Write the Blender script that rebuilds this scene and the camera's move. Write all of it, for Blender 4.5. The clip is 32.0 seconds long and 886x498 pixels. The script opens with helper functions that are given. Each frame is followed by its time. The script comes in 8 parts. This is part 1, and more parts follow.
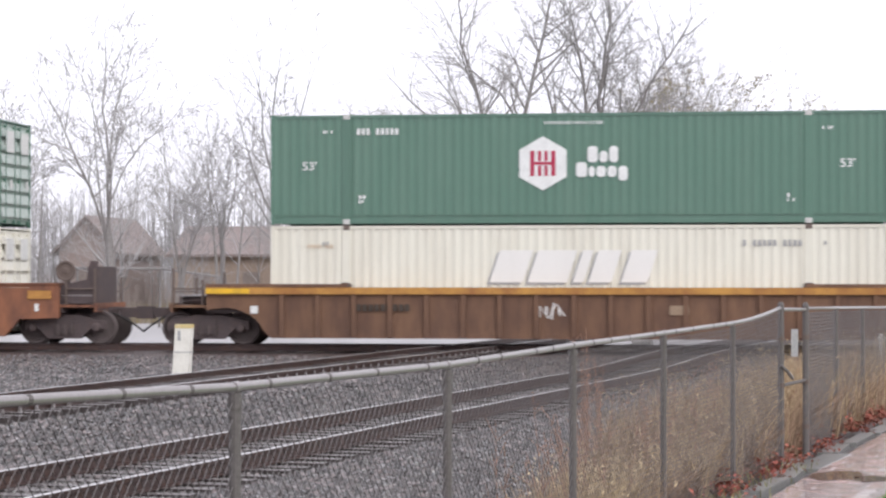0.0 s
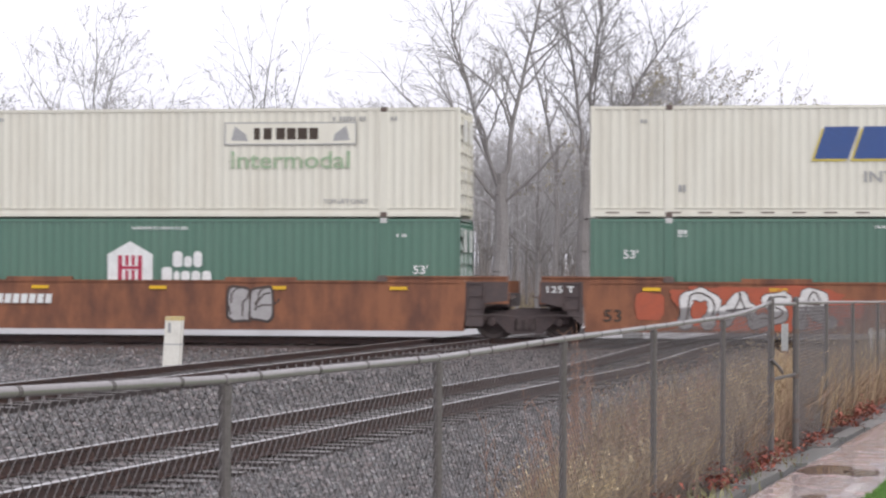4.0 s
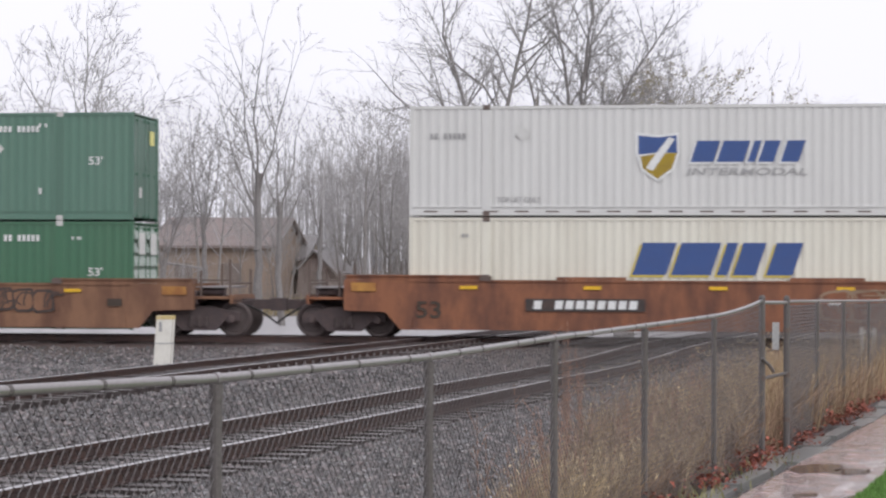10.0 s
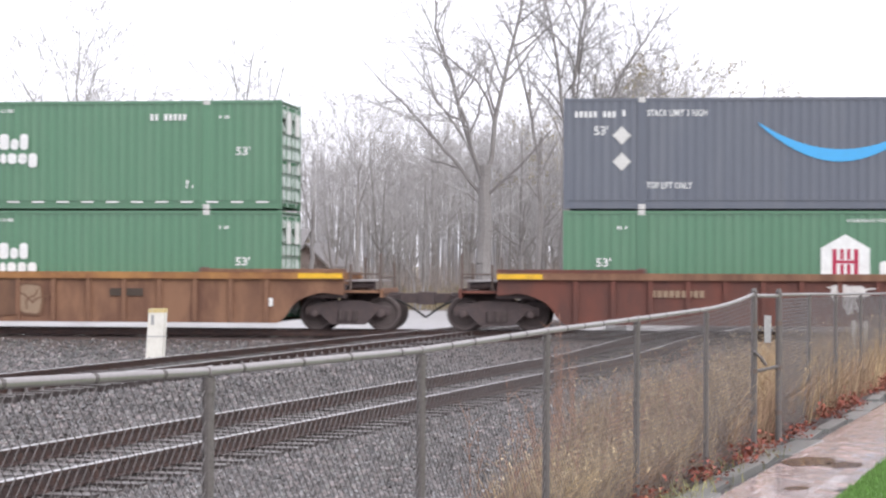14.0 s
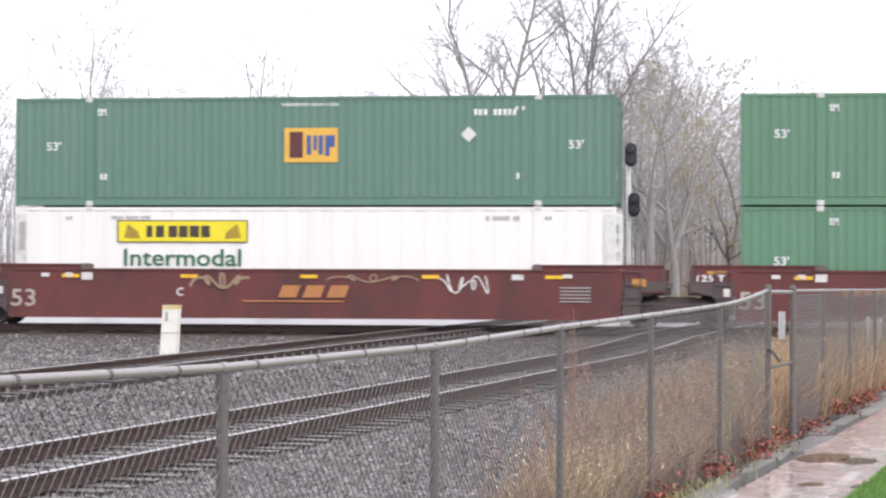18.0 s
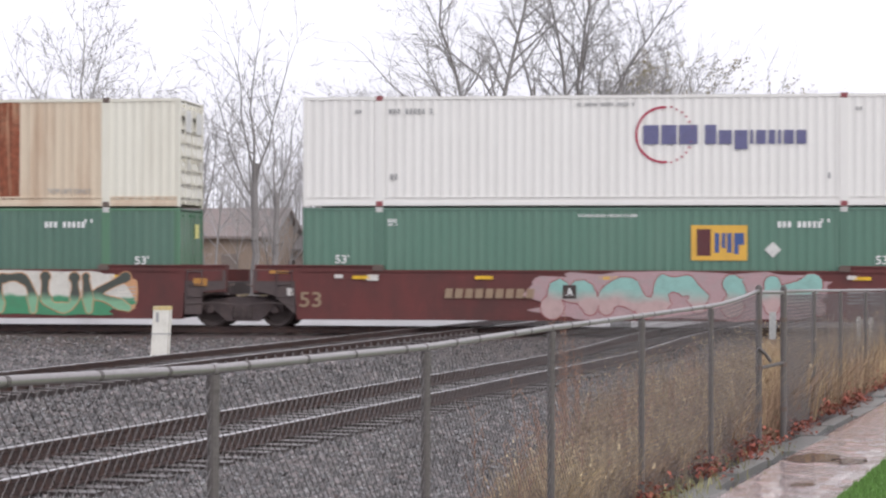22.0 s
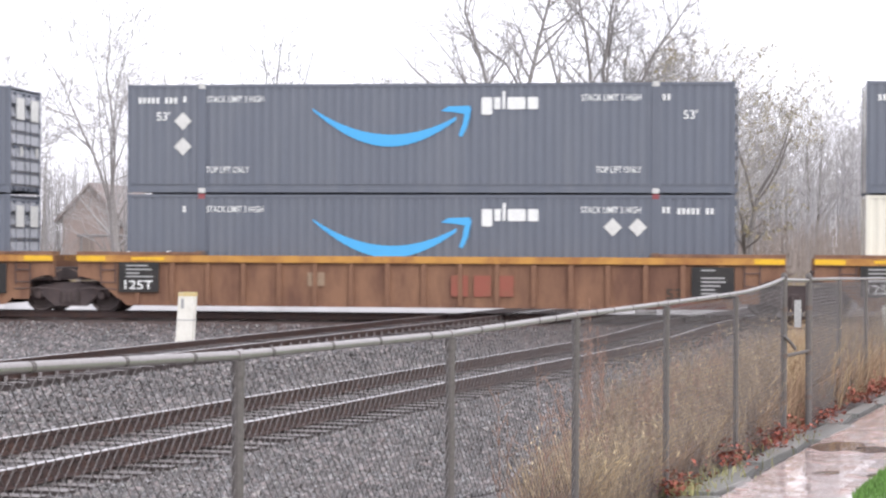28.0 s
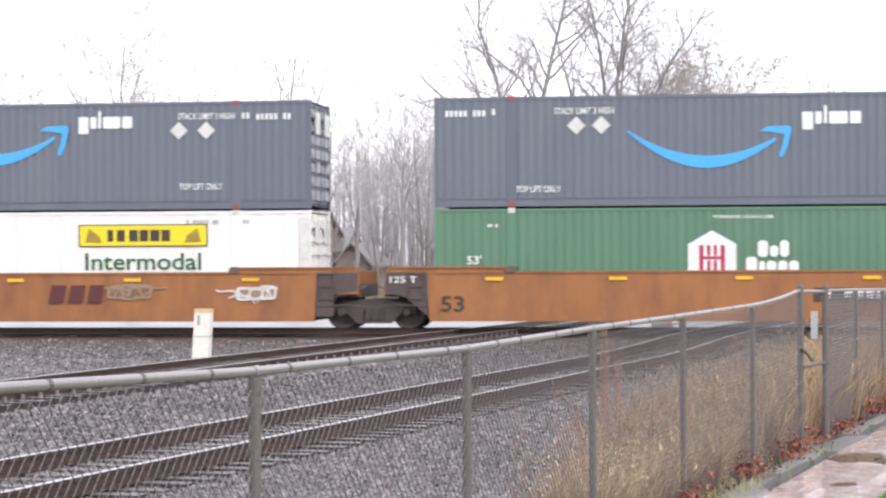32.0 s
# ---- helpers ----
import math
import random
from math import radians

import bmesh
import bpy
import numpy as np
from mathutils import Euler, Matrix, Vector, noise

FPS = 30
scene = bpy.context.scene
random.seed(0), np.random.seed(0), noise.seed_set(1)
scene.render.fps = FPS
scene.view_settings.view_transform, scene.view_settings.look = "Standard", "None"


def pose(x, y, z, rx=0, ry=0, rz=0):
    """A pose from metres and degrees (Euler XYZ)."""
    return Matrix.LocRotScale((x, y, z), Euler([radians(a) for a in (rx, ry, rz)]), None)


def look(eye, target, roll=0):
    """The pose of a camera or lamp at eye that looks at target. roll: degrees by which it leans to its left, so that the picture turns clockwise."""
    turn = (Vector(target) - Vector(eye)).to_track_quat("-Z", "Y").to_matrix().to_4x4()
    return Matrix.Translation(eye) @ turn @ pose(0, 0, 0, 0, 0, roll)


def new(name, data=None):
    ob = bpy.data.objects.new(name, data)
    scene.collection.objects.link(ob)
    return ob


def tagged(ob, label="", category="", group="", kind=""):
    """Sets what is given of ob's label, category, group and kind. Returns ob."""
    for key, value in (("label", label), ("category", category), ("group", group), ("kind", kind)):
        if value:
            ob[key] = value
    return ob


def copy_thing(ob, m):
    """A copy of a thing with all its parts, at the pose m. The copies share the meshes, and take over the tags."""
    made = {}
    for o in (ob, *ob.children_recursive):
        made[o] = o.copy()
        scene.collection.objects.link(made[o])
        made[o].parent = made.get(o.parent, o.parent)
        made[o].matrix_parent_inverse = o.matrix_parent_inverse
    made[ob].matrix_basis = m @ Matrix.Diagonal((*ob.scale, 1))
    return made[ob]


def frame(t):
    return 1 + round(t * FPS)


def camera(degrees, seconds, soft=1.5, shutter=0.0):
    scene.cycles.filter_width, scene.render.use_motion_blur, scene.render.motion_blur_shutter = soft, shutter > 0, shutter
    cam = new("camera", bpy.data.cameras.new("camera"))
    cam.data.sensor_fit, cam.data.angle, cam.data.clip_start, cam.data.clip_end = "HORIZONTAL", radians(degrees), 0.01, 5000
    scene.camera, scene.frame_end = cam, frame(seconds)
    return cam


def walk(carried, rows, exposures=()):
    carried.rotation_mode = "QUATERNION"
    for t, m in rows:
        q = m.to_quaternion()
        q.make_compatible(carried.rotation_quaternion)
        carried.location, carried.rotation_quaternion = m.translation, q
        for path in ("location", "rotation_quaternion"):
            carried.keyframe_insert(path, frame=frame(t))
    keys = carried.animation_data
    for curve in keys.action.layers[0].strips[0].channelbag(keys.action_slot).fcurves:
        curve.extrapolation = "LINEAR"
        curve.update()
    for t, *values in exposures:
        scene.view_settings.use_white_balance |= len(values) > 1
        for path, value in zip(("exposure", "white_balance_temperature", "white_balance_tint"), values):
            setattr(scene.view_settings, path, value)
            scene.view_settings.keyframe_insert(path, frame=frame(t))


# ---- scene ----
cam = camera(22.46, 32.0, soft=2.35, shutter=0.15)
EYE = (0.0, 0.0, 1.65)
PATH = [
    (0, look(EYE, (-8.0670, 59.4491, 2.5005), 0.000)),
    (0.5, look(EYE, (-8.1691, 59.4366, 2.3917), 0.073)),
    (1, look(EYE, (-7.9458, 59.4676, 2.3355), -0.020)),
    (1.5, look(EYE, (-7.7825, 59.4877, 2.4528), 0.008)),
    (2, look(EYE, (-7.7159, 59.4951, 2.5414), -0.047)),
    (2.5, look(EYE, (-7.4045, 59.5340, 2.5877), 0.156)),
    (3, look(EYE, (-7.3858, 59.5362, 2.5957), 0.224)),
    (3.5, look(EYE, (-7.8600, 59.4797, 2.2724), 0.228)),
    (5.5, look(EYE, (-7.6054, 59.5093, 2.5475), 0.015)),
    (6, look(EYE, (-7.6555, 59.5031, 2.5283), 0.058)),
    (6.5, look(EYE, (-7.7602, 59.4905, 2.4649), 0.102)),
    (7, look(EYE, (-7.7394, 59.4930, 2.4777), 0.017)),
    (7.5, look(EYE, (-7.7192, 59.4959, 2.4548), 0.013)),
    (8, look(EYE, (-7.3143, 59.5466, 2.4852), 0.093)),
    (8.5, look(EYE, (-7.4371, 59.5313, 2.4920), 0.215)),
    (9, look(EYE, (-7.6562, 59.5056, 2.3361), 0.316)),
    (9.5, look(EYE, (-7.7285, 59.4969, 2.2729), 0.242)),
    (10, look(EYE, (-7.5837, 59.5154, 2.2858), 0.186)),
    (10.5, look(EYE, (-7.5396, 59.5208, 2.3007), 0.099)),
    (11, look(EYE, (-7.4983, 59.5258, 2.3285), 0.137)),
    (11.5, look(EYE, (-7.4742, 59.5289, 2.3147), 0.192)),
    (12, look(EYE, (-7.5399, 59.5222, 2.1587), 0.271)),
    (12.5, look(EYE, (-7.3696, 59.5439, 2.1156), 0.280)),
    (13, look(EYE, (-7.3636, 59.5447, 2.1091), 0.222)),
    (13.5, look(EYE, (-7.3646, 59.5446, 2.1016), 0.186)),
    (14, look(EYE, (-7.3767, 59.5431, 2.1030), 0.193)),
    (14.5, look(EYE, (-7.5484, 59.5216, 2.0992), 0.166)),
    (16.5, look(EYE, (-7.6620, 59.5076, 2.0252), 0.128)),
    (17, look(EYE, (-7.6551, 59.5083, 2.0493), 0.127)),
    (17.5, look(EYE, (-7.6818, 59.5049, 2.0459), 0.155)),
    (18, look(EYE, (-7.7427, 59.4973, 2.0043), 0.148)),
    (18.5, look(EYE, (-7.7915, 59.4909, 2.0024), 0.124)),
    (19, look(EYE, (-7.8166, 59.4875, 2.0234), 0.114)),
    (19.5, look(EYE, (-7.8391, 59.4845, 2.0254), 0.124)),
    (20, look(EYE, (-7.8114, 59.4882, 2.0232), 0.110)),
    (20.5, look(EYE, (-7.8928, 59.4775, 2.0042), 0.141)),
    (21, look(EYE, (-7.5910, 59.5167, 2.0171), 0.055)),
    (21.5, look(EYE, (-7.5212, 59.5257, 2.0045), 0.150)),
    (22, look(EYE, (-7.4996, 59.5283, 2.0223), 0.106)),
    (22.5, look(EYE, (-7.4895, 59.5295, 2.0306), 0.169)),
    (23, look(EYE, (-7.6196, 59.5131, 2.0111), 0.278)),
    (23.5, look(EYE, (-7.7981, 59.4907, 1.8580), 0.277)),
    (24, look(EYE, (-7.8439, 59.4848, 1.8154), 0.186)),
    (24.5, look(EYE, (-7.8687, 59.4815, 1.8209), 0.219)),
    (25, look(EYE, (-7.9053, 59.4767, 1.8327), 0.243)),
    (25.5, look(EYE, (-7.9493, 59.4709, 1.8105), 0.275)),
    (27.5, look(EYE, (-8.1790, 59.4399, 1.6933), 0.270)),
    (28, look(EYE, (-8.1609, 59.4424, 1.6706), 0.265)),
    (28.5, look(EYE, (-8.2448, 59.4308, 1.7397), 0.257)),
    (29, look(EYE, (-8.6849, 59.3680, 1.7526), 0.303)),
    (29.5, look(EYE, (-8.6158, 59.3779, 1.8425), 0.324)),
    (30, look(EYE, (-8.5385, 59.3887, 1.9297), 0.279)),
    (30.5, look(EYE, (-8.4673, 59.3985, 2.0050), 0.169)),
    (31, look(EYE, (-8.3529, 59.4142, 2.0798), 0.170)),
    (31.5, look(EYE, (-8.3892, 59.4090, 2.0840), 0.274)),
    (32, look(EYE, (-8.5720, 59.3831, 2.0589), -0.251)),
]

walk(cam, PATH, [(0, 0.07), (1, 0.00), (2, 0.00), (3, -0.05), (5.5, -0.22), (6, 0.14), (7, 0.25), (8, 0.30), (9, 0.30), (9.5, 0.05), (10, -0.32), (10.5, -0.30), (11, 0.15), (12, 0.35), (13, 0.40), (14, 0.30), (17, 0.35), (18, 0.40),
                 (19, 0.10), (20, 0.37), (20.5, 0.20), (21, 0.30), (22, -0.15), (23, -0.10), (24, 0.07), (25, 0.26), (28, 0.40), (29, 0.40), (30, 0.50), (31, 0.55), (32, 0.48)])

# ---- world, sun, exposure ----
SUN_UP, SUN_TURN = radians(34), radians(137)
world = bpy.data.worlds.new("overcast_sky")
scene.world = world
world.use_nodes = True
wn, wl = world.node_tree.nodes, world.node_tree.links
wn.clear()
w_out, w_bg = wn.new("ShaderNodeOutputWorld"), wn.new("ShaderNodeBackground")
w_sky, w_hsv, w_mix = wn.new("ShaderNodeTexSky"), wn.new("ShaderNodeHueSaturation"), wn.new("ShaderNodeMixRGB")
w_sky.sky_type, w_sky.sun_disc, w_sky.sun_elevation, w_sky.sun_rotation = "NISHITA", False, SUN_UP, SUN_TURN
w_sky.air_density, w_sky.dust_density, w_sky.ozone_density = 1.0, 6.0, 1.0
w_hsv.inputs["Saturation"].default_value = 0.15
w_mix.inputs["Fac"].default_value = 0.82
w_mix.inputs["Color2"].default_value = (12.6, 12.5, 13.75, 1)
w_bg.inputs["Strength"].default_value = 0.114
wl.new(w_sky.outputs[0], w_hsv.inputs["Color"])
wl.new(w_hsv.outputs[0], w_mix.inputs["Color1"])
wl.new(w_mix.outputs[0], w_bg.inputs["Color"])
wl.new(w_bg.outputs[0], w_out.inputs["Surface"])
sun = new("sun", bpy.data.lights.new("sun", "SUN"))
sun.data.energy, sun.data.angle, sun.data.color = 1.15, radians(40), (1.0, 0.98, 0.96)
sun.matrix_world = look((0, 0, 30), (-30, 32, 0))


# ---- materials ----
def paint(name, rgb, rough=0.6, metal=0.0, spread=0.18, scale=3.0, streak=1.0, dirt=(0.10, 0.08, 0.07), dirty=0.25,
          bump=0.15, grain=60.0, vary=0.0, spec=0.35, island=0.0, wet=0.0, skew=1.0, mask_from=0.45, mask_to=0.78):
    """A worn surface: colour drifting at a large scale, fine grain, vertical or round dirt and relief."""
    m = bpy.data.materials.new(name)
    m.use_nodes = True
    n, l = m.node_tree.nodes, m.node_tree.links
    b = n["Principled BSDF"]
    b.inputs["Roughness"].default_value, b.inputs["Metallic"].default_value = rough, metal
    b.inputs["Specular IOR Level"].default_value = spec
    b.inputs["Coat Weight"].default_value, b.inputs["Coat Roughness"].default_value = wet, 0.1
    co, mp = n.new("ShaderNodeTexCoord"), n.new("ShaderNodeMapping")
    mp.inputs["Scale"].default_value = (1, 1, streak)
    l.new(co.outputs["Object"], mp.inputs["Vector"])
    big, fine = n.new("ShaderNodeTexNoise"), n.new("ShaderNodeTexNoise")
    big.inputs["Scale"].default_value, big.inputs["Detail"].default_value, big.inputs["Roughness"].default_value = scale, 8, 0.65
    fine.inputs["Scale"].default_value, fine.inputs["Detail"].default_value = grain, 3
    l.new(mp.outputs[0], big.inputs["Vector"])
    l.new(co.outputs["Object"], fine.inputs["Vector"])
    hsv = n.new("ShaderNodeHueSaturation")
    hsv.inputs["Color"].default_value = (*rgb, 1)
    ramp = n.new("ShaderNodeMapRange")
    ramp.inputs["From Min"].default_value, ramp.inputs["From Max"].default_value = 0.3, 0.7
    ramp.inputs["To Min"].default_value, ramp.inputs["To Max"].default_value = 1 - spread, 1 + spread
    l.new(fine.outputs["Fac"], ramp.inputs["Value"])
    if vary or island:
        info = n.new("ShaderNodeNewGeometry" if island else "ShaderNodeObjectInfo")
        mul, ran = n.new("ShaderNodeMath"), n.new("ShaderNodeMapRange")
        ran.inputs["To Min"].default_value, ran.inputs["To Max"].default_value = 1 - (vary or island), 1 + (vary or island) * (1 if skew == 1 else skew)
        mul.operation = "MULTIPLY"
        power = n.new("ShaderNodeMath")
        power.operation = "POWER"
        power.inputs[1].default_value = skew
        l.new(info.outputs["Random Per Island" if island else "Random"], power.inputs[0])
        l.new(power.outputs[0], ran.inputs["Value"])
        l.new(ran.outputs[0], mul.inputs[0])
        l.new(ramp.outputs[0], mul.inputs[1])
        l.new(mul.outputs[0], hsv.inputs["Value"])
    else:
        l.new(ramp.outputs[0], hsv.inputs["Value"])
    mask, mix = n.new("ShaderNodeMapRange"), n.new("ShaderNodeMixRGB")
    mask.inputs["From Min"].default_value, mask.inputs["From Max"].default_value = mask_from, mask_to
    mask.inputs["To Max"].default_value = dirty
    mix.inputs["Color2"].default_value = (*dirt, 1)
    l.new(big.outputs["Fac"], mask.inputs["Value"])
    l.new(mask.outputs[0], mix.inputs["Fac"])
    l.new(hsv.outputs[0], mix.inputs["Color1"])
    l.new(mix.outputs[0], b.inputs["Base Color"])
    if bump:
        bp = n.new("ShaderNodeBump")
        bp.inputs["Strength"].default_value, bp.inputs["Distance"].default_value = bump, 0.01
        l.new(fine.outputs["Fac"], bp.inputs["Height"])
        l.new(bp.outputs[0], b.inputs["Normal"])
    return m


def fade(name, low, high, z0, z1):
    """Spray paint that runs from one colour into another up the car's side."""
    m = paint(name, low, 0.65, scale=4, dirty=0.3, spread=0.12)
    n, l = m.node_tree.nodes, m.node_tree.links
    co, sep, ran, mix, cloud = (n.new("ShaderNode" + k) for k in ("TexCoord", "SeparateXYZ", "MapRange", "MixRGB", "TexNoise"))
    cloud.inputs["Scale"].default_value = 1.2
    add = n.new("ShaderNodeMath")
    add.operation = "MULTIPLY_ADD"
    add.inputs[1].default_value = 0.5
    ran.inputs["From Min"].default_value, ran.inputs["From Max"].default_value = z0 + 0.25, z1 + 0.25
    mix.inputs["Color1"].default_value, mix.inputs["Color2"].default_value = (*low, 1), (*high, 1)
    l.new(co.outputs["Object"], sep.inputs[0])
    l.new(co.outputs["Object"], cloud.inputs["Vector"])
    l.new(cloud.outputs["Fac"], add.inputs[0])
    l.new(sep.outputs["Z"], add.inputs[2])
    l.new(add.outputs[0], ran.inputs["Value"])
    l.new(ran.outputs[0], mix.inputs["Fac"])
    hue = [q for q in n if q.bl_idname == "ShaderNodeHueSaturation"][0]
    l.new(mix.outputs[0], hue.inputs["Color"])
    return m


M_GREENBOX = paint("green_container_paint", (0.070, 0.160, 0.114), 0.5, scale=1.1, streak=0.14, dirt=(0.11, 0.195, 0.145), dirty=0.55, spread=0.13, vary=0.12, wet=0.75)
M_GREENBOX2 = paint("bright_green_container_paint", (0.070, 0.182, 0.102), 0.5, scale=1.1, streak=0.14, dirt=(0.11, 0.21, 0.13), dirty=0.55, spread=0.13, vary=0.12, wet=0.75)
M_GREENBOX3 = paint("deep_green_container_paint", (0.038, 0.132, 0.068), 0.5, scale=1.1, streak=0.14, dirt=(0.07, 0.15, 0.085), dirty=0.5, spread=0.13, vary=0.12, wet=0.6)
M_NAVY = paint("slate_blue_container_paint", (0.086, 0.099, 0.130), 0.5, scale=1.0, streak=0.14, dirt=(0.13, 0.14, 0.16), dirty=0.6, spread=0.12, vary=0.08, wet=1.0)
M_CREAM = paint("weathered_cream_paint", (0.69, 0.67, 0.575), 0.55, scale=1.1, streak=0.15, dirt=(0.42, 0.36, 0.27), dirty=0.35, spread=0.06, vary=0.05, wet=1.0)
M_PALE = paint("pale_grey_container_paint", (0.62, 0.62, 0.60), 0.5, scale=1.1, streak=0.15, dirt=(0.45, 0.44, 0.42), dirty=0.3, spread=0.05, wet=1.0)
M_WHITE = paint("white_container_paint", (0.74, 0.725, 0.695), 0.5, scale=1.1, streak=0.15, dirt=(0.55, 0.53, 0.5), dirty=0.25, spread=0.05, wet=1.0)
M_RUSTY = paint("rusted_steel_sheet", (0.235, 0.078, 0.044), 0.85, scale=4.5, streak=0.07, dirt=(0.52, 0.34, 0.22), dirty=0.9, spread=0.35, grain=7, mask_from=0.48, mask_to=0.68)
M_BUFF = paint("rust_stained_cream_paint", (0.62, 0.52, 0.40), 0.65, scale=1.6, streak=0.12, dirt=(0.33, 0.17, 0.09), dirty=0.6, spread=0.08)
# door ribs and leaves of the green containers, paler than their sides
M_RIBGREEN = paint("pale_green_rib", (0.40, 0.46, 0.42), 0.6, scale=3, dirt=(0.22, 0.26, 0.23), dirty=0.6, wet=0.5)
M_DOORGREEN = paint("pale_green_door", (0.20, 0.27, 0.225), 0.6, scale=3, dirt=(0.12, 0.16, 0.13), dirty=0.6, wet=0.5)
# lighter copy of the slate-blue paint, sky reflection on the door ribs painted in
M_RIBGREY = paint("grey_rib_with_sky_sheen", (0.27, 0.28, 0.31), 0.6, scale=3, dirt=(0.17, 0.17, 0.19), dirty=0.6, wet=0.5)
M_SEAM = paint("dark_rail_gap", (0.03, 0.03, 0.03), 0.8)
M_CAST = paint("white_casting_paint", (0.62, 0.62, 0.60), 0.7, dirty=0.5)
M_CASTRED = paint("red_casting_paint", (0.28, 0.07, 0.08), 0.7, dirty=0.4)
M_CASTDARK = paint("brown_casting", (0.13, 0.098, 0.085), 0.8)
M_MARK = paint("white_marking", (0.74, 0.75, 0.74), 0.6, dirt=(0.4, 0.4, 0.4), dirty=0.4)
M_MARKGREY = paint("faded_grey_marking", (0.36, 0.36, 0.36), 0.6)
M_MARKDARK = paint("dark_marking", (0.06, 0.045, 0.035), 0.7)
M_BLUE = paint("blue_logo_paint", (0.05, 0.095, 0.26), 0.5, dirty=0.15)
M_GOLD = paint("yellow_logo_edge", (0.62, 0.50, 0.10), 0.5, dirty=0.2)
M_SKYBLUE = paint("light_blue_logo_paint", (0.075, 0.38, 0.72), 0.5, dirty=0.1, spread=0.05)
M_RED = paint("red_logo_paint", (0.40, 0.025, 0.07), 0.5, dirty=0.1)
M_YELLOW = paint("yellow_sign_paint", (0.74, 0.62, 0.03), 0.5, dirty=0.15, spread=0.05)
M_AMBER = paint("amber_panel_paint", (0.68, 0.40, 0.07), 0.5, dirty=0.2, spread=0.06)
M_LEMON = paint("faded_lemon_panel_paint", (0.70, 0.66, 0.24), 0.5, dirty=0.2, spread=0.06)
M_OCHRE = paint("stained_ochre_panel_paint", (0.36, 0.25, 0.03), 0.6, scale=2, dirty=0.5)
M_MAROON = paint("maroon_logo_paint", (0.10, 0.03, 0.035), 0.5)
M_DKGREEN = paint("dark_green_lettering", (0.03, 0.13, 0.06), 0.5, dirty=0.2)
M_FADEGREEN = paint("faded_green_lettering", (0.30, 0.42, 0.27), 0.6, dirt=(0.6, 0.56, 0.45), dirty=0.8, scale=6)
M_PURPLE = paint("violet_grey_lettering", (0.13, 0.13, 0.25), 0.5)
M_ORANGE = paint("rusty_orange_car_paint", (0.27, 0.112, 0.060), 0.7, scale=1.3, streak=0.4, dirt=(0.12, 0.055, 0.04), dirty=0.95, spread=0.16, mask_from=0.40, mask_to=0.64)
M_OCHRECAR = paint("weathered_orange_amber_car_paint", (0.32, 0.136, 0.054), 0.7, scale=1.3, streak=0.35, dirt=(0.20, 0.088, 0.045), dirty=0.9, spread=0.16, mask_from=0.42, mask_to=0.68)
M_TAN = paint("faded_amber_car_paint", (0.24, 0.128, 0.077), 0.7, scale=1.4, streak=0.35, dirt=(0.125, 0.062, 0.042), dirty=0.95, spread=0.16, mask_from=0.40, mask_to=0.64)
M_UMBER = paint("grimy_umber_car_paint", (0.185, 0.102, 0.062), 0.75, scale=1.3, streak=0.35, dirt=(0.10, 0.055, 0.04), dirty=0.95, spread=0.18, mask_from=0.38, mask_to=0.64)
M_FADERED = paint("faded_red_lettering", (0.27, 0.085, 0.06), 0.65, scale=3, dirt=(0.2, 0.10, 0.06), dirty=0.8)
M_SILLRUST = paint("rusty_amber_sill_paint", (0.37, 0.185, 0.065), 0.65, scale=1.4, dirt=(0.2, 0.09, 0.045), dirty=0.9, spread=0.16, mask_from=0.40, mask_to=0.64)
M_SPRAYSTEEL = paint("steel_blue_spray_paint", (0.17, 0.23, 0.31), 0.65, scale=4, dirty=0.3)
M_SILL = paint("yellow_orange_sill_paint", (0.50, 0.26, 0.065), 0.65, scale=1.4, dirt=(0.25, 0.10, 0.04), dirty=0.8, spread=0.14, mask_from=0.40, mask_to=0.64)
M_OXIDE = paint("oxide_brown_car_paint", (0.155, 0.058, 0.043), 0.75, scale=1.1, streak=0.5, dirt=(0.085, 0.045, 0.04), dirty=0.8, spread=0.16, mask_from=0.40, mask_to=0.64)
M_BNSF = paint("maroon_car_paint", (0.135, 0.040, 0.038), 0.7, scale=1.0, streak=0.5, dirt=(0.075, 0.035, 0.033), dirty=0.8, spread=0.14, mask_from=0.40, mask_to=0.64)
M_BLACK = paint("black_car_panel", (0.025, 0.024, 0.024), 0.7, dirt=(0.06, 0.05, 0.045), dirty=0.6)
# truck and wheel steel: base colours raised in place of a haze veil
M_GRIME = paint("greasy_truck_steel", (0.080, 0.062, 0.063), 0.8, metal=0.0, scale=4, dirt=(0.12, 0.084, 0.075), dirty=0.8, spread=0.3)
M_WHEEL = paint("worn_wheel_steel", (0.105, 0.084, 0.082), 0.65, metal=0.1, scale=4, dirt=(0.07, 0.05, 0.045), dirty=0.7)
M_JOINT = paint("sooty_joint_steel", (0.086, 0.068, 0.068), 0.8, scale=4, dirt=(0.13, 0.09, 0.078), dirty=0.6, spread=0.25)
M_REFLEX = paint("yellow_reflector", (0.75, 0.45, 0.03), 0.5, dirty=0.35)
M_PEACH = paint("faded_orange_lettering", (0.42, 0.18, 0.07), 0.6, dirty=0.3)
M_SILVER = paint("silver_spray_paint", (0.39, 0.375, 0.375), 0.6, scale=5, dirt=(0.26, 0.24, 0.23), dirty=0.6)
M_SPRAYW = paint("white_spray_paint", (0.62, 0.60, 0.58), 0.65, scale=6, dirt=(0.35, 0.28, 0.25), dirty=0.6)
M_SPRAYK = paint("black_spray_paint", (0.055, 0.046, 0.044), 0.65, scale=4, dirt=(0.14, 0.08, 0.06), dirty=0.6)
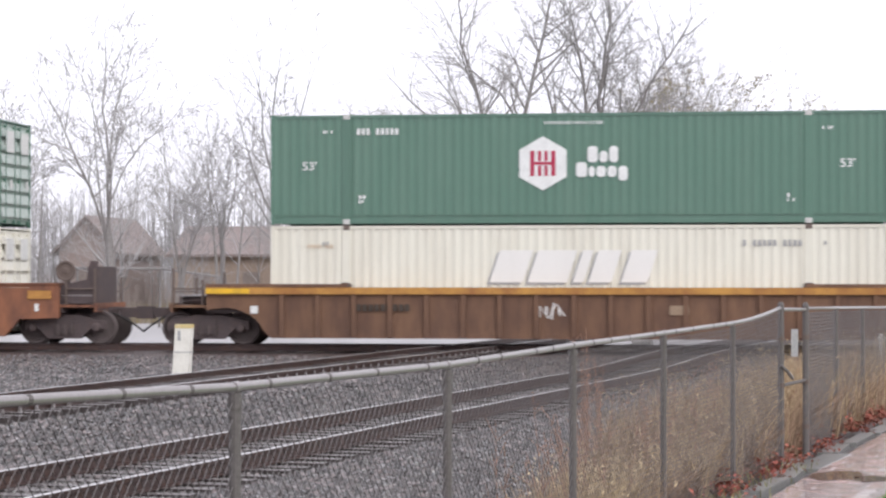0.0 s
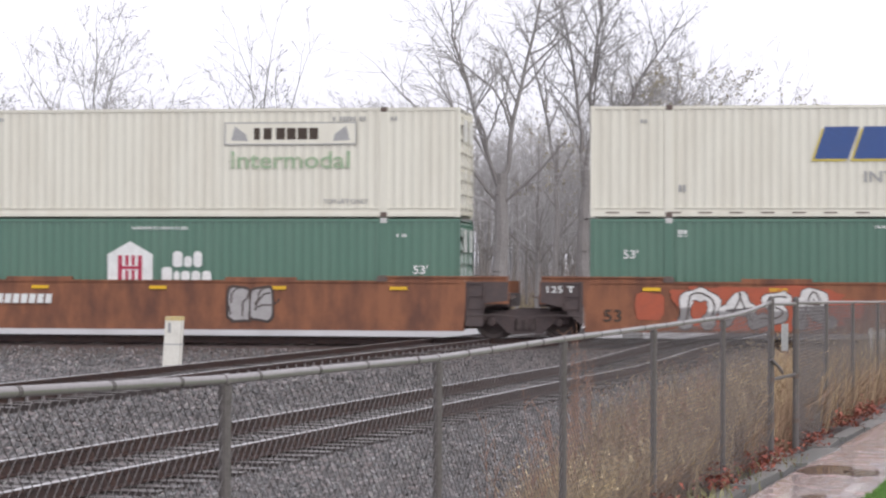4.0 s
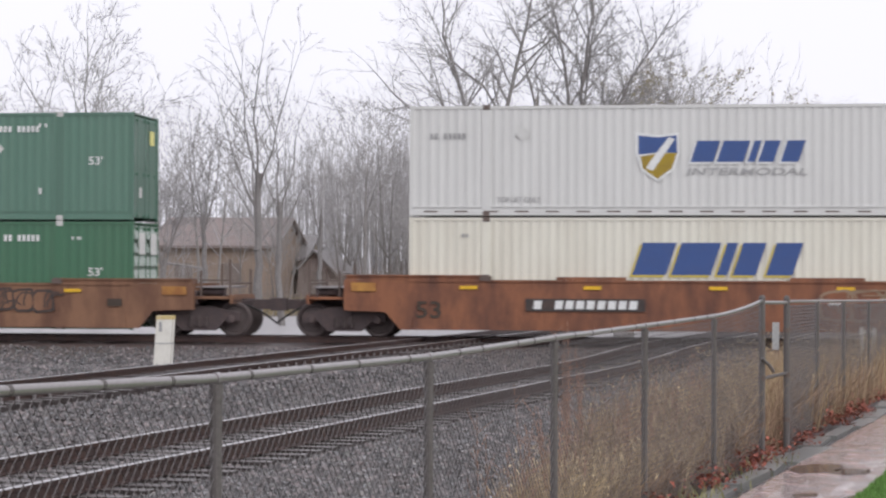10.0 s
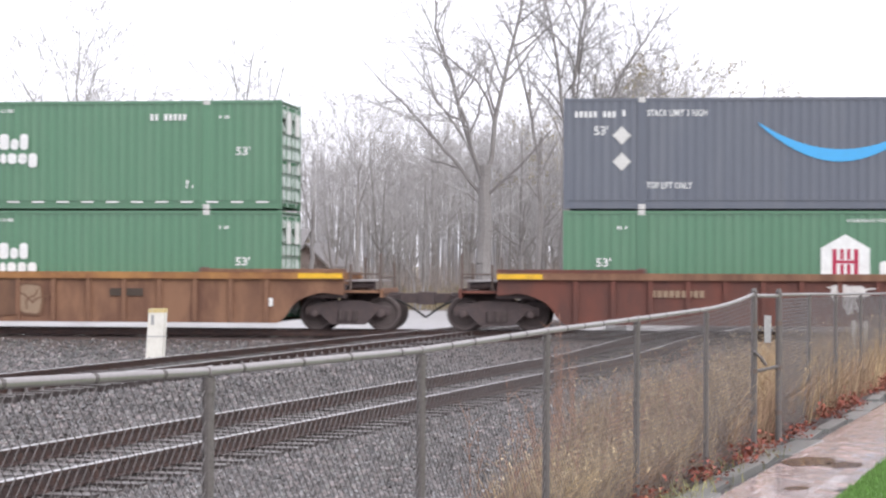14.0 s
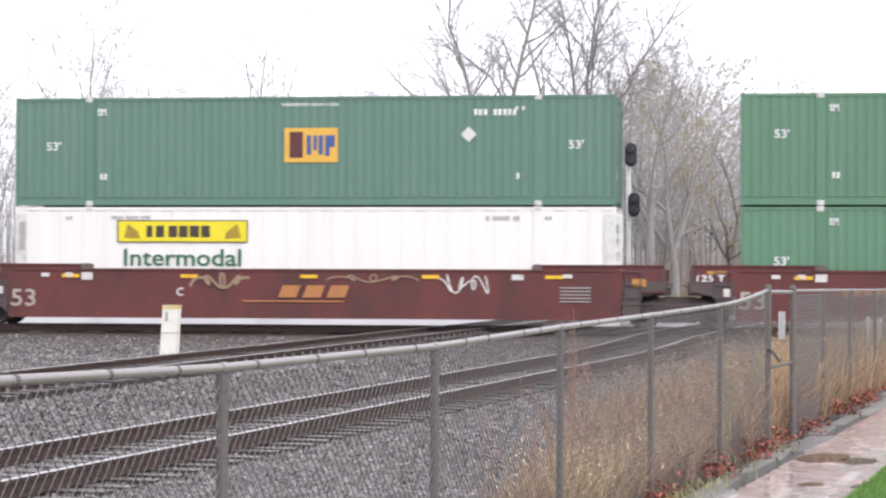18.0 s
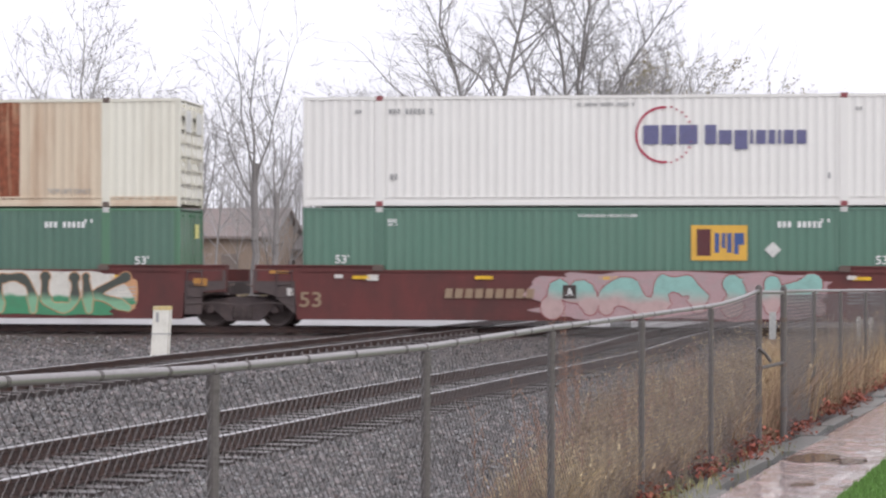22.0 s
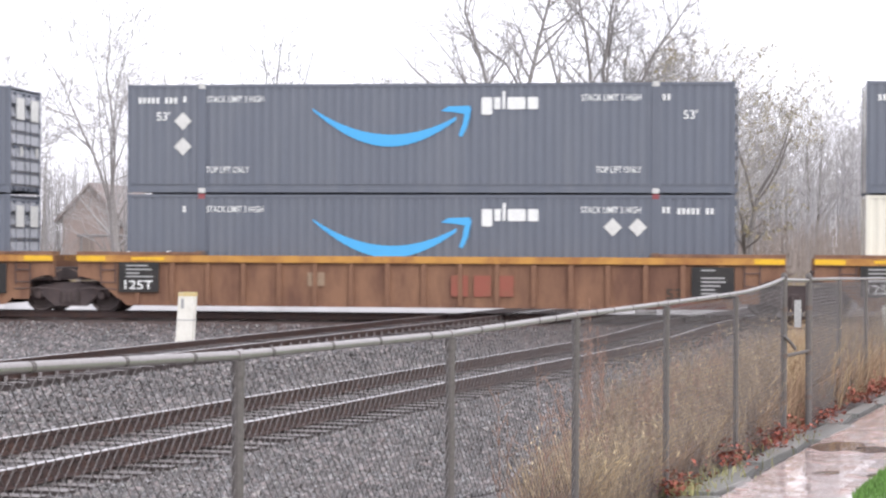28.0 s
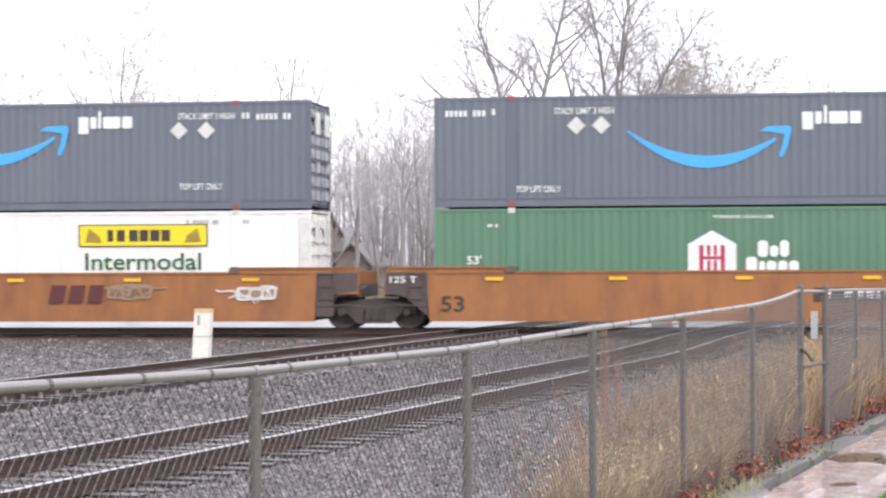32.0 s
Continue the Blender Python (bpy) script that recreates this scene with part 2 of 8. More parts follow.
M_SPRAYTAN = paint("beige_spray_paint", (0.29, 0.21, 0.145), 0.65, scale=5, dirt=(0.25, 0.15, 0.1), dirty=0.7)
M_SPRAYBLUE = paint("blue_spray_paint", (0.07, 0.16, 0.34), 0.65, scale=4, dirty=0.3)
M_SPRAYOLIVE = paint("olive_yellow_spray_paint", (0.36, 0.28, 0.05), 0.65, scale=4, dirty=0.4)
M_SPRAYRED = paint("red_spray_paint", (0.40, 0.10, 0.055), 0.65, scale=4, dirty=0.3)
M_SPRAYPINK = paint("pink_spray_paint", (0.45, 0.25, 0.25), 0.65, scale=4, dirty=0.3)
M_SPRAYLIME = paint("pale_lime_spray_paint", (0.47, 0.48, 0.29), 0.65, scale=2.5, streak=0.6, dirt=(0.34, 0.32, 0.30), dirty=0.95)
M_SPRAYVIO = paint("violet_spray_paint", (0.14, 0.10, 0.17), 0.65, scale=4, dirty=0.3)
M_FADEPINK = fade("pink_and_teal_spray_fade", (0.46, 0.33, 0.32), (0.26, 0.46, 0.42), 0.7, 1.05)
M_FADEGREENW = fade("green_and_white_spray_fade", (0.07, 0.26, 0.14), (0.62, 0.60, 0.55), 0.78, 0.86)
M_FADEDARK = fade("light_green_and_black_spray_fade", (0.22, 0.42, 0.27), (0.07, 0.08, 0.07), 0.70, 0.95)
M_SPRAYROSE = paint("dull_rose_spray_paint", (0.40, 0.27, 0.28), 0.65, scale=3, dirt=(0.30, 0.30, 0.30), dirty=0.6)
M_SPRAYSALMON = paint("salmon_spray_paint", (0.55, 0.30, 0.16), 0.65, scale=3, dirt=(0.5, 0.4, 0.28), dirty=0.6)
M_PUTTY = paint("dirty_putty_spray_paint", (0.40, 0.365, 0.33), 0.65, scale=4, dirt=(0.24, 0.17, 0.14), dirty=0.8)
M_THATCH = paint("brown_matted_grass", (0.27, 0.185, 0.125), 0.85, grain=1.5, spread=0.3, scale=1.4, dirt=(0.17, 0.10, 0.075), dirty=0.8, island=0.5)
M_CAPYELLOW = paint("weathered_yellow_cap", (0.60, 0.47, 0.20), 0.6, scale=9, dirt=(0.5, 0.47, 0.4), dirty=0.7)
M_FADEWHITE = fade("white_over_grey_spray_fade", (0.27, 0.26, 0.26), (0.66, 0.65, 0.64), 0.80, 0.86)
M_PLACARD = paint("weathered_white_placard", (0.60, 0.60, 0.58), 0.6, scale=5, dirt=(0.4, 0.4, 0.38), dirty=0.5)
M_FIELD = paint("dull_olive_straw", (0.30, 0.25, 0.15), 0.85, spread=0.3, dirt=(0.2, 0.15, 0.09), dirty=0.8, island=0.4)
# paler and bluer than near bark: distance haze mixed into the base colour
M_FARWOOD = paint("haze_pale_far_trunks", (0.36, 0.355, 0.37), 0.9, spread=0.2, dirt=(0.27, 0.25, 0.25), dirty=0.5, island=0.35)
M_RAIL = paint("wet_rusty_rail_steel", (0.062, 0.040, 0.037), 0.45, metal=0.3, scale=5, dirt=(0.12, 0.06, 0.04), dirty=0.7, spread=0.25)
M_RAILTOP = paint("polished_rail_head", (0.62, 0.61, 0.62), 0.45, metal=0.9, dirty=0.1)
# pale colour of the added blocks that imitate bright wet tie tops
M_TIEGLINT = paint("pale_tie_glint", (0.24, 0.22, 0.22), 0.4, metal=0.2, wet=0.4)
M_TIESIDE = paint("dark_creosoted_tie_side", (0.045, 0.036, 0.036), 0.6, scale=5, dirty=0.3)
# pale tie top: weathered wood plus wet sky glare put into the colour
M_TIE = paint("weathered_tie_top_with_glare", (0.29, 0.272, 0.27), 0.35, scale=5, dirt=(0.14, 0.13, 0.12), dirty=0.7, spread=0.35, vary=0.3, spec=0.6, wet=0.8)
M_GALV = paint("weathered_galvanised_steel", (0.31, 0.285, 0.285), 0.34, metal=0.6, scale=6, dirt=(0.26, 0.24, 0.22), dirty=0.5, spread=0.1, bump=0.05)
M_POST = paint("dull_grey_fence_post", (0.118, 0.105, 0.102), 0.6, metal=0.1, scale=8, dirt=(0.09, 0.08, 0.07), dirty=0.5)
M_WIRE = paint("wet_galvanised_wire", (0.17, 0.158, 0.155), 0.4, metal=0.6)
M_MARKER = paint("white_painted_post", (0.74, 0.72, 0.66), 0.6, scale=5, dirt=(0.45, 0.42, 0.36), dirty=0.5, spread=0.06)
M_BARK = paint("grey_brown_bark", (0.245, 0.230, 0.224), 0.9, scale=4, streak=0.3, dirt=(0.165, 0.145, 0.135), dirty=0.7, spread=0.25, grain=25, vary=0.2)
# twigs lighter than the trunks, mist painted into their grey
M_TWIG = paint("hazed_grey_twig_bark", (0.35, 0.34, 0.338), 0.9, spread=0.2, vary=0.25, dirt=(0.19, 0.16, 0.15), dirty=0.4)
M_LEAF = paint("withered_olive_leaves", (0.235, 0.205, 0.12), 0.8, spread=0.4, grain=3, dirt=(0.30, 0.20, 0.10), dirty=0.6, scale=2)
# clapboard, brick and shingle colours are lightened to stand in for distance haze
M_SIDING = paint("grey_brown_clapboard", (0.31, 0.255, 0.24), 0.8, scale=2, dirty=0.25)
M_BRICKWALL = paint("brown_brick_wall", (0.32, 0.25, 0.205), 0.85, scale=3, dirty=0.3)
M_SHED = paint("buff_rendered_wall", (0.45, 0.39, 0.31), 0.8, scale=2, dirty=0.3)
M_ROOF = paint("brown_shingle_roof", (0.25, 0.205, 0.195), 0.85, scale=2, dirty=0.3, spread=0.25)
M_ROOFGREY = paint("wet_grey_metal_roof", (0.21, 0.195, 0.195), 0.4, scale=2, dirty=0.3)
M_GLASS = paint("dull_window_glass", (0.20, 0.165, 0.15), 0.3, dirty=0.1, bump=0, spec=0.6)
# black raised to a bluish dark grey, haze included in the paint colour
M_SIGNAL = paint("hazed_black_signal_paint", (0.04, 0.041, 0.05), 0.6, dirty=0.2)
M_MAST = paint("aluminium_mast_paint", (0.80, 0.81, 0.81), 0.45, metal=0.2, dirty=0.3)
M_SLATE = paint("wet_slate_slab", (0.175, 0.178, 0.17), 0.36, wet=0.25, scale=3, dirt=(0.08, 0.085, 0.07), dirty=0.6, spec=0.6)
# red brick paled in its base colour by the white sky's reflection
M_BRICK = paint("wet_red_brick_with_sky_sheen", (0.62, 0.47, 0.45), 0.16, scale=7, dirt=(0.46, 0.40, 0.38), dirty=0.8, spread=0.22, vary=0.22, spec=0.7, wet=0.8)
M_MORTAR = paint("wet_sand_joint", (0.27, 0.235, 0.22), 0.5, scale=3)
M_LAWN = paint("mown_green_grass", (0.11, 0.22, 0.05), 0.7, grain=30, spread=0.4, vary=0.1)
M_STRAW = paint("dry_straw_grass", (0.43, 0.325, 0.20), 0.8, grain=1.5, spread=0.25, scale=1.2, dirt=(0.22, 0.125, 0.085), dirty=0.95, island=0.5)
M_SEED = paint("pale_straw_seed", (0.60, 0.475, 0.29), 0.8, grain=2, spread=0.3, island=0.45, dirt=(0.30, 0.17, 0.10), dirty=0.7)
M_WEED = paint("reddish_dry_weed", (0.34, 0.19, 0.13), 0.8, grain=2, spread=0.3)
M_REDLEAF = paint("red_fallen_leaves", (0.27, 0.072, 0.052), 0.6, grain=8, spread=0.3, island=0.5, dirt=(0.25, 0.14, 0.06), dirty=0.6)
M_PUDDLE = paint("muddy_puddle", (0.16, 0.085, 0.055), 0.04, spread=0.1, dirty=0.3, bump=0, spec=0.7)
M_STONE = paint("wet_grey_ballast_stone", (0.066, 0.054, 0.053), 0.28, grain=2.0, spread=0.25, scale=1.3, dirt=(0.085, 0.066, 0.06), dirty=0.6, spec=0.6, island=0.68, wet=0.5, skew=4.2)
M_BRUSH = paint("tangled_brown_brush", (0.285, 0.245, 0.225), 0.9, spread=0.25, dirt=(0.2, 0.15, 0.12), dirty=0.5, island=0.3)
M_FOOTWEED = paint("yellow_green_weed", (0.30, 0.29, 0.14), 0.8, grain=2, spread=0.3, island=0.5)
M_HOSE = paint("black_rubber_hose", (0.015, 0.015, 0.015), 0.6)


def ground_material():
    m = bpy.data.materials.new("gravel_and_field")
    m.use_nodes = True
    n, l = m.node_tree.nodes, m.node_tree.links
    b = n["Principled BSDF"]
    b.inputs["Roughness"].default_value = 0.5
    co = n.new("ShaderNodeTexCoord")
    sep = n.new("ShaderNodeSeparateXYZ")
    l.new(co.outputs["Object"], sep.inputs[0])
    stones, patch, field = n.new("ShaderNodeTexVoronoi"), n.new("ShaderNodeTexNoise"), n.new("ShaderNodeTexNoise")
    stones.inputs["Scale"].default_value = 26
    patch.inputs["Scale"].default_value, patch.inputs["Detail"].default_value = 0.6, 9
    field.inputs["Scale"].default_value, field.inputs["Detail"].default_value = 2.5, 9
    for t in (stones, patch, field):
        l.new(co.outputs["Object"], t.inputs["Vector"])
    grey, mix, straw, far = n.new("ShaderNodeMixRGB"), n.new("ShaderNodeMixRGB"), n.new("ShaderNodeMixRGB"), n.new("ShaderNodeMapRange")
    l.new(stones.outputs["Color"], grey.inputs["Fac"])
    grey.inputs["Color1"].default_value, grey.inputs["Color2"].default_value = (0.035, 0.030, 0.030, 1), (0.120, 0.106, 0.106, 1)
    mix.inputs["Color2"].default_value = (0.062, 0.050, 0.047, 1)
    mr = n.new("ShaderNodeMapRange")
    mr.inputs["From Min"].default_value, mr.inputs["From Max"].default_value, mr.inputs["To Max"].default_value = 0.45, 0.7, 0.8
    l.new(patch.outputs["Fac"], mr.inputs["Value"])
    l.new(mr.outputs[0], mix.inputs["Fac"])
    l.new(grey.outputs[0], mix.inputs["Color1"])
    straw.inputs["Color1"].default_value, straw.inputs["Color2"].default_value = (0.15, 0.125, 0.08, 1), (0.27, 0.215, 0.14, 1)
    l.new(field.outputs["Fac"], straw.inputs["Fac"])
    far.inputs["From Min"].default_value, far.inputs["From Max"].default_value = 88.0, 94.0
    l.new(sep.outputs["Y"], far.inputs["Value"])
    bed, dirt = n.new("ShaderNodeMapRange"), n.new("ShaderNodeMixRGB")
    bed.inputs["From Min"].default_value, bed.inputs["From Max"].default_value, bed.inputs["To Max"].default_value = 43.0, 51.0, 0.75
    l.new(sep.outputs["Y"], bed.inputs["Value"])
    l.new(bed.outputs[0], dirt.inputs["Fac"])
    l.new(mix.outputs[0], dirt.inputs["Color1"])
    dirt.inputs["Color2"].default_value = (0.095, 0.066, 0.06, 1)
    both = n.new("ShaderNodeMixRGB")
    l.new(far.outputs[0], both.inputs["Fac"])
    l.new(dirt.outputs[0], both.inputs["Color1"])
    l.new(straw.outputs[0], both.inputs["Color2"])
    l.new(both.outputs[0], b.inputs["Base Color"])
    bp = n.new("ShaderNodeBump")
    bp.inputs["Strength"].default_value, bp.inputs["Distance"].default_value = 0.8, 0.04
    l.new(stones.outputs["Distance"], bp.inputs["Height"])
    l.new(bp.outputs[0], b.inputs["Normal"])
    return m


M_GROUND = ground_material()
M_PALEGRAVEL = paint("pale_wet_gravel", (0.39, 0.375, 0.38), 0.35, grain=14, spread=0.25, scale=1.0, dirt=(0.3, 0.28, 0.27), dirty=0.5)


# ---- mesh building ----
class Form:
    """Gathers the corners and faces of one mesh."""

    def __init__(self):
        self.v, self.f, self.k = [], [], []

    def poly(self, pts, k=0):
        i = len(self.v)
        self.v += [tuple(p) for p in pts]
        self.f.append(tuple(range(i, i + len(pts))))
        self.k.append(k)

    def box(self, x0, x1, y0, y1, z0, z1, k=0):
        i = len(self.v)
        self.v += [(x0, y0, z0), (x1, y0, z0), (x1, y1, z0), (x0, y1, z0), (x0, y0, z1), (x1, y0, z1), (x1, y1, z1), (x0, y1, z1)]
        for q in ((0, 3, 2, 1), (4, 5, 6, 7), (0, 1, 5, 4), (1, 2, 6, 5), (2, 3, 7, 6), (3, 0, 4, 7)):
            self.f.append(tuple(i + a for a in q))
            self.k.append(k)
        return self

    def prism(self, pts, y0, y1, k=0):
        """A flat outline in x and z (anticlockwise from the front), given depth from y0 to y1."""
        i, n = len(self.v), len(pts)
        self.v += [(x, y0, z) for x, z in pts] + [(x, y1, z) for x, z in pts]
        self.f += [tuple(range(i, i + n)), tuple(range(i + 2 * n - 1, i + n - 1, -1))]
        self.f += [(i + (a + 1) % n, i + a, i + n + a, i + n + (a + 1) % n) for a in range(n)]
        self.k += [k] * (n + 2)
        return self

    def tube(self, p, q, r0, r1=None, n=8, k=0):
        p, q = Vector(p), Vector(q)
        r1 = r0 if r1 is None else r1
        d = (q - p).normalized()
        a = d.orthogonal().normalized()
        b = d.cross(a)
        i = len(self.v)
        for c, r in ((p, r0), (q, r1)):
            for j in range(n):
                w = math.tau * j / n
                self.v.append(tuple(c + (a * math.cos(w) + b * math.sin(w)) * r))
        self.f += [(i + j, i + (j + 1) % n, i + n + (j + 1) % n, i + n + j) for j in range(n)]
        self.f += [tuple(range(i + n - 1, i - 1, -1)), tuple(range(i + n, i + 2 * n))]
        self.k += [k] * (n + 2)
        return self

    def chain(self, pts, r, n=8, k=0):
        for p, q in zip(pts, pts[1:]):
            self.tube(p, q, r, r, n, k)
        return self

    def sweep(self, pts, r, n=8, k=0):
        """A bent pipe of one piece through the points."""
        pts = [Vector(p) for p in pts]
        i0 = len(self.v)
        for i, p in enumerate(pts):
            d = (pts[min(i + 1, len(pts) - 1)] - pts[max(i - 1, 0)]).normalized()
            a = d.cross(Vector((0, 0, 1))) if abs(d.z) < 0.95 else d.cross(Vector((1, 0, 0)))
            a.normalize()
            b = a.cross(d)
            for j in range(n):
                w = math.tau * j / n
                self.v.append(tuple(p + (a * math.cos(w) + b * math.sin(w)) * r))
        for i in range(len(pts) - 1):
            for j in range(n):
                q, s = i0 + i * n + j, i0 + i * n + (j + 1) % n
                self.f.append((q, s, s + n, q + n))
                self.k.append(k)
        m = i0 + (len(pts) - 1) * n
        self.f += [tuple(range(i0 + n - 1, i0 - 1, -1)), tuple(range(m, m + n))]
        self.k += [k, k]
        return self

    def lathe(self, c, prof, n=20, k=0):
        """Rings about the y axis through c: prof gives (y, radius)."""
        i = len(self.v)
        for y, r in prof:
            for j in range(n):
                w = math.tau * j / n
                self.v.append((c[0] + r * math.cos(w), c[1] + y, c[2] + r * math.sin(w)))
        for s in range(len(prof) - 1):
            for j in range(n):
                a, b = i + s * n + j, i + s * n + (j + 1) % n
                self.f.append((a, b, b + n, a + n))
                self.k.append(k)
        self.f += [tuple(range(i, i + n)), tuple(range(i + len(prof) * n - 1, i + (len(prof) - 1) * n - 1, -1))]
        self.k += [k, k]
        return self

    def mesh(self, name, mats, smooth=False):
        me = bpy.data.meshes.new(name)
        me.from_pydata(self.v, [], self.f)
        for m in (mats if isinstance(mats, (list, tuple)) else [mats]):
            me.materials.append(m)
        if any(self.k):
            me.polygons.foreach_set("material_index", self.k)
        if smooth:
            me.polygons.foreach_set("use_smooth", [True] * len(self.f))
        me.update()
        return me


def part(name, form, material, parent, label="", smooth=False):
    """Links one mesh as a part of a thing; form is a Form or a ready mesh."""
    me = form.mesh(name, material, smooth) if isinstance(form, Form) else form
    ob = new(name, me)
    ob.parent = parent
    return tagged(ob, label)


def thing(name, label, category, group="", kind="", at=(0, 0, 0)):
    ob = new(name)
    ob.location = at
    return tagged(ob, label, category, group, kind)


LETTERS = {}


def lettering(text, size, wide, material, shear=0.0):
    """Flat lettering in the built-in font, upright in x and z, size high and wide long, its middle at the origin."""
    key = (text, size, wide, material.name, shear)
    if key not in LETTERS:
        cu = bpy.data.curves.new("lettering", "FONT")
        cu.body, cu.align_x, cu.align_y, cu.extrude, cu.offset, cu.shear = text, "CENTER", "CENTER", 0.0, 0.012, shear
        cu.resolution_u = 3
        ob = new("lettering", cu)
        me = bpy.data.meshes.new_from_object(ob.evaluated_get(bpy.context.evaluated_depsgraph_get()))
        bpy.data.objects.remove(ob)
        v = np.array([tuple(p.co) for p in me.vertices])
        lo, hi = v.min(0), v.max(0)
        mid, span = (lo + hi) / 2, hi - lo
        for p in me.vertices:
            p.co = ((p.co.x - mid[0]) / span[0] * wide, 0.0, (p.co.y - mid[1]) / span[1] * size)
        me.materials.clear()
        me.materials.append(material)
        LETTERS[key] = me
    return LETTERS[key]


def write(name, text, x, y, z, size, wide, material, parent, label="", shear=0.0):
    ob = part(name, lettering(text, size, wide, material, shear), material, parent, label)
    ob.location = (x, y, z)
    return ob


# ---- ground ----
RAIL_Z = -0.07          # top of the rails on which the train runs
TRAIN_Y = 59.4          # middle of its track
FENCE = lambda y: -0.10 + 0.175 * (y - 17.28)


def smooth_step(a, b, v):
    u = min(1.0, max(0.0, (v - a) / (b - a)))
    return u * u * (3 - 2 * u)


def ground_z(x, y):
    d = FENCE(y) - x
    z = 0.02 - 0.48 * smooth_step(0.4, 3.2, d)
    z += 0.16 * smooth_step(48, 56, y) * smooth_step(0.4, 3.2, d)
    z += 0.18 * smooth_step(2.0, 4.2, (-9.82 + 0.152 * y) - x) * (1 - smooth_step(46, 56, y)) * smooth_step(14, 22, y)
    side = x + 9.82 - 0.152 * y
    z += 0.022 * smooth_step(-1.9, -1.3, side) * (1 - smooth_step(0.5, 1.0, side)) * (1 - smooth_step(40, 47, y))
    if y > 55:
        z = max(z, -0.28) if d < 3.2 else z
        z = z + (-0.28 - z) * smooth_step(55, 57, y)
    return z + 0.25 * smooth_step(66, 120, y)


def build_ground():
    xs = [-900, -500, -300, -200, -140, -100, -70, -50] + [-40 + 0.5 * i for i in range(111)] + [20, 26, 35, 50, 80, 120, 200, 400, 900]
    ys = [-60, -30, -15, -8, -4, 0] + [2 + 0.5 * i for i in range(150)] + [80, 86, 95, 110, 130, 160, 220, 320, 480, 800, 1600, 3500]
    g = Form()
    nx = len(xs)
    g.v = [(x, y, ground_z(x, y)) for y in ys for x in xs]
    g.f = [(j * nx + i, j * nx + i + 1, (j + 1) * nx + i + 1, (j + 1) * nx + i) for j in range(len(ys) - 1) for i in range(nx - 1)]
    g.k = [0] * len(g.f)
    ob = new("ground", g.mesh("ground", M_GROUND, True))
    tagged(ob, "wet grey gravel ground running into a dry straw field", "ground", kind="structure")
    p = Form()
    rows = (61.2, 66, 70, 75, 80, 85, 90)
    for i in range(37):
        for a, b in zip(rows, rows[1:]):
            edge = [(-0.75 + 0.02 * i, a, 0), (-0.73 + 0.02 * i, a, 0), (-0.73 + 0.02 * i, b, 1), (-0.75 + 0.02 * i, b, 1)]
            pts = []
            for s, y, far in edge:
                yy = y + (1.2 * math.sin(s * 65) if y == 90 else 0)
                pts.append((s * yy, yy, ground_z(0, yy) + 0.018))
            p.poly(pts)
    lot = new("gravel_lot", p.mesh("gravel_lot", M_PALEGRAVEL))
    tagged(lot, "pale wet gravel lot beyond the track", "gravel", kind="structure")


build_ground()


# ---- railway tracks ----
def rail_profile():
    """Head, web and foot in cross-section, top at 0."""
    return [(-0.036, 0), (0.036, 0), (0.036, -0.035), (0.010, -0.045), (0.010, -0.145), (0.07, -0.155), (0.07, -0.17),
            (-0.07, -0.17), (-0.07, -0.155), (-0.010, -0.145), (-0.010, -0.045), (-0.036, -0.035)]


def track(name, label, line, z_of, s0, s1, seed, tie_drop=0.172):
    """A straight track: line(s) gives its middle, z_of(s) the height of the rail tops."""
    rnd = random.Random(seed)
    t = thing(name, label, "railway track", "railway tracks")
    step = 2.0
    n = max(1, int((s1 - s0) / step))
    for side in (-0.7525, 0.7525):
        g = Form()
        pr = rail_profile()
        m = len(pr)
        for i in range(n + 1):
            s = s0 + (s1 - s0) * i / n
            p, q = Vector(line(s)), Vector(line(s + 0.1))
            d = (q - p).normalized()
            nrm = Vector((d.y, -d.x))
            c = p + nrm * side
            for a, h in pr:
                w = c + nrm * a
                g.v.append((w.x, w.y, z_of(s) + h))
        for i in range(n):
            for a in range(m):
                b = (a + 1) % m
                g.f.append((i * m + a, i * m + b, (i + 1) * m + b, (i + 1) * m + a))
                g.k.append(1 if a == 0 else 0)
        part("rail", g, [M_RAIL, M_RAILTOP], t)
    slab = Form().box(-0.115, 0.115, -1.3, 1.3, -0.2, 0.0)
    # only the top face takes the pale colour with painted glare
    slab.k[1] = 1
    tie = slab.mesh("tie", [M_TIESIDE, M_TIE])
    s = s0
    while s < s1:
        p, q = Vector(line(s)), Vector(line(s + 0.1))
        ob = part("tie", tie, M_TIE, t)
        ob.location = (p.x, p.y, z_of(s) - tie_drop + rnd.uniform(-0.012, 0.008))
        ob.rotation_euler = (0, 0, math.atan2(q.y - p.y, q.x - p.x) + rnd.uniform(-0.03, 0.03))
        s += 0.54
    return t


near_z = lambda y: -0.24 + 0.165 * smooth_step(46, 57, y)
track("railway_track", "two rusty wet rails on dark ties in ballast", lambda s: (-9.82 + 0.152 * s, s), near_z, 4, 76, 1)
siding = track("railway_track", "wet rusty siding rails crossing under the train", lambda s: (-14.70 + 0.128 * s, s), lambda s: -0.062, 18, 76, 2, 0.11)
# small blocks added by one rail to imitate glints of wet tie tops
for side in (0.7525,):
    glints = Form()
    for i in range(105):
        y = 18.2 + 0.54 * i
        x = -14.70 + 0.128 * y + side
        dx = 0.06
        glints.prism([(x + dx - 0.02, -0.18), (x + dx + 0.02, -0.18), (x + dx + 0.012, -0.115), (x + dx - 0.012, -0.115)], y - 0.04, y + 0.04)
    tagged(part("tie_glint_row", glints, M_TIEGLINT, siding, "pale blocks standing in for bright wet tie tops"), kind="stuff")
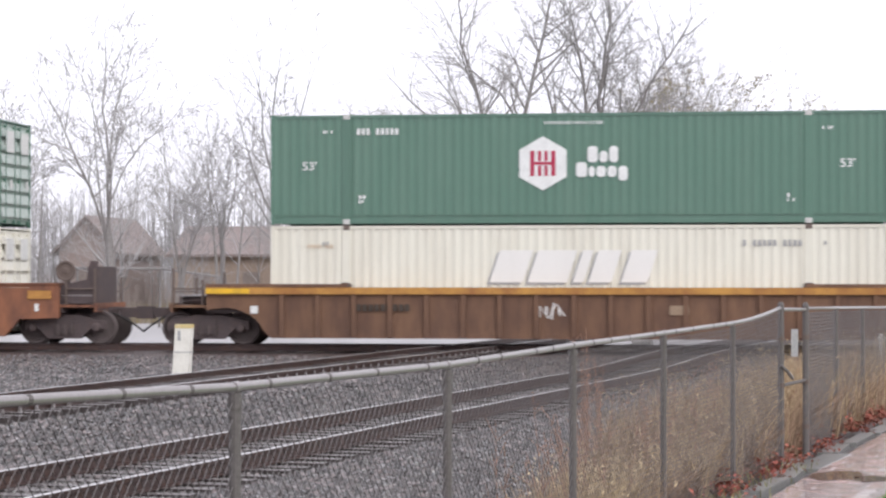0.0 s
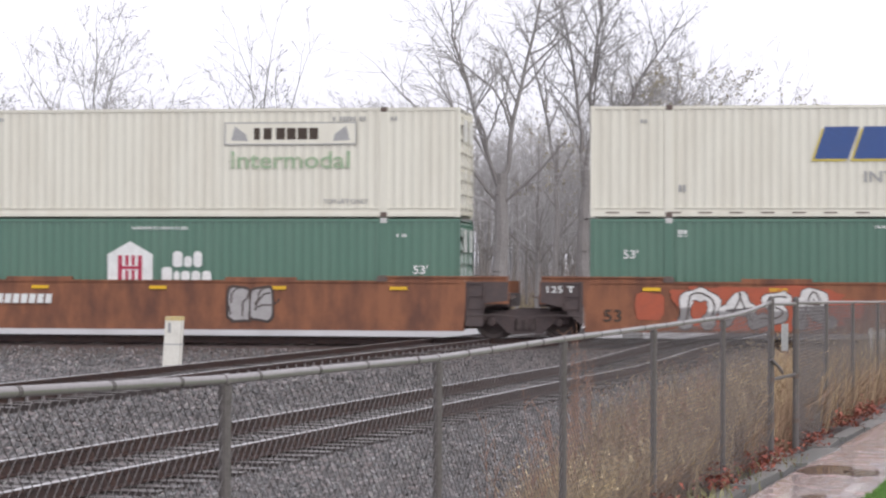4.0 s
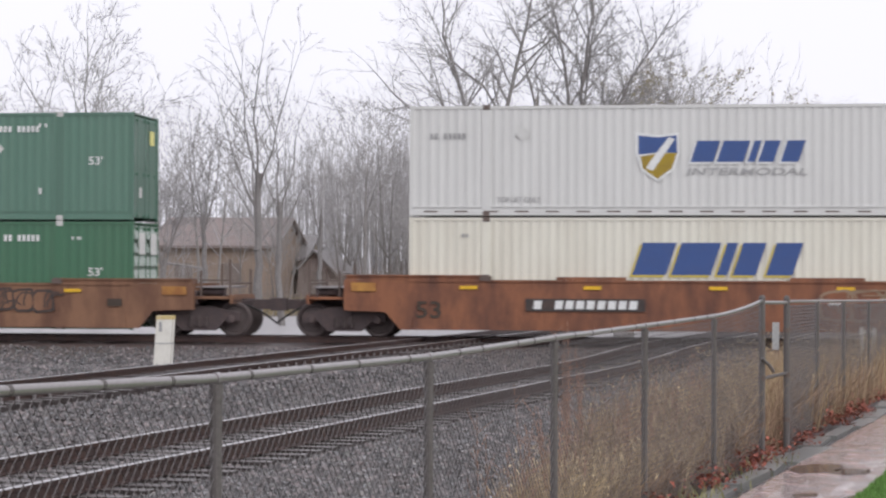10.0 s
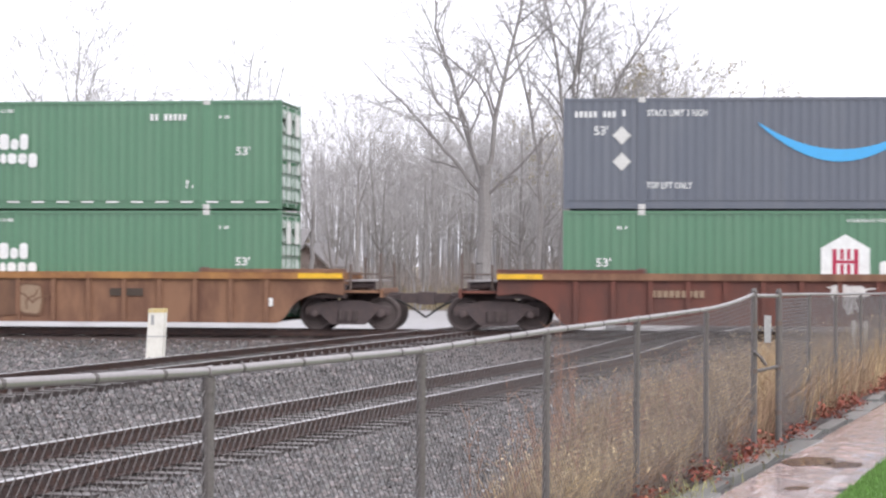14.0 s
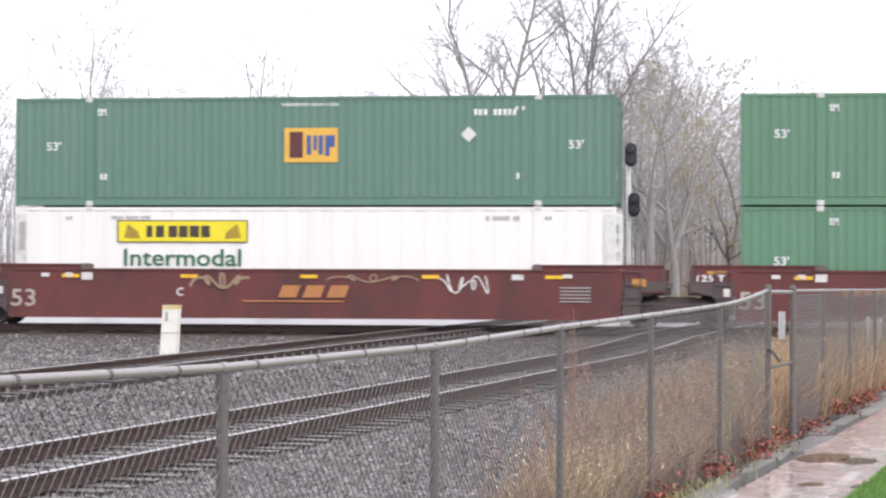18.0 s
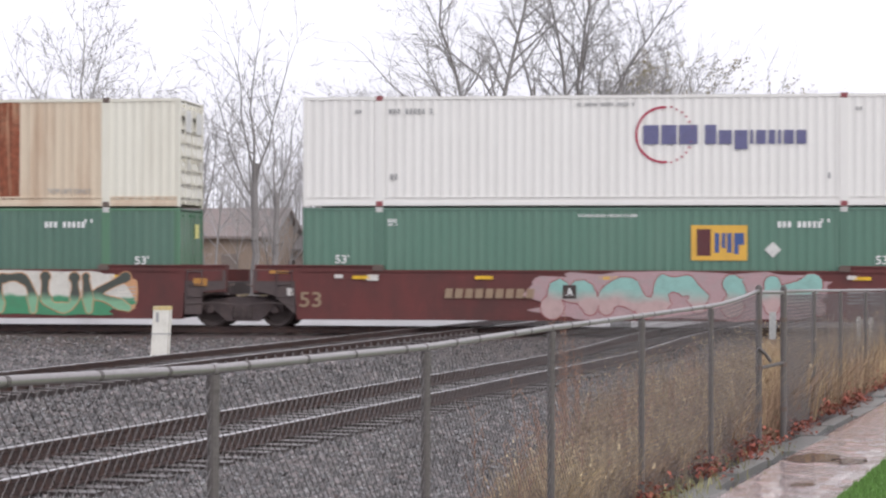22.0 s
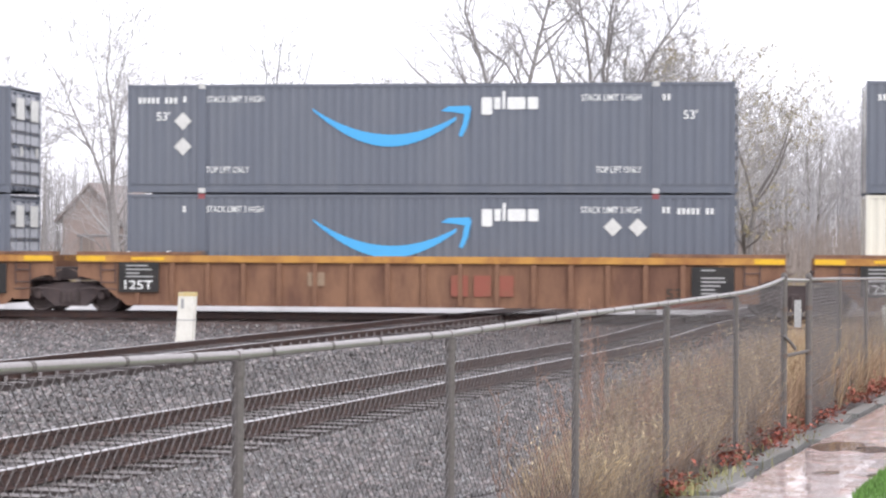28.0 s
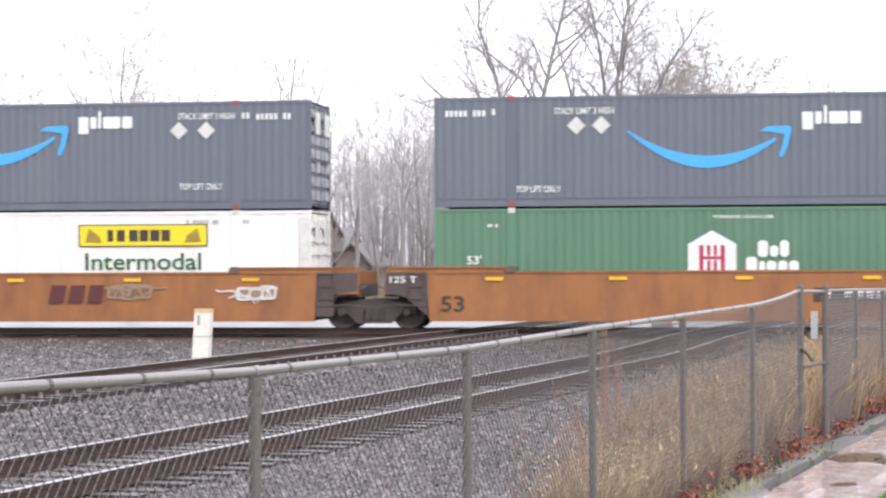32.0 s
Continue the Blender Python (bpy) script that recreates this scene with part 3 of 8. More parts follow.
track("railway_track", "main line rails carrying the freight train", lambda s: (s, TRAIN_Y), lambda s: RAIL_Z, -60, 50, 3, 0.203)


# ---- the train ----
# where the left end of each container stack lies along the train at the start
STACKS = [-12.5, -36.11, -55.65, -75.21, -98.8, -118.15, -137.64, -161.23, -184.8, -208.41, -231.84, -251.19, -270.6, -294.21, -313.68, -333.1, -356.71, -376.19, -395.6, -419.2, -438.66]
def train_shift(t):
    u = t / 32
    return 415.8381 * u + -6.5327 * u ** 2 + 0.6672 * u ** 3 + 0.6200 * u ** 4

LONG, WIDE, HIGH = 16.15, 2.60, 2.90
FACE = -WIDE / 2        # near side of a container in its own space
UPPER, LOWER = 3.205, 0.275   # floors of the two containers above the rail tops


def corrugated(form, x0, x1, y, z0, z1, out, pitch=0.28, depth=0.032, k=lambda x: 0):
    """A side sheet with trapezoid ribs; out is -1 for the near side, 1 for the far one."""
    n = max(1, round((x1 - x0) / pitch))
    w = (x1 - x0) / n
    xs = []
    for i in range(n):
        a = x0 + i * w
        xs += [(a, 0), (a + 0.28 * w, 0), (a + 0.46 * w, 1), (a + 0.82 * w, 1)]
    xs.append((x1, 0))
    i0 = len(form.v)
    for x, d in xs:
        yy = y - out * depth * d
        form.v += [(x, yy, z0), (x, yy, z1)]
    for i in range(len(xs) - 1):
        q = (i0 + 2 * i, i0 + 2 * i + 2, i0 + 2 * i + 3, i0 + 2 * i + 1)
        form.f.append(q if out < 0 else q[::-1])
        form.k.append(k((xs[i][0] + xs[i + 1][0]) / 2))


POSTS = (2.04, LONG - 2.04)
BODIES = {}


def body_parts(paint_m, flat=False, patches=()):
    """The shared meshes of one container make: sides, roof, rails, posts and doors."""
    key = (paint_m.name, flat, patches)
    if key in BODIES:
        return BODIES[key]
    mats = [paint_m, M_RUSTY, M_BUFF, M_GREENBOX]

    def k(x):
        for a, b, m in patches:
            if a < x < b:
                return m
        return 0
    d = {}
    for nm, out in (("side", -1), ("far_side", 1)):
        side = Form()
        corrugated(side, 0.05, LONG - 0.05, out * (WIDE / 2 - 0.012), 0.20, HIGH - 0.06, out, 0.62 if flat else 0.245, 0.014 if flat else 0.023, k)
        d[nm] = side.mesh("side_panel", mats)
    d["roof"] = Form().box(0.02, LONG - 0.02, FACE + 0.03, -FACE - 0.03, HIGH - 0.06, HIGH - 0.02).mesh("roof", mats[:1])
    d["floor"] = Form().box(0.05, LONG - 0.05, FACE + 0.05, -FACE - 0.05, 0.12, 0.2).mesh("floor", M_SEAM)
    rail, base = Form(), Form()
    rail.box(0, LONG, FACE, FACE + 0.06, HIGH - 0.09, HIGH - 0.01)
    prof = [(0.0, 0.02), (0.0, 0.12), (0.025, 0.125), (0.025, 0.225), (0.0, 0.23), (0.0, 0.275), (0.06, 0.275), (0.06, 0.02)]
    m = len(prof)
    for x in (0.0, LONG):
        base.v += [(x, FACE + y, z) for y, z in prof]
    base.f = [(i, (i + 1) % m, m + (i + 1) % m, m + i) for i in range(m)] + [tuple(range(m - 1, -1, -1)), tuple(range(m, 2 * m))]
    base.k = [0] * len(base.f)
    d["top_rail"] = rail.mesh("top_rail", mats[:1])
    d["bottom_rail"] = base.mesh("bottom_rail", [M_BUFF] if any(q[2] == 2 for q in patches) else mats[:1])
    d["post"] = Form().box(-0.045, 0.045, -0.002, 0.07, 0.0, HIGH).mesh("corner_post", mats[:1])
    d["mid_post"] = Form().box(-0.11, 0.11, -0.002, 0.07, 0.0, HIGH).mesh("lifting_post", mats[:1])
    # doors at one end, plain wall at the other
    d["front"] = Form().box(0.01, 0.05, FACE + 0.06, -FACE - 0.06, 0.05, HIGH - 0.05).mesh("front_wall", mats[:1])
    for nm, ribs in (("door", True), ("plain_door", False)):
        leaf = Form().box(LONG - 0.06, LONG - 0.03, 0.0, WIDE / 2 - 0.075, 0.08, HIGH - 0.1)
        y1 = WIDE / 2 - 0.09
        if not ribs:
            for z in (0.10, 1.40, HIGH - 0.2):
                leaf.box(LONG - 0.035, LONG - 0.01, 0.03, y1, z, z + 0.09)
        d[nm] = leaf.mesh("door", M_DOORGREEN if ribs and paint_m in (M_GREENBOX, M_GREENBOX2, M_GREENBOX3) else paint_m)
    rib = Form()
    for y in (0.02, WIDE / 2 - 0.09):
        rib.v += [(LONG - 0.031, y, 0.0), (LONG + 0.04, y, 0.03), (LONG + 0.04, y, 0.07), (LONG - 0.031, y, 0.30)]
    rib.f, rib.k = [(0, 4, 5, 1), (1, 5, 6, 2), (2, 6, 7, 3), (0, 1, 2, 3), (7, 6, 5, 4)], [0] * 5
    d["rib"] = rib.mesh("door_rib", {M_GREENBOX: M_RIBGREEN, M_GREENBOX2: M_RIBGREEN, M_GREENBOX3: M_RIBGREEN, M_NAVY: M_RIBGREY}.get(paint_m, paint_m))
    bar = Form().tube((LONG + 0.055, 0, 0.05), (LONG + 0.055, 0, HIGH - 0.08), 0.014, n=6)
    for z in (0.12, 1.25, HIGH - 0.2):
        bar.box(LONG - 0.02, LONG + 0.06, -0.035, 0.035, z - 0.04, z + 0.04)
    d["bar"] = bar.mesh("locking_bar", mats[:1])
    d["placard"] = Form().box(LONG + 0.043, LONG + 0.05, 0.26, 1.0, 2.02, 2.60).mesh("door_placard", M_PLACARD)
    d["label"] = Form().box(LONG + 0.043, LONG + 0.05, 0.40, 0.58, 1.02, 1.28).mesh("door_label", M_PLACARD)
    d["sticker"] = Form().box(LONG - 0.012, LONG - 0.004, 0.35, 0.85, 2.10, 2.48).mesh("door_sticker", M_LEMON)
    d["plate"] = Form().box(LONG - 0.012, LONG - 0.004, 0.45, 0.70, 0.62, 0.90).mesh("door_placard", M_PLACARD)
    BODIES[key] = d
    return d


CASTING = Form().box(-0.09, 0.09, -0.006, 0.16, -0.12, 0.012)
CASTINGS = {}


def small_marks(c, spots, material):
    """Unreadable small writing as bars: (x, z, width, height)."""
    for x, z, w, h in spots:
        g = Form()
        n = max(2, int(w / (h * 0.75)))
        for i in range(n):
            if (i * 7 + int(x * 13)) % 6 != 4:
                a = x - w / 2 + i * w / n
                g.box(a, a + w / n * 0.62, FACE - 0.006, FACE - 0.002, z - h / 2, z + h / 2)
        tagged(part("marking", g, material, c), kind="stuff")


def container(paint_m, label, flat=False, patches=(), cast=None, plain_end=False):
    c = thing("shipping_container", label, "shipping container", "stacked containers on the train")
    d = body_parts(paint_m, flat, patches)
    for nm, kk in (("side_panel", "side"), ("side_panel", "far_side"), ("roof", "roof"), ("floor", "floor"), ("front_wall", "front")):
        part(nm, d[kk], None, c)
    for turn in (1, -1):
        for nm in ("top_rail", "bottom_rail"):
            part(nm, d[nm], None, c).scale = (1, turn, 1)
        for x, kk in ((0.045, "post"), (POSTS[0], "mid_post"), (POSTS[1], "mid_post"), (LONG - 0.045, "post")):
            ob = part("lifting_post" if kk == "mid_post" else "corner_post", d[kk], None, c)
            ob.location, ob.scale = (x, turn * FACE, 0), (1, turn, 1)
    for s in (1, -1):
        door = part("door", d["plain_door" if plain_end else "door"], None, c)
        if not plain_end:
            part("door_placard", d["placard"], None, door, "pale placard")
            part("door_label", d["label"], None, door, "pale label").location = (0, 0.36 if s > 0 else 0, 0)
            for i in range(7):
                part("door_rib", d["rib"], None, door).location = (0, 0, 0.22 + i * 0.365)
        elif s > 0:
            part("door_sticker", d["sticker"], None, door, "yellow square sticker")
        else:
            part("door_placard", d["plate"], None, door, "small white placard")
        for y in (0.22, 0.98):
            part("locking_bar", d["bar"], None, door).location = (-0.03 if plain_end else 0, y, 0)
        if s < 0:
            door.scale = (1, -1, 1)
    cast = cast or M_CAST
    if cast.name not in CASTINGS:
        CASTINGS[cast.name] = CASTING.mesh("corner_casting", cast)
    for x in POSTS:
        for z in (HIGH, 0.12):
            part("corner_casting", CASTINGS[cast.name], None, c).location = (x, FACE, z)
    return c


INK = FACE - 0.005


def plate(c, name, pts, material, lift=0.0, label=""):
    """A flat painted shape on the near side, from x and z corners."""
    return part(name, Form().prism(pts, INK - lift - 0.003, INK - lift + 0.002), material, c, label)


def diamond(c, x, z, r=0.21, m=None):
    plate(c, "placard", [(x - r, z), (x, z - r), (x + r, z), (x, z + r)], m or M_PLACARD, label="white diamond placard")


def rect(x0, x1, z0, z1, shear=0.0):
    h = (z1 - z0) * shear
    return [(x0, z0), (x1, z0), (x1 + h, z1), (x0 + h, z1)]


def bevelled(x0, x1, z0, z1, r=0.06):
    return [(x0 + r, z0), (x1 - r, z0), (x1, z0 + r), (x1, z1 - r), (x1 - r, z1), (x0 + r, z1), (x0, z1 - r), (x0, z0 + r)]


def hexagon_box(bright=False, number_at="left", dashes=False):
    c = container(M_GREENBOX3 if bright == "deep" else M_GREENBOX2 if bright else M_GREENBOX, ("deep " if bright == "deep" else "") + "green corrugated container with a white hexagon emblem", cast=M_CAST)
    hx, hz, w, h = 7.25, 1.58, 0.62, 0.71
    plate(c, "emblem", [(hx, hz - h), (hx + w, hz - h / 2), (hx + w, hz + h / 2), (hx, hz + h), (hx - w, hz + h / 2), (hx - w, hz - h / 2)], M_MARK, label="white hexagon emblem")
    for a, b, z0, z1 in ((-0.33, -0.22, -0.33, 0.33), (0.22, 0.33, -0.33, 0.33), (-0.13, -0.04, -0.33, -0.06), (0.04, 0.13, -0.33, -0.06), (-0.13, -0.04, 0.06, 0.33), (0.04, 0.13, 0.06, 0.33), (-0.22, 0.22, -0.04, 0.04)):
        plate(c, "emblem_bar", rect(hx + a, hx + b, hz + z0, hz + z1), M_RED, 0.004, "dark red bar")
    # two lines of heavy white blocks
    for x0, ws, z0, hs in ((8.42, (0.31, 0.26, 0.27), 1.60, (0.42, 0.29, 0.42)), (8.12, (0.33, 0.2, 0.29, 0.28, 0.29), 1.22, (0.38, 0.28, 0.28, 0.28, 0.38))):
        x = x0
        for i, (w, h) in enumerate(zip(ws, hs)):
            lo = z0 - (0.1 if (len(ws) == 5 and i == 4) else 0)
            plate(c, "word_shape", bevelled(x, x + w - 0.045, lo, lo + h), M_MARK)
            x += w
    write("lettering", "WARNING HIGH CUBE", 8.05, INK, 2.64, 0.085, 1.55, M_MARK, c)
    for x in (1.05, LONG - 1.05):
        write("length_mark", "53'", x, INK, 1.55, 0.23, 0.38, M_MARK, c)
    spots = [(1.55, 2.45, 0.28, 0.08), (LONG - 1.55, 2.45, 0.28, 0.08), (2.48, 0.72, 0.22, 0.1), (2.48, 0.60, 0.22, 0.08), (LONG - 2.48, 0.72, 0.22, 0.1), (LONG - 2.48, 0.60, 0.22, 0.08)]
    spots.append((2.9 if number_at == "left" else LONG - 3.0, 2.45, 1.15, 0.17))
    small_marks(c, spots, M_MARK)
    if dashes:
        for i in range(23):
            plate(c, "stripe", rect(0.5 + i * 0.68, 0.83 + i * 0.68, 0.17, 0.215), M_MARK, 0.02)
    return c


def square_panel_box(square=7.85, plate_m=None, dia=12.05, bright=False, top=2.06, dia_z=1.92, mark_z=1.6, number_at=13.0, half=0.72, tall=0.91, patches=()):
    plate_m = plate_m or M_AMBER
    body = M_GREENBOX2 if bright else M_GREENBOX
    c = container(body, "green corrugated container with a yellow square panel", cast=M_CAST, patches=patches, plain_end=True)
    z0, z1 = top - tall, top
    plate(c, "panel", rect(square - half, square + half, z0, z1), plate_m, label="yellow advertising panel")
    ink = M_BLUE
    faded = plate_m is M_LEMON
    plate(c, "word_shape", rect(square - 0.58, square - 0.22, z0 + 0.12, z1 - 0.1), M_MAROON, 0.004)
    for a, w, lo in ((-0.12, 0.12, 0), (0.06, 0.1, 0.12), (0.2, 0.12, 0), (0.38, 0.12, -0.04)):
        plate(c, "word_shape", rect(square + a, square + a + w, z0 + 0.2 + lo, z1 - 0.2), M_LEMON if faded else ink, 0.004)
    plate(c, "word_shape", rect(square + 0.5, square + 0.64, z0 + 0.4, z1 - 0.2), M_LEMON if faded else ink, 0.004)
    diamond(c, dia, dia_z)
    write("lettering", "WARNING HIGH CUBE", 8.05, INK, 2.68, 0.085, 1.55, M_MARK, c)
    for x in (1.05, LONG - 1.05):
        write("length_mark", "53'", x, INK, mark_z, 0.23, 0.38, M_MARK, c)
    small_marks(c, [(2.4, 2.55, 0.25, 0.1), (2.4, 2.45, 0.25, 0.06), (LONG - 2.5, 2.55, 0.25, 0.1), (number_at, 2.45, 1.15, 0.16), (2.45, 0.78, 0.22, 0.16), (LONG - 2.5, 0.78, 0.22, 0.16)], M_MARK)
    return c


def arrow_box(style=0, cast=None):
    """style 0: placards by the near end; 1: placards beside the stack notice; 2: placards past the word."""
    c = container(M_NAVY, "dark slate-blue corrugated container with a light blue curved arrow", cast=cast or (M_CAST if style == 0 else M_CASTRED))
    sx = {0: 5.03, 1: 5.05, 2: 5.25, 3: 5.05}[style]
    top, wide, drop = (1.93 if style == 1 else 2.18), 4.25, (0.12 if style == 1 else 0.0)
    up, lo = [], []
    for i in range(25):
        u = i / 24
        x = sx + u * (wide - 0.40)
        edge = top - 0.58 * (1 - abs(2 * u - 1.06) ** 2.0) - 0.10 * u
        th = 0.05 + 0.27 * math.sin(math.pi * (0.06 + 0.88 * u)) ** 1.1
        up.append((x, edge))
        lo.append((x + 0.05 * (1 - u), edge - th))
    plate(c, "curved_stroke", lo + up[::-1], M_SKYBLUE, label="light blue smile-shaped stroke")
    ex = sx + wide
    plate(c, "arrow_head", [(ex - 0.82, top - 0.02), (ex - 0.62, top + 0.10), (ex - 0.05, top + 0.12), (ex, top + 0.02), (ex - 0.10, top - 0.42), (ex - 0.24, top - 0.70),
                            (ex - 0.33, top - 0.66), (ex - 0.23, top - 0.35), (ex - 0.18, top - 0.10), (ex - 0.45, top - 0.05)], M_SKYBLUE, label="light blue arrow head")
    x = sx + wide + 0.27
    for w, z0, z1 in ((0.33, 2.06, 2.52), (0.22, 2.20, 2.52), (0.13, 2.20, 2.68), (0.53, 2.20, 2.52), (0.33, 2.20, 2.52)):
        plate(c, "word_shape", bevelled(x, x + w - 0.05, z0 - drop, z1 - drop, 0.03), M_MARK)
        x += w
    a = {0: 2.95, 1: 3.95, 2: 3.5, 3: 2.95}[style]
    for q in (a, 12.95 if style != 2 else 13.3):
        write("notice", "STACK LIMIT 3 HIGH", q, INK, 2.50, 0.17, 1.55, M_MARK, c)
    for q in (2.75, 13.15):
        write("notice", "TOP LIFT ONLY", q, INK, 0.47 if style == 1 else 0.62, 0.17, 1.18, M_MARK, c)
    if style == 0:
        for z in (1.92, 1.24):
            diamond(c, 1.52, z, 0.24)
        for q in (0.98, 15.0):
            write("length_mark", "53'", q, INK, 2.05, 0.24, 0.36, M_MARK, c)
    else:
        for q in {1: (3.75, 4.4), 2: (12.55, 13.3), 3: (13.0, 13.65)}[style]:
            diamond(c, q, 2.12 if style != 3 else 2.05, 0.24)
    num = 0.85 if style in (0, 1) else 15.1
    small_marks(c, [(num, 2.47, 1.1, 0.16), (1.65, 2.50, 0.24, 0.16), (14.4, 2.50, 0.24, 0.16)], M_MARK)
    return c


def slant_word(c, x0, x1, z0, z1, front, edge):
    """A heavy slanted word mark drawn as plain blocks with an offset edge."""
    h, w = z1 - z0, x1 - x0
    sh = 0.33
    cells = [(0.0, 0.205, 0.0, 1.0), (0.235, 0.475, 0.0, 1.0), (0.51, 0.575, 0.0, 1.0), (0.605, 0.745, 0.0, 1.0), (0.805, 0.965, 0.0, 1.0)]
    for a, b, lo, hi in cells:
        for m, off, lift in ((edge, 0.07, 0.0), (front, 0.0, 0.004)):
            za, zb = z0 + lo * h, z0 + hi * h
            xa = x0 + a * (w - h * sh) + lo * h * sh
            xb = x0 + b * (w - h * sh) + lo * h * sh
            s = (zb - za) * sh
            pts = [(xa - off, za - off * 0.8), (xb - off, za - off * 0.8), (xb + s - off, zb - off * 0.8), (xa + s - off, zb - off * 0.8)]
            plate(c, "word_edge" if lift == 0 else "word_shape", pts, m, lift)


def slanted_box(kind="lower"):
    if kind == "shield":
        c = container(M_PALE, "pale grey corrugated container with a shield emblem", cast=M_CASTDARK)
        x, z = 6.5, 1.55
        out = [(x, z - 0.66), (x + 0.42, z - 0.36), (x + 0.58, z + 0.1), (x + 0.56, z + 0.62), (x, z + 0.56), (x - 0.56, z + 0.62), (x - 0.58, z + 0.1), (x - 0.42, z - 0.36)]
        plate(c, "shield", out, M_MARK, label="white-edged shield emblem")
        ins = lambda s, pts: [(x + (a - x) * s, z + (b - z) * s) for a, b in pts]
        plate(c, "shield_field", ins(0.88, [out[7], out[0], out[1], out[2], (x + 0.1, z + 0.1), (x - 0.5, z + 0.0)]), M_OCHRE, 0.004, "bronze shield field")
        plate(c, "shield_field", ins(0.88, [(x - 0.56, z + 0.05), (x + 0.1, z + 0.12), out[2], out[3], out[4], out[5]]), M_BLUE, 0.004, "dark blue shield field")
        plate(c, "shield_stripe", [(x - 0.3, z - 0.3), (x - 0.12, z - 0.38), (x + 0.45, z + 0.45), (x + 0.3, z + 0.5), (x - 0.02, z + 0.1)], M_MARK, 0.008)
        slant_word(c, 7.35, 10.4, 1.40, 1.95, M_BLUE, M_MARK)
        write("lettering", "INTERMODAL", 8.8, INK, 1.15, 0.19, 3.1, M_MARKGREY, c, shear=0.2)
        small_marks(c, [(1.1, 2.1, 1.1, 0.15), (12.9, 2.45, 1.0, 0.13), (14.4, 2.45, 0.2, 0.1)], M_MARKGREY)
        for q in (2.9, 13.2):
            write("notice", "TOP LIFT ONLY", q, INK, 0.43, 0.14, 1.15, M_MARKGREY, c)
        write("length_mark", "53ft", 14.9, INK, 0.72, 0.24, 0.45, M_MARKGREY, c)
        diamond(c, 3.0, 2.15)
    elif kind == "upper":
        c = container(M_CREAM, "cream corrugated container with slanted blue word shapes", cast=M_CASTDARK)
        slant_word(c, 5.75, 10.25, 1.50, 2.33, M_BLUE, M_GOLD)
        write("lettering", "INTERMODAL", 8.55, INK, 1.04, 0.29, 3.05, M_MARKGREY, c)
        small_marks(c, [(12.7, 2.5, 1.0, 0.14), (14.4, 2.5, 0.2, 0.1), (2.4, 0.75, 0.22, 0.18), (13.6, 0.75, 0.22, 0.18), (1.4, 2.5, 0.2, 0.1)], M_MARKGREY)
        write("length_mark", "53ft", 15.05, INK, 0.75, 0.24, 0.45, M_MARKGREY, c)
    else:
        plain = kind == "embossed"
        c = container(M_CREAM, "weathered cream corrugated container with " + ("white" if plain else "blue") + " slanted word shapes", cast=M_CASTDARK)
        slant_word(c, 5.85, 10.4, 1.40, 2.24, M_WHITE if plain else M_BLUE, M_MARKGREY if plain else M_GOLD)
        small_marks(c, [(13.2, 2.42, 1.55, 0.16), (14.6, 2.42, 0.2, 0.1), (1.5, 2.42, 0.2, 0.1)], M_MARKGREY)
        if plain:
            small_marks(c, [(1.35, 2.35, 0.7, 0.1)], M_BUFF)
    if kind in ("upper", "shield"):
        for i in range(20):
            plate(c, "vent_slot", rect(0.4 + i * 0.8, 0.75 + i * 0.8, 0.10, 0.14), M_CASTDARK, 0.0)
    return c


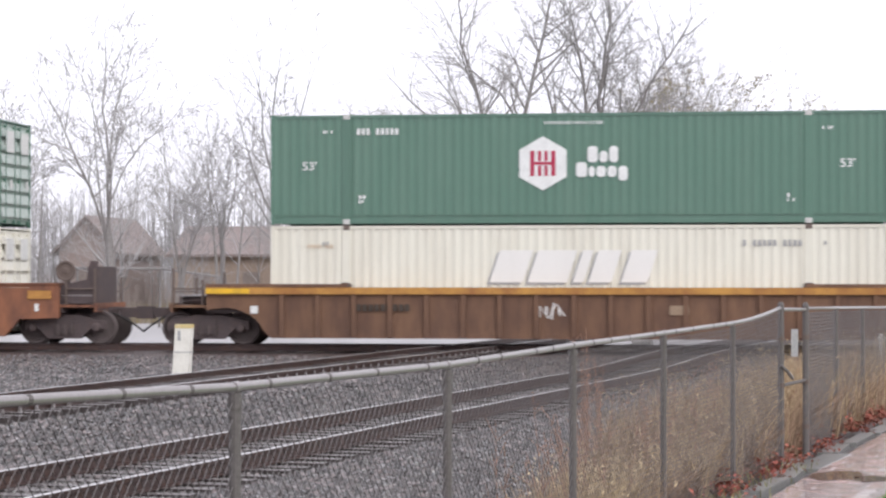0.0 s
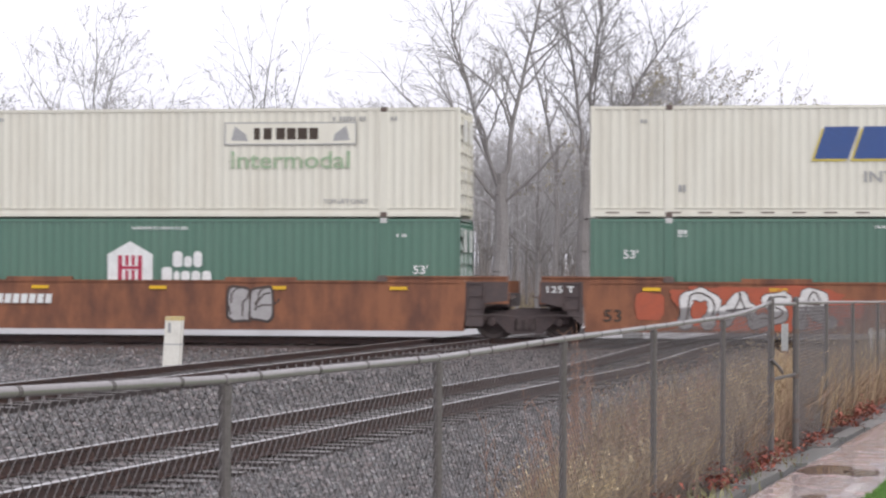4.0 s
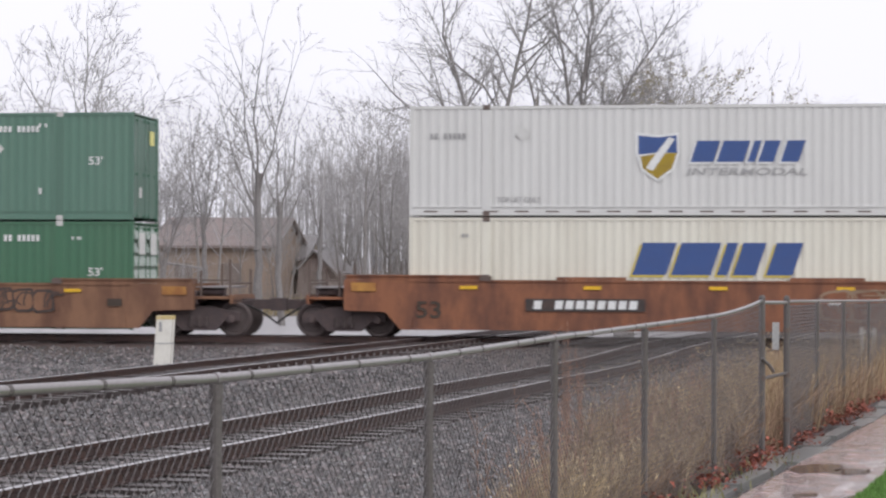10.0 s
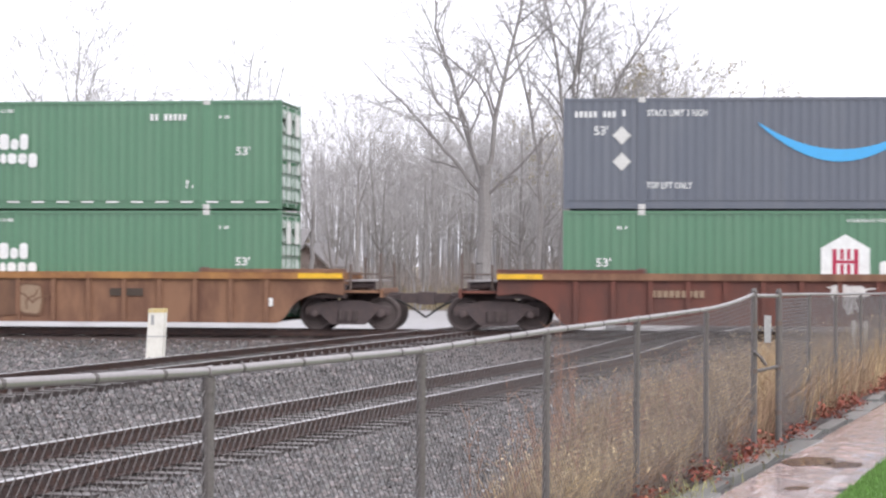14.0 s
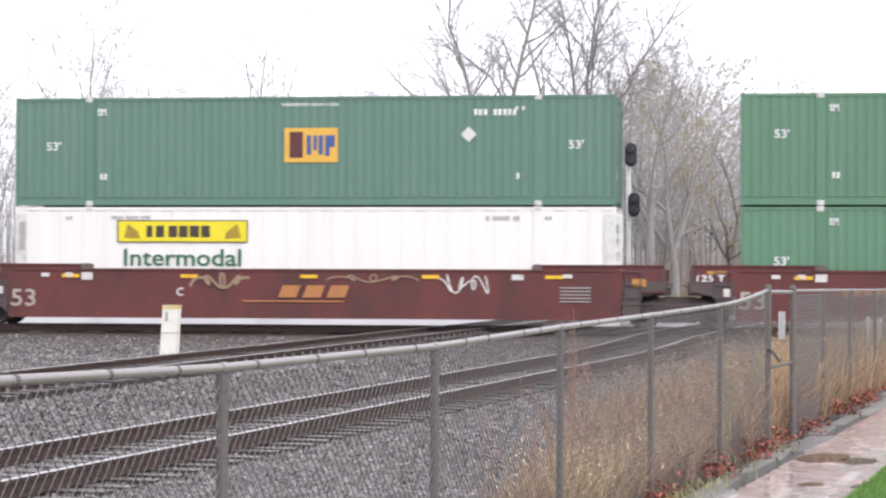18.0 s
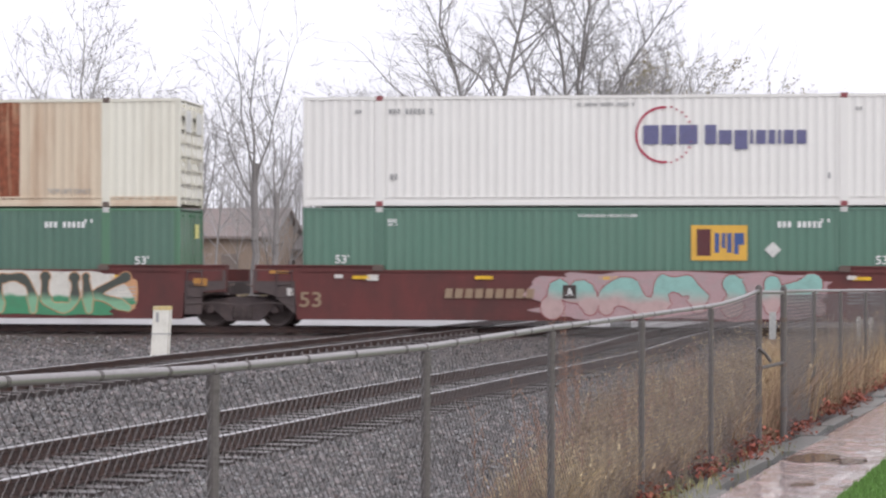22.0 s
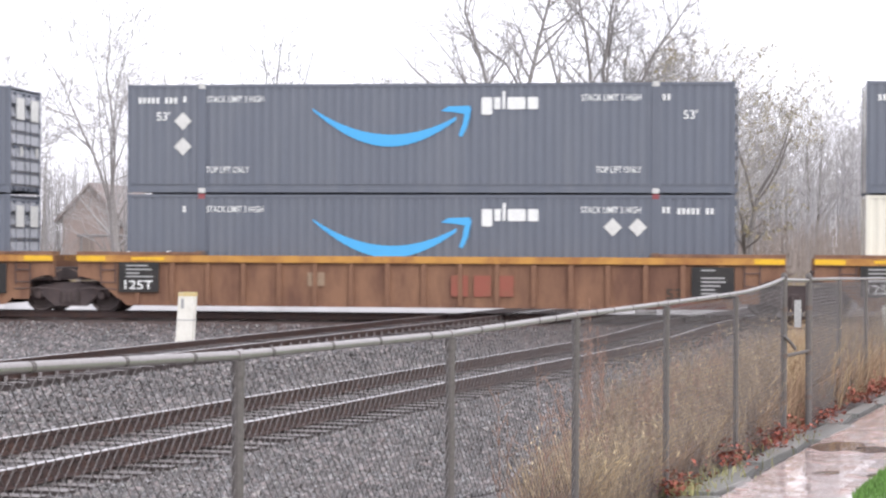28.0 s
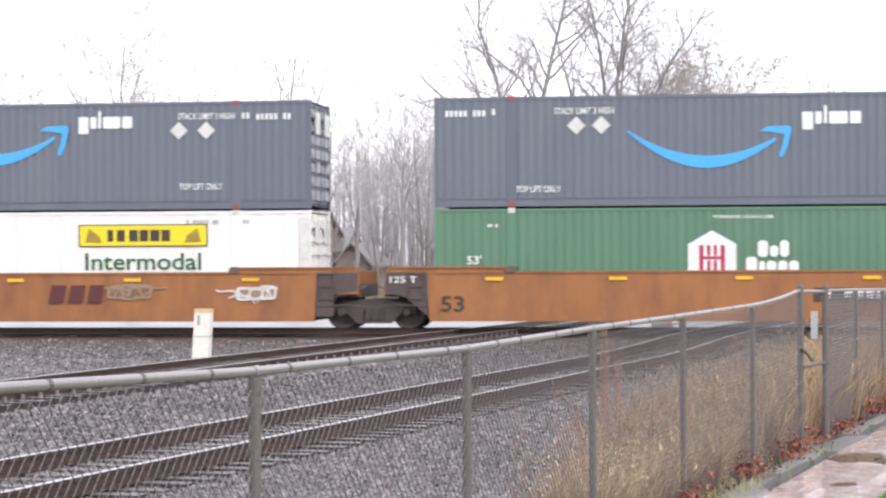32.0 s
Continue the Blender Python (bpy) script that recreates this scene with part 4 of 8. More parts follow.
def sign_box(style="white", sign=4.4):
    """style white: smooth white sides; old: stained cream sides; rust: large bare rusted stretch."""
    if style == "rust":
        c = container(M_CREAM, "old cream container with a broad rusted bare patch", cast=M_CASTDARK, patches=((2.16, 4.1, 2), (4.1, 11.75, 1), (11.75, 13.98, 2)))
        sign = 4.5
        for i in range(7):
            x = 5.05 + i * 0.98
            plate(c, "drip_streak", rect(x, x + 0.05, 0.3 + 0.1 * (i % 3), 2.75), M_BUFF, 0.0, "pale drip streak")
        plate(c, "placard", [(7.75, 0.65), (7.9, 0.42), (8.15, 0.5), (8.2, 0.72), (8.0, 0.86)], M_MARK, 0.002, "torn white placard")
        plate(c, "paint_patch", rect(4.25, 4.75, 0.32, 0.48), M_BUFF, 0.002)
    elif style == "old":
        c = container(M_CREAM, "stained cream container with a framed faded sign", cast=M_CASTDARK)
    else:
        c = container(M_WHITE, "smooth white container with a yellow sign panel", flat=True, cast=M_CAST)
    white = style == "white"
    z0 = 1.95 if white else 1.92
    plate(c, "sign_panel", rect(sign - 1.78, sign + 1.78, z0, z0 + 0.60), M_YELLOW if white else M_CREAM, 0.006, "yellow sign panel" if white else "faded framed sign panel")
    for r in (rect(sign - 1.78, sign + 1.78, z0, z0 + 0.03), rect(sign - 1.78, sign + 1.78, z0 + 0.57, z0 + 0.6), rect(sign - 1.78, sign - 1.75, z0, z0 + 0.6), rect(sign + 1.75, sign + 1.78, z0, z0 + 0.6)):
        plate(c, "sign_frame", r, M_MARKDARK if white else M_MARKGREY, 0.010)
    x = sign - 0.98
    for w, gap in ((0.16, 0.1), (0.22, 0.12), (0.24, 0.05), (0.24, 0.05), (0.26, 0.05), (0.24, 0)):
        plate(c, "word_shape", rect(x, x + w, z0 + 0.14, z0 + 0.45), M_MARKDARK, 0.010)
        x += w + gap
    for s in (-1, 1):
        plate(c, "sign_motif", [(sign + s * 1.6, z0 + 0.12), (sign + s * 1.15, z0 + 0.1), (sign + s * 1.2, z0 + 0.28), (sign + s * 1.5, z0 + 0.5)][::s], M_OCHRE if white else M_MARKGREY, 0.010)
    write("lettering", "Intermodal", sign, INK - 0.006, z0 - 0.40, 0.46, 3.2, M_DKGREEN if style != "old" else M_FADEGREEN, c, "green lettering")
    if style == "rust":
        pass
    else:
        small_marks(c, [(1.5, 2.6, 0.2, 0.1), (3.2, 2.62, 1.1, 0.09), (13.2, 2.6, 0.9, 0.12), (14.4, 2.6, 0.2, 0.1)], M_MARKGREY)
    if style != "white":
        write("notice", "TOP LIFT ONLY", 13.1, INK, 0.42, 0.13, 1.2, M_MARKGREY, c)
    else:
        for q in (0.0, LONG - 0.33):
            plate(c, "end_frame", rect(q + 0.02, q + 0.31, 0.2, 2.7), M_CAST, 0.004)
        for z in (0.5, 1.75):
            plate(c, "vent_panel", rect(0.1, 0.28, z, z + 0.75), M_MARKGREY, 0.008, "dark vent panel")
    return c


def logistics():
    c = container(M_WHITE, "clean white corrugated container with violet word shapes", cast=M_CASTRED)
    cx, cz, r = 9.50, 1.85, 0.74
    ring = []
    for i in range(25):
        w = radians(85 + i * 8.0)
        ring.append((cx + r * math.cos(w), cz + r * math.sin(w)))
    ring += [(cx + (r - 0.055) * math.cos(radians(85 + i * 8.0)), cz + (r - 0.055) * math.sin(radians(85 + i * 8.0))) for i in range(24, -1, -1)]
    plate(c, "emblem_ring", ring, M_RED, label="open red ring")
    for i in range(6):
        for s in (1, -1):
            w = radians(s * (75 - i * 12))
            plate(c, "emblem_dot", rect(cx + r * math.cos(w) - 0.025, cx + r * math.cos(w) + 0.025, cz + r * math.sin(w) - 0.025, cz + r * math.sin(w) + 0.025), M_RED)
    x = 8.97
    for i, w in enumerate((0.47, 0.46, 0.54, 0.36, 0.40, 0.40, 0.15, 0.32, 0.24, 0.15, 0.32, 0.32)):
        h = 0.50 if i in (0, 1, 2, 3) else 0.36
        lo = 1.60 - (0.14 if i == 5 else 0)
        plate(c, "word_shape", rect(x, x + w - 0.07, lo, 1.60 + h), M_PURPLE)
        x += w + (0.12 if i == 2 else 0)
    small_marks(c, [(2.9, 2.5, 1.2, 0.14), (8.0, 2.65, 1.5, 0.09), (2.45, 0.78, 0.22, 0.16), (13.7, 0.78, 0.22, 0.16), (1.5, 2.5, 0.2, 0.1), (14.5, 2.5, 0.2, 0.1)], M_MARKGREY)
    return c


# stack by stack, from the head of the visible train: upper and lower container
LOADS = [
    (lambda: hexagon_box(), lambda: slanted_box("embossed")),
    (lambda: hexagon_box(), lambda: slanted_box("lower")),
    (lambda: slanted_box("upper"), lambda: square_panel_box(10.95, M_LEMON, 12.35, False, 2.42, 2.13, 1.97, 15.0)),
    (lambda: sign_box("old", 11.6), lambda: hexagon_box()),
    (lambda: hexagon_box(number_at="right"), lambda: hexagon_box("deep", "right")),
    (lambda: hexagon_box(number_at="right"), lambda: hexagon_box("deep")),
    (lambda: slanted_box("shield"), lambda: slanted_box("lower")),
    (lambda: square_panel_box(8.1, M_AMBER, 12.35), lambda: hexagon_box("deep", "right")),
    (lambda: arrow_box(0), lambda: hexagon_box(True, "right")),
    (lambda: hexagon_box(True, "right", True), lambda: hexagon_box(True)),
    (lambda: square_panel_box(10.95, M_AMBER, 12.35, True, 2.35, 2.26, 1.85, 15.0), lambda: square_panel_box(8.1, M_LEMON, 12.35, True, 1.97, 1.74, 1.5)),
    (lambda: square_panel_box(8.08, M_AMBER, 12.28, False, 2.06, 1.87), lambda: sign_box("white", 4.6)),
    (lambda: hexagon_box(number_at="right"), lambda: square_panel_box(5.15, M_AMBER, 3.75, True, 2.5, 2.24, 2.04, 1.1)),
    (lambda: logistics(), lambda: square_panel_box(10.93, M_AMBER, 12.3, False, 2.43, 1.8, 1.54)),
    (lambda: sign_box("rust"), lambda: square_panel_box(7.0, M_OCHRE, 4.85, True, 2.26, 2.05, 1.5, 13.0, 0.86, 1.05, ((7.9, 16.0, 3),))),
    (lambda: arrow_box(1), lambda: arrow_box(1)),
    (lambda: arrow_box(1), lambda: slanted_box("embossed")),
    (lambda: arrow_box(0), lambda: arrow_box(3)),
    (lambda: arrow_box(1), lambda: arrow_box(1)),
    (lambda: arrow_box(1), lambda: hexagon_box(True, "right")),
    (lambda: arrow_box(2), lambda: sign_box("white", 11.55)),
]
MOVING = []
for at, (up, lo) in zip(STACKS, LOADS):
    low = 0.11 if at == STACKS[7] else 0.0
    MOVING.append((up(), at, UPPER - low))
    MOVING.append((lo(), at, LOWER - low))


# ---- well cars ----
NEAR = -1.50            # near face of the well's side
SILL_Z, BELLY = 1.53, 0.22   # top and bottom of the side above the rail tops
SILL = SILL_Z


def arc(cx, cz, r, a0, a1, n=8, flat=1.0):
    return [(cx + r * math.cos(radians(a0 + (a1 - a0) * i / n)), cz + flat * r * math.sin(radians(a0 + (a1 - a0) * i / n))) for i in range(n + 1)]


def blob(rnd, x0, x1, z0, z1, n=14, grow=0.0):
    """A swollen, uneven letter-like outline."""
    cx, cz, rx, rz = (x0 + x1) / 2, (z0 + z1) / 2, (x1 - x0) / 2 + grow, (z1 - z0) / 2 + grow
    pts = []
    for i in range(n):
        w = math.tau * i / n
        e = 0.45
        c, s = math.cos(w), math.sin(w)
        k = rnd.uniform(0.86, 1.06)
        pts.append((cx + rx * k * math.copysign(abs(c) ** e, c), cz + rz * min(k, 1.0) * math.copysign(abs(s) ** e, s)))
    return pts


def graffiti(car, x0, x1, z0, z1, count, fills, edge, seed, ground=None):
    """Sprayed swollen shapes in rows, with outlines and inner strokes."""
    rnd = random.Random(seed)
    y = NEAR - 0.040
    if ground:
        part("sprayed_ground", Form().prism(blob(rnd, x0 - 0.2, x1 + 0.2, z0, z1, 26), y, y + 0.02), ground, car)
    w = (x1 - x0) / count
    for i in range(count):
        a, b = x0 + i * w - 0.05, x0 + (i + 1) * w + 0.03
        tilt = rnd.uniform(-0.12, 0.12)
        lo, hi = z0 + rnd.uniform(0, 0.08), z1 - rnd.uniform(0, 0.1)
        state = rnd.getstate()
        back = Form().prism(blob(rnd, a, b, lo, hi, 14, 0.03), y - 0.004, y + 0.01)
        rnd.setstate(state)
        m = fills[i % len(fills)]
        letter = part("sprayed_letter", Form().prism(blob(rnd, a + 0.04, b - 0.04, lo + 0.04, hi - 0.04), y - 0.008, y), m, car)
        part("outline", back, edge, letter)
        for j in range(3):
            sx, sz = rnd.uniform(a + 0.15 * w, b - 0.3 * w), rnd.uniform(lo + 0.15, hi - 0.45)
            pts = [(sx, sz)]
            ang = rnd.uniform(0.6, 2.3)
            for s in range(7):
                ang += rnd.uniform(-0.7, 0.7)
                pts.append((pts[-1][0] + 0.1 * math.cos(ang), min(hi - 0.05, max(lo + 0.05, pts[-1][1] + 0.1 * math.sin(ang)))))
            part("sprayed_stroke", strip(bent(pts), 0.022, y - 0.012 - 0.0005 * j), edge, letter)


def strip(pts, thick, y, form=None):
    """One flat ribbon of even width through x and z points, facing the near side."""
    g = form or Form()
    i0 = len(g.v)
    for i, (x, z) in enumerate(pts):
        a, b = pts[max(0, i - 1)], pts[min(len(pts) - 1, i + 1)]
        d = Vector((b[0] - a[0], b[1] - a[1]))
        d = d.normalized() if d.length > 1e-4 else Vector((1, 0))
        t = thick[i] if isinstance(thick, list) else thick
        g.v += [(x + d.y * t, y, z - d.x * t), (x - d.y * t, y, z + d.x * t)]
    for i in range(len(pts) - 1):
        q = i0 + 2 * i
        g.f.append((q, q + 2, q + 3, q + 1))
        g.k.append(0)
    return g


def scribble(car, x0, x1, z0, z1, m, seed, thick=0.018):
    """A thin sprayed tag as one looping line."""
    n = 70
    pts = []
    for i in range(n):
        u = i / (n - 1)
        pts.append((x0 + (x1 - x0) * (u + 0.10 * math.sin(u * 23 + seed)), (z0 + z1) / 2 + (z1 - z0) / 2 * math.sin(u * 31 + seed * 1.7) * (0.7 + 0.3 * math.sin(u * 9 + seed))))
    part("sprayed_tag", strip(pts, thick, NEAR - 0.042), m, car)


# skeletons of swollen sprayed letters in a unit square
SKELETON = {
    "A": [[(0.05, 0.0), (0.40, 0.95), (0.62, 0.95), (0.95, 0.0)], [(0.25, 0.38), (0.75, 0.38)]],
    "B": [[(0.12, 0.0), (0.12, 0.97), (0.62, 0.97), (0.82, 0.76), (0.60, 0.53), (0.2, 0.52)], [(0.55, 0.52), (0.92, 0.28), (0.65, 0.03), (0.12, 0.03)]],
    "C": [[(0.92, 0.80), (0.65, 0.97), (0.30, 0.92), (0.08, 0.62), (0.10, 0.28), (0.38, 0.03), (0.72, 0.04), (0.95, 0.2)]],
    "E": [[(0.90, 0.95), (0.20, 0.90), (0.10, 0.45), (0.22, 0.06), (0.95, 0.06)], [(0.15, 0.5), (0.75, 0.52)]],
    "I": [[(0.5, 0.0), (0.5, 0.72)], [(0.5, 0.93), (0.52, 0.99)]],
    "K": [[(0.15, 1.0), (0.18, 0.0)], [(0.95, 1.0), (0.3, 0.48), (0.6, 0.3), (1.05, 0.0)]],
    "L": [[(0.15, 1.0), (0.15, 0.10), (0.95, 0.10)]],
    "M": [[(0.03, 0.0), (0.14, 1.0), (0.5, 0.40), (0.85, 1.0), (0.97, 0.0)]],
    "N": [[(0.12, 0.0), (0.12, 0.95), (0.30, 0.98), (0.62, 0.98), (0.88, 0.6), (0.88, 0.0)]],
    "R": [[(0.14, 0.0), (0.14, 0.95), (0.62, 0.96), (0.86, 0.74), (0.62, 0.50), (0.2, 0.48)], [(0.5, 0.48), (0.92, 0.0)]],
    "S": [[(0.92, 0.88), (0.45, 0.97), (0.14, 0.76), (0.45, 0.53), (0.85, 0.30), (0.55, 0.03), (0.08, 0.10)]],
    "X": [[(0.05, 0.97), (0.92, 0.03)], [(0.92, 0.97), (0.05, 0.03)]],
    "Y": [[(0.05, 0.97), (0.48, 0.50), (0.48, 0.03)], [(0.92, 0.97), (0.48, 0.50)]],
    "U": [[(0.10, 1.0), (0.10, 0.35), (0.35, 0.04), (0.65, 0.04), (0.90, 0.35), (0.90, 1.0)]],
}


def bent(pts):
    """Rounds a polyline by cutting its corners twice."""
    for _ in range(2):
        out = [pts[0]]
        for (ax, az), (bx, bz) in zip(pts, pts[1:]):
            out += [(0.75 * ax + 0.25 * bx, 0.75 * az + 0.25 * bz), (0.25 * ax + 0.75 * bx, 0.25 * az + 0.75 * bz)]
        pts = out + [pts[-1]]
    return pts


def piece(car, glyphs, x0, x1, z0, z1, fill, edge, seed, thick=0.15, ground=None, inner=None, wild=0.06):
    """A large sprayed word: swollen strokes with an edge all round, on a sprayed ground."""
    rnd = random.Random(seed)
    y = NEAR - 0.040
    if ground:
        part("sprayed_ground", Form().prism(blob(rnd, x0 - 0.25, x1 + 0.3, z0 - 0.03, z1 + 0.02, 40), y, y + 0.02), ground, car)
    w = (x1 - x0) / len(glyphs)
    t = thick
    for k, g in enumerate(glyphs):
        gap = 0.10 * w if len(glyphs) < 6 else 0.04 * w
        a, b = x0 + k * w + 0.55 * t, x0 + (k + 1) * w - 0.55 * t + gap
        lift = 0.0006 * k
        lines = []
        for line in SKELETON[g]:
            pts = [(a + (b - a) * (u + rnd.uniform(-wild, wild)), z0 + t + (z1 - z0 - 2 * t) * min(1.0, max(0.0, v + rnd.uniform(-wild, wild)))) for u, v in line]
            lines.append(bent(pts))
        letter = out = None
        for name, m, tt, up in (("sprayed_letter", fill, t, 0.012), ("outline", edge, t + 0.026, 0.006), ("inner_stroke", inner, 0.020, 0.018)):
            if m is None:
                continue
            f = Form()
            for q, pts in enumerate(lines):
                yy = y - up - lift - 0.0002 * q
                if name == "inner_stroke":
                    side = 0.42 * t
                    pts = [(px + side * math.sin(i * 0.35), pz + side * 0.5) for i, (px, pz) in enumerate(pts)]
                wave = [tt if tt < 0.03 else tt - t * 0.42 * abs(math.sin(0.55 * i + k + 2 * q)) for i in range(len(pts))]
                strip(pts, wave, yy, f)
                if tt > 0.03:
                    for e, (px, pz, rr) in enumerate(((*pts[0], wave[0]), (*pts[-1], wave[-1]))):
                        f.poly([(px + rr * math.cos(i * math.tau / 14), yy - 0.0001 * (e + 1), pz + rr * math.sin(i * math.tau / 14)) for i in range(14)])
            part(name, f, m, car if letter is None else letter) if letter else None
            if letter is None:
                letter = part(name, f, m, car)


# outlines of broad block letters in a unit square, and their counters
BLOCK = {
    "C": ([(0.0, 0.12), (0.12, 0.0), (1.0, 0.0), (0.98, 0.40), (0.62, 0.38), (0.50, 0.45), (0.50, 0.58), (0.64, 0.66), (1.0, 0.60), (0.96, 1.0), (0.14, 1.0), (0.0, 0.85)], None),
    "L": ([(0.0, 0.0), (1.0, 0.0), (0.98, 0.46), (0.62, 0.42), (0.60, 1.0), (0.02, 1.0)], None),
    "R": ([(0.0, 0.0), (0.42, 0.0), (0.44, 0.24), (0.56, 0.0), (1.0, 0.0), (0.86, 0.42), (0.98, 0.62), (0.92, 0.94), (0.80, 1.0), (0.0, 1.0)], [(0.40, 0.58), (0.58, 0.56), (0.60, 0.70), (0.42, 0.72)]),
    "U": ([(0.06, 0.10), (0.22, 0.0), (0.80, 0.0), (0.95, 0.12), (1.0, 1.0), (0.66, 1.0), (0.62, 0.52), (0.52, 0.40), (0.42, 0.52), (0.36, 1.0), (0.0, 1.0)], None),
}


def block_piece(car, glyphs, x0, x1, z0, z1, fill, back):
    """A wide roller-painted word of block letters on a dark ground."""
    y = NEAR - 0.040
    part("sprayed_ground", Form().prism(rect(x0 - 0.1, x1, z0 - 0.01, z1 - 0.02), y, y + 0.02), back, car)
    w = (x1 - x0) / len(glyphs)
    for k, g in enumerate(glyphs):
        out, hole = BLOCK[g]
        at = lambda pts: [(x0 + (k + 0.02 + 0.97 * u) * w, z0 + (z1 - z0) * v) for u, v in pts]
        letter = part("painted_letter", Form().prism(at(out), y - 0.010, y), fill, car)
        if hole:
            part("counter", Form().prism(at(hole), y - 0.016, y - 0.008), back, letter)
    bar = [(x0 + w * 1.15, 0.78), (x0 + w * 1.85, 0.78), (x0 + w * 1.85, 1.04), (x0 + w * 1.15, 1.04)]
    part("number_strip", Form().prism(bar, y - 0.022, y - 0.012), M_MAROON, car)


def two_prong(car, x, z0, z1, fill, edge):
    """A sprayed round emblem with two upright prongs and a few inner strokes."""
    h = z1 - z0
    y = NEAR - 0.040
    ring = lambda grow: arc(x, z0 + 0.33 * h, 0.31 * h + grow, 0, 360, 18)[:-1]
    palm = part("sprayed_emblem", Form().prism(ring(0.0), y - 0.008, y), fill, car)
    part("outline", Form().prism(ring(0.05), y - 0.004, y + 0.01), edge, palm)
    for dx, tilt in ((-0.17, -0.10), (0.14, 0.12)):
        bar = lambda w, top: [(x + (dx - w) * h, z0 + 0.5 * h), (x + (dx + w) * h, z0 + 0.5 * h), (x + (dx + w + tilt) * h, z0 + top * h), (x + (dx + tilt) * h, z0 + (top + 0.05) * h), (x + (dx - w + tilt) * h, z0 + top * h)]
        prong = part("sprayed_emblem", Form().prism(bar(0.095, 0.93), y - 0.010, y), fill, car)
        part("outline", Form().prism(bar(0.135, 0.96), y - 0.006, y + 0.01), edge, prong)
    for k in range(3):
        pts = arc(x + (0.12 - 0.12 * k) * h, z0 + (0.30 + 0.07 * k) * h, 0.12 * h, 200, 340, 6)
        part("sprayed_stroke", strip(pts, 0.02, y - 0.014 - 0.001 * k), edge, palm)


def panel(car, name, x0, x1, z0, z1, m, label="", lift=0.036):
    return part(name, Form().box(x0, x1, NEAR - lift - 0.004, NEAR - lift + 0.02, z0, z1), m, car, label)


def bar_word(car, x0, x1, z0, z1, n, m, shear=0.15, lift=0.0):
    w = (x1 - x0) / n
    for i in range(n):
        a = x0 + i * w
        if (i * 5 + n) % 11 == 4:
            continue
        part("reporting_mark", Form().prism(rect(a, a + w * 0.74, z0, z1, shear), NEAR - 0.05 - lift, NEAR - 0.03 - lift), m, car)


def wheelset_mesh():
    g = Form()
    g.lathe((0, -0.76, 0), [(-0.075, 0.10), (-0.03, 0.13), (-0.01, 0.34), (-0.055, 0.37), (-0.06, 0.44), (0.04, 0.455), (0.06, 0.48), (0.075, 0.47), (0.07, 0.10)], 20)
    g.lathe((0, 0.76, 0), [(-0.07, 0.10), (-0.075, 0.47), (-0.06, 0.48), (-0.04, 0.455), (0.06, 0.44), (0.055, 0.37), (0.01, 0.34), (0.075, 0.10)], 20)
    g.tube((0, -1.0, 0), (0, 1.0, 0), 0.085, n=10)
    for a in range(3):
        w = a * math.tau / 3
        g.tube((0.055 * math.cos(w), -1.03, 0.055 * math.sin(w)), (0.055 * math.cos(w), -0.99, 0.055 * math.sin(w)), 0.02, n=6)
    return g.mesh("wheelset", M_WHEEL, False)


WHEELSET = wheelset_mesh()
WHEELS = []


def truck_meshes():
    side = Form()
    top = [(-1.12, 0.42), (-1.12, 0.62), (-0.78, 0.72), (-0.35, 0.80), (0.35, 0.80), (0.78, 0.72), (1.12, 0.62), (1.12, 0.42), (0.72, 0.42), (0.45, 0.16), (-0.45, 0.16), (-0.72, 0.42)]
    for s in (-1, 1):
        side.prism(top[::-1], s * 1.03 - 0.08, s * 1.03 + 0.08)
    side.box(-0.22, 0.22, -1.15, 1.15, 0.30, 0.70)
    spring = Form()
    for z in range(5):
        spring.tube((0, -1.12, 0.26 + z * 0.055), (0, -1.12, 0.29 + z * 0.055), 0.075, n=10)
    spring.tube((0, -1.12, 0.25), (0, -1.12, 0.54), 0.05, n=8)
    cap = Form().lathe((0, -1.05, 0.46), [(-0.16, 0.05), (-0.15, 0.10), (-0.10, 0.125), (0.0, 0.12)], 12)
    return side.mesh("truck_frame", M_GRIME), spring.mesh("spring", M_WHEEL), cap.mesh("bearing_cap", M_GRIME)


TRUCK = truck_meshes()


def truck(car, x):
    t = part("truck", TRUCK[0], None, car, "greasy cast-steel truck frame")
    t.location = (x, 0, 0)
    for dx in (-0.2, 0.0, 0.2):
        part("spring", TRUCK[1], None, t).location = (dx, 0, 0)
    for dx in (-0.89, 0.89):
        w = part("wheelset", WHEELSET, None, t, "worn steel wheels on an axle")
        w.location = (dx, 0, 0.46)
        part("bearing_cap", TRUCK[2], None, t).location = (dx, 0, 0)
        WHEELS.append((w, dx))
    return t


def ladder(car, x, z0, z1, m):
    g = Form()
    for dx in (-0.2, 0.2):
        g.tube((x + dx, NEAR - 0.05, z0), (x + dx, NEAR - 0.05, z1), 0.016, n=6)
    k = int((z1 - z0) / 0.3)
    for i in range(k + 1):
        z = z0 + 0.06 + i * (z1 - z0 - 0.12) / max(1, k)
        g.tube((x - 0.2, NEAR - 0.05, z), (x + 0.2, NEAR - 0.05, z), 0.014, n=6)
    part("ladder", g, m, car)


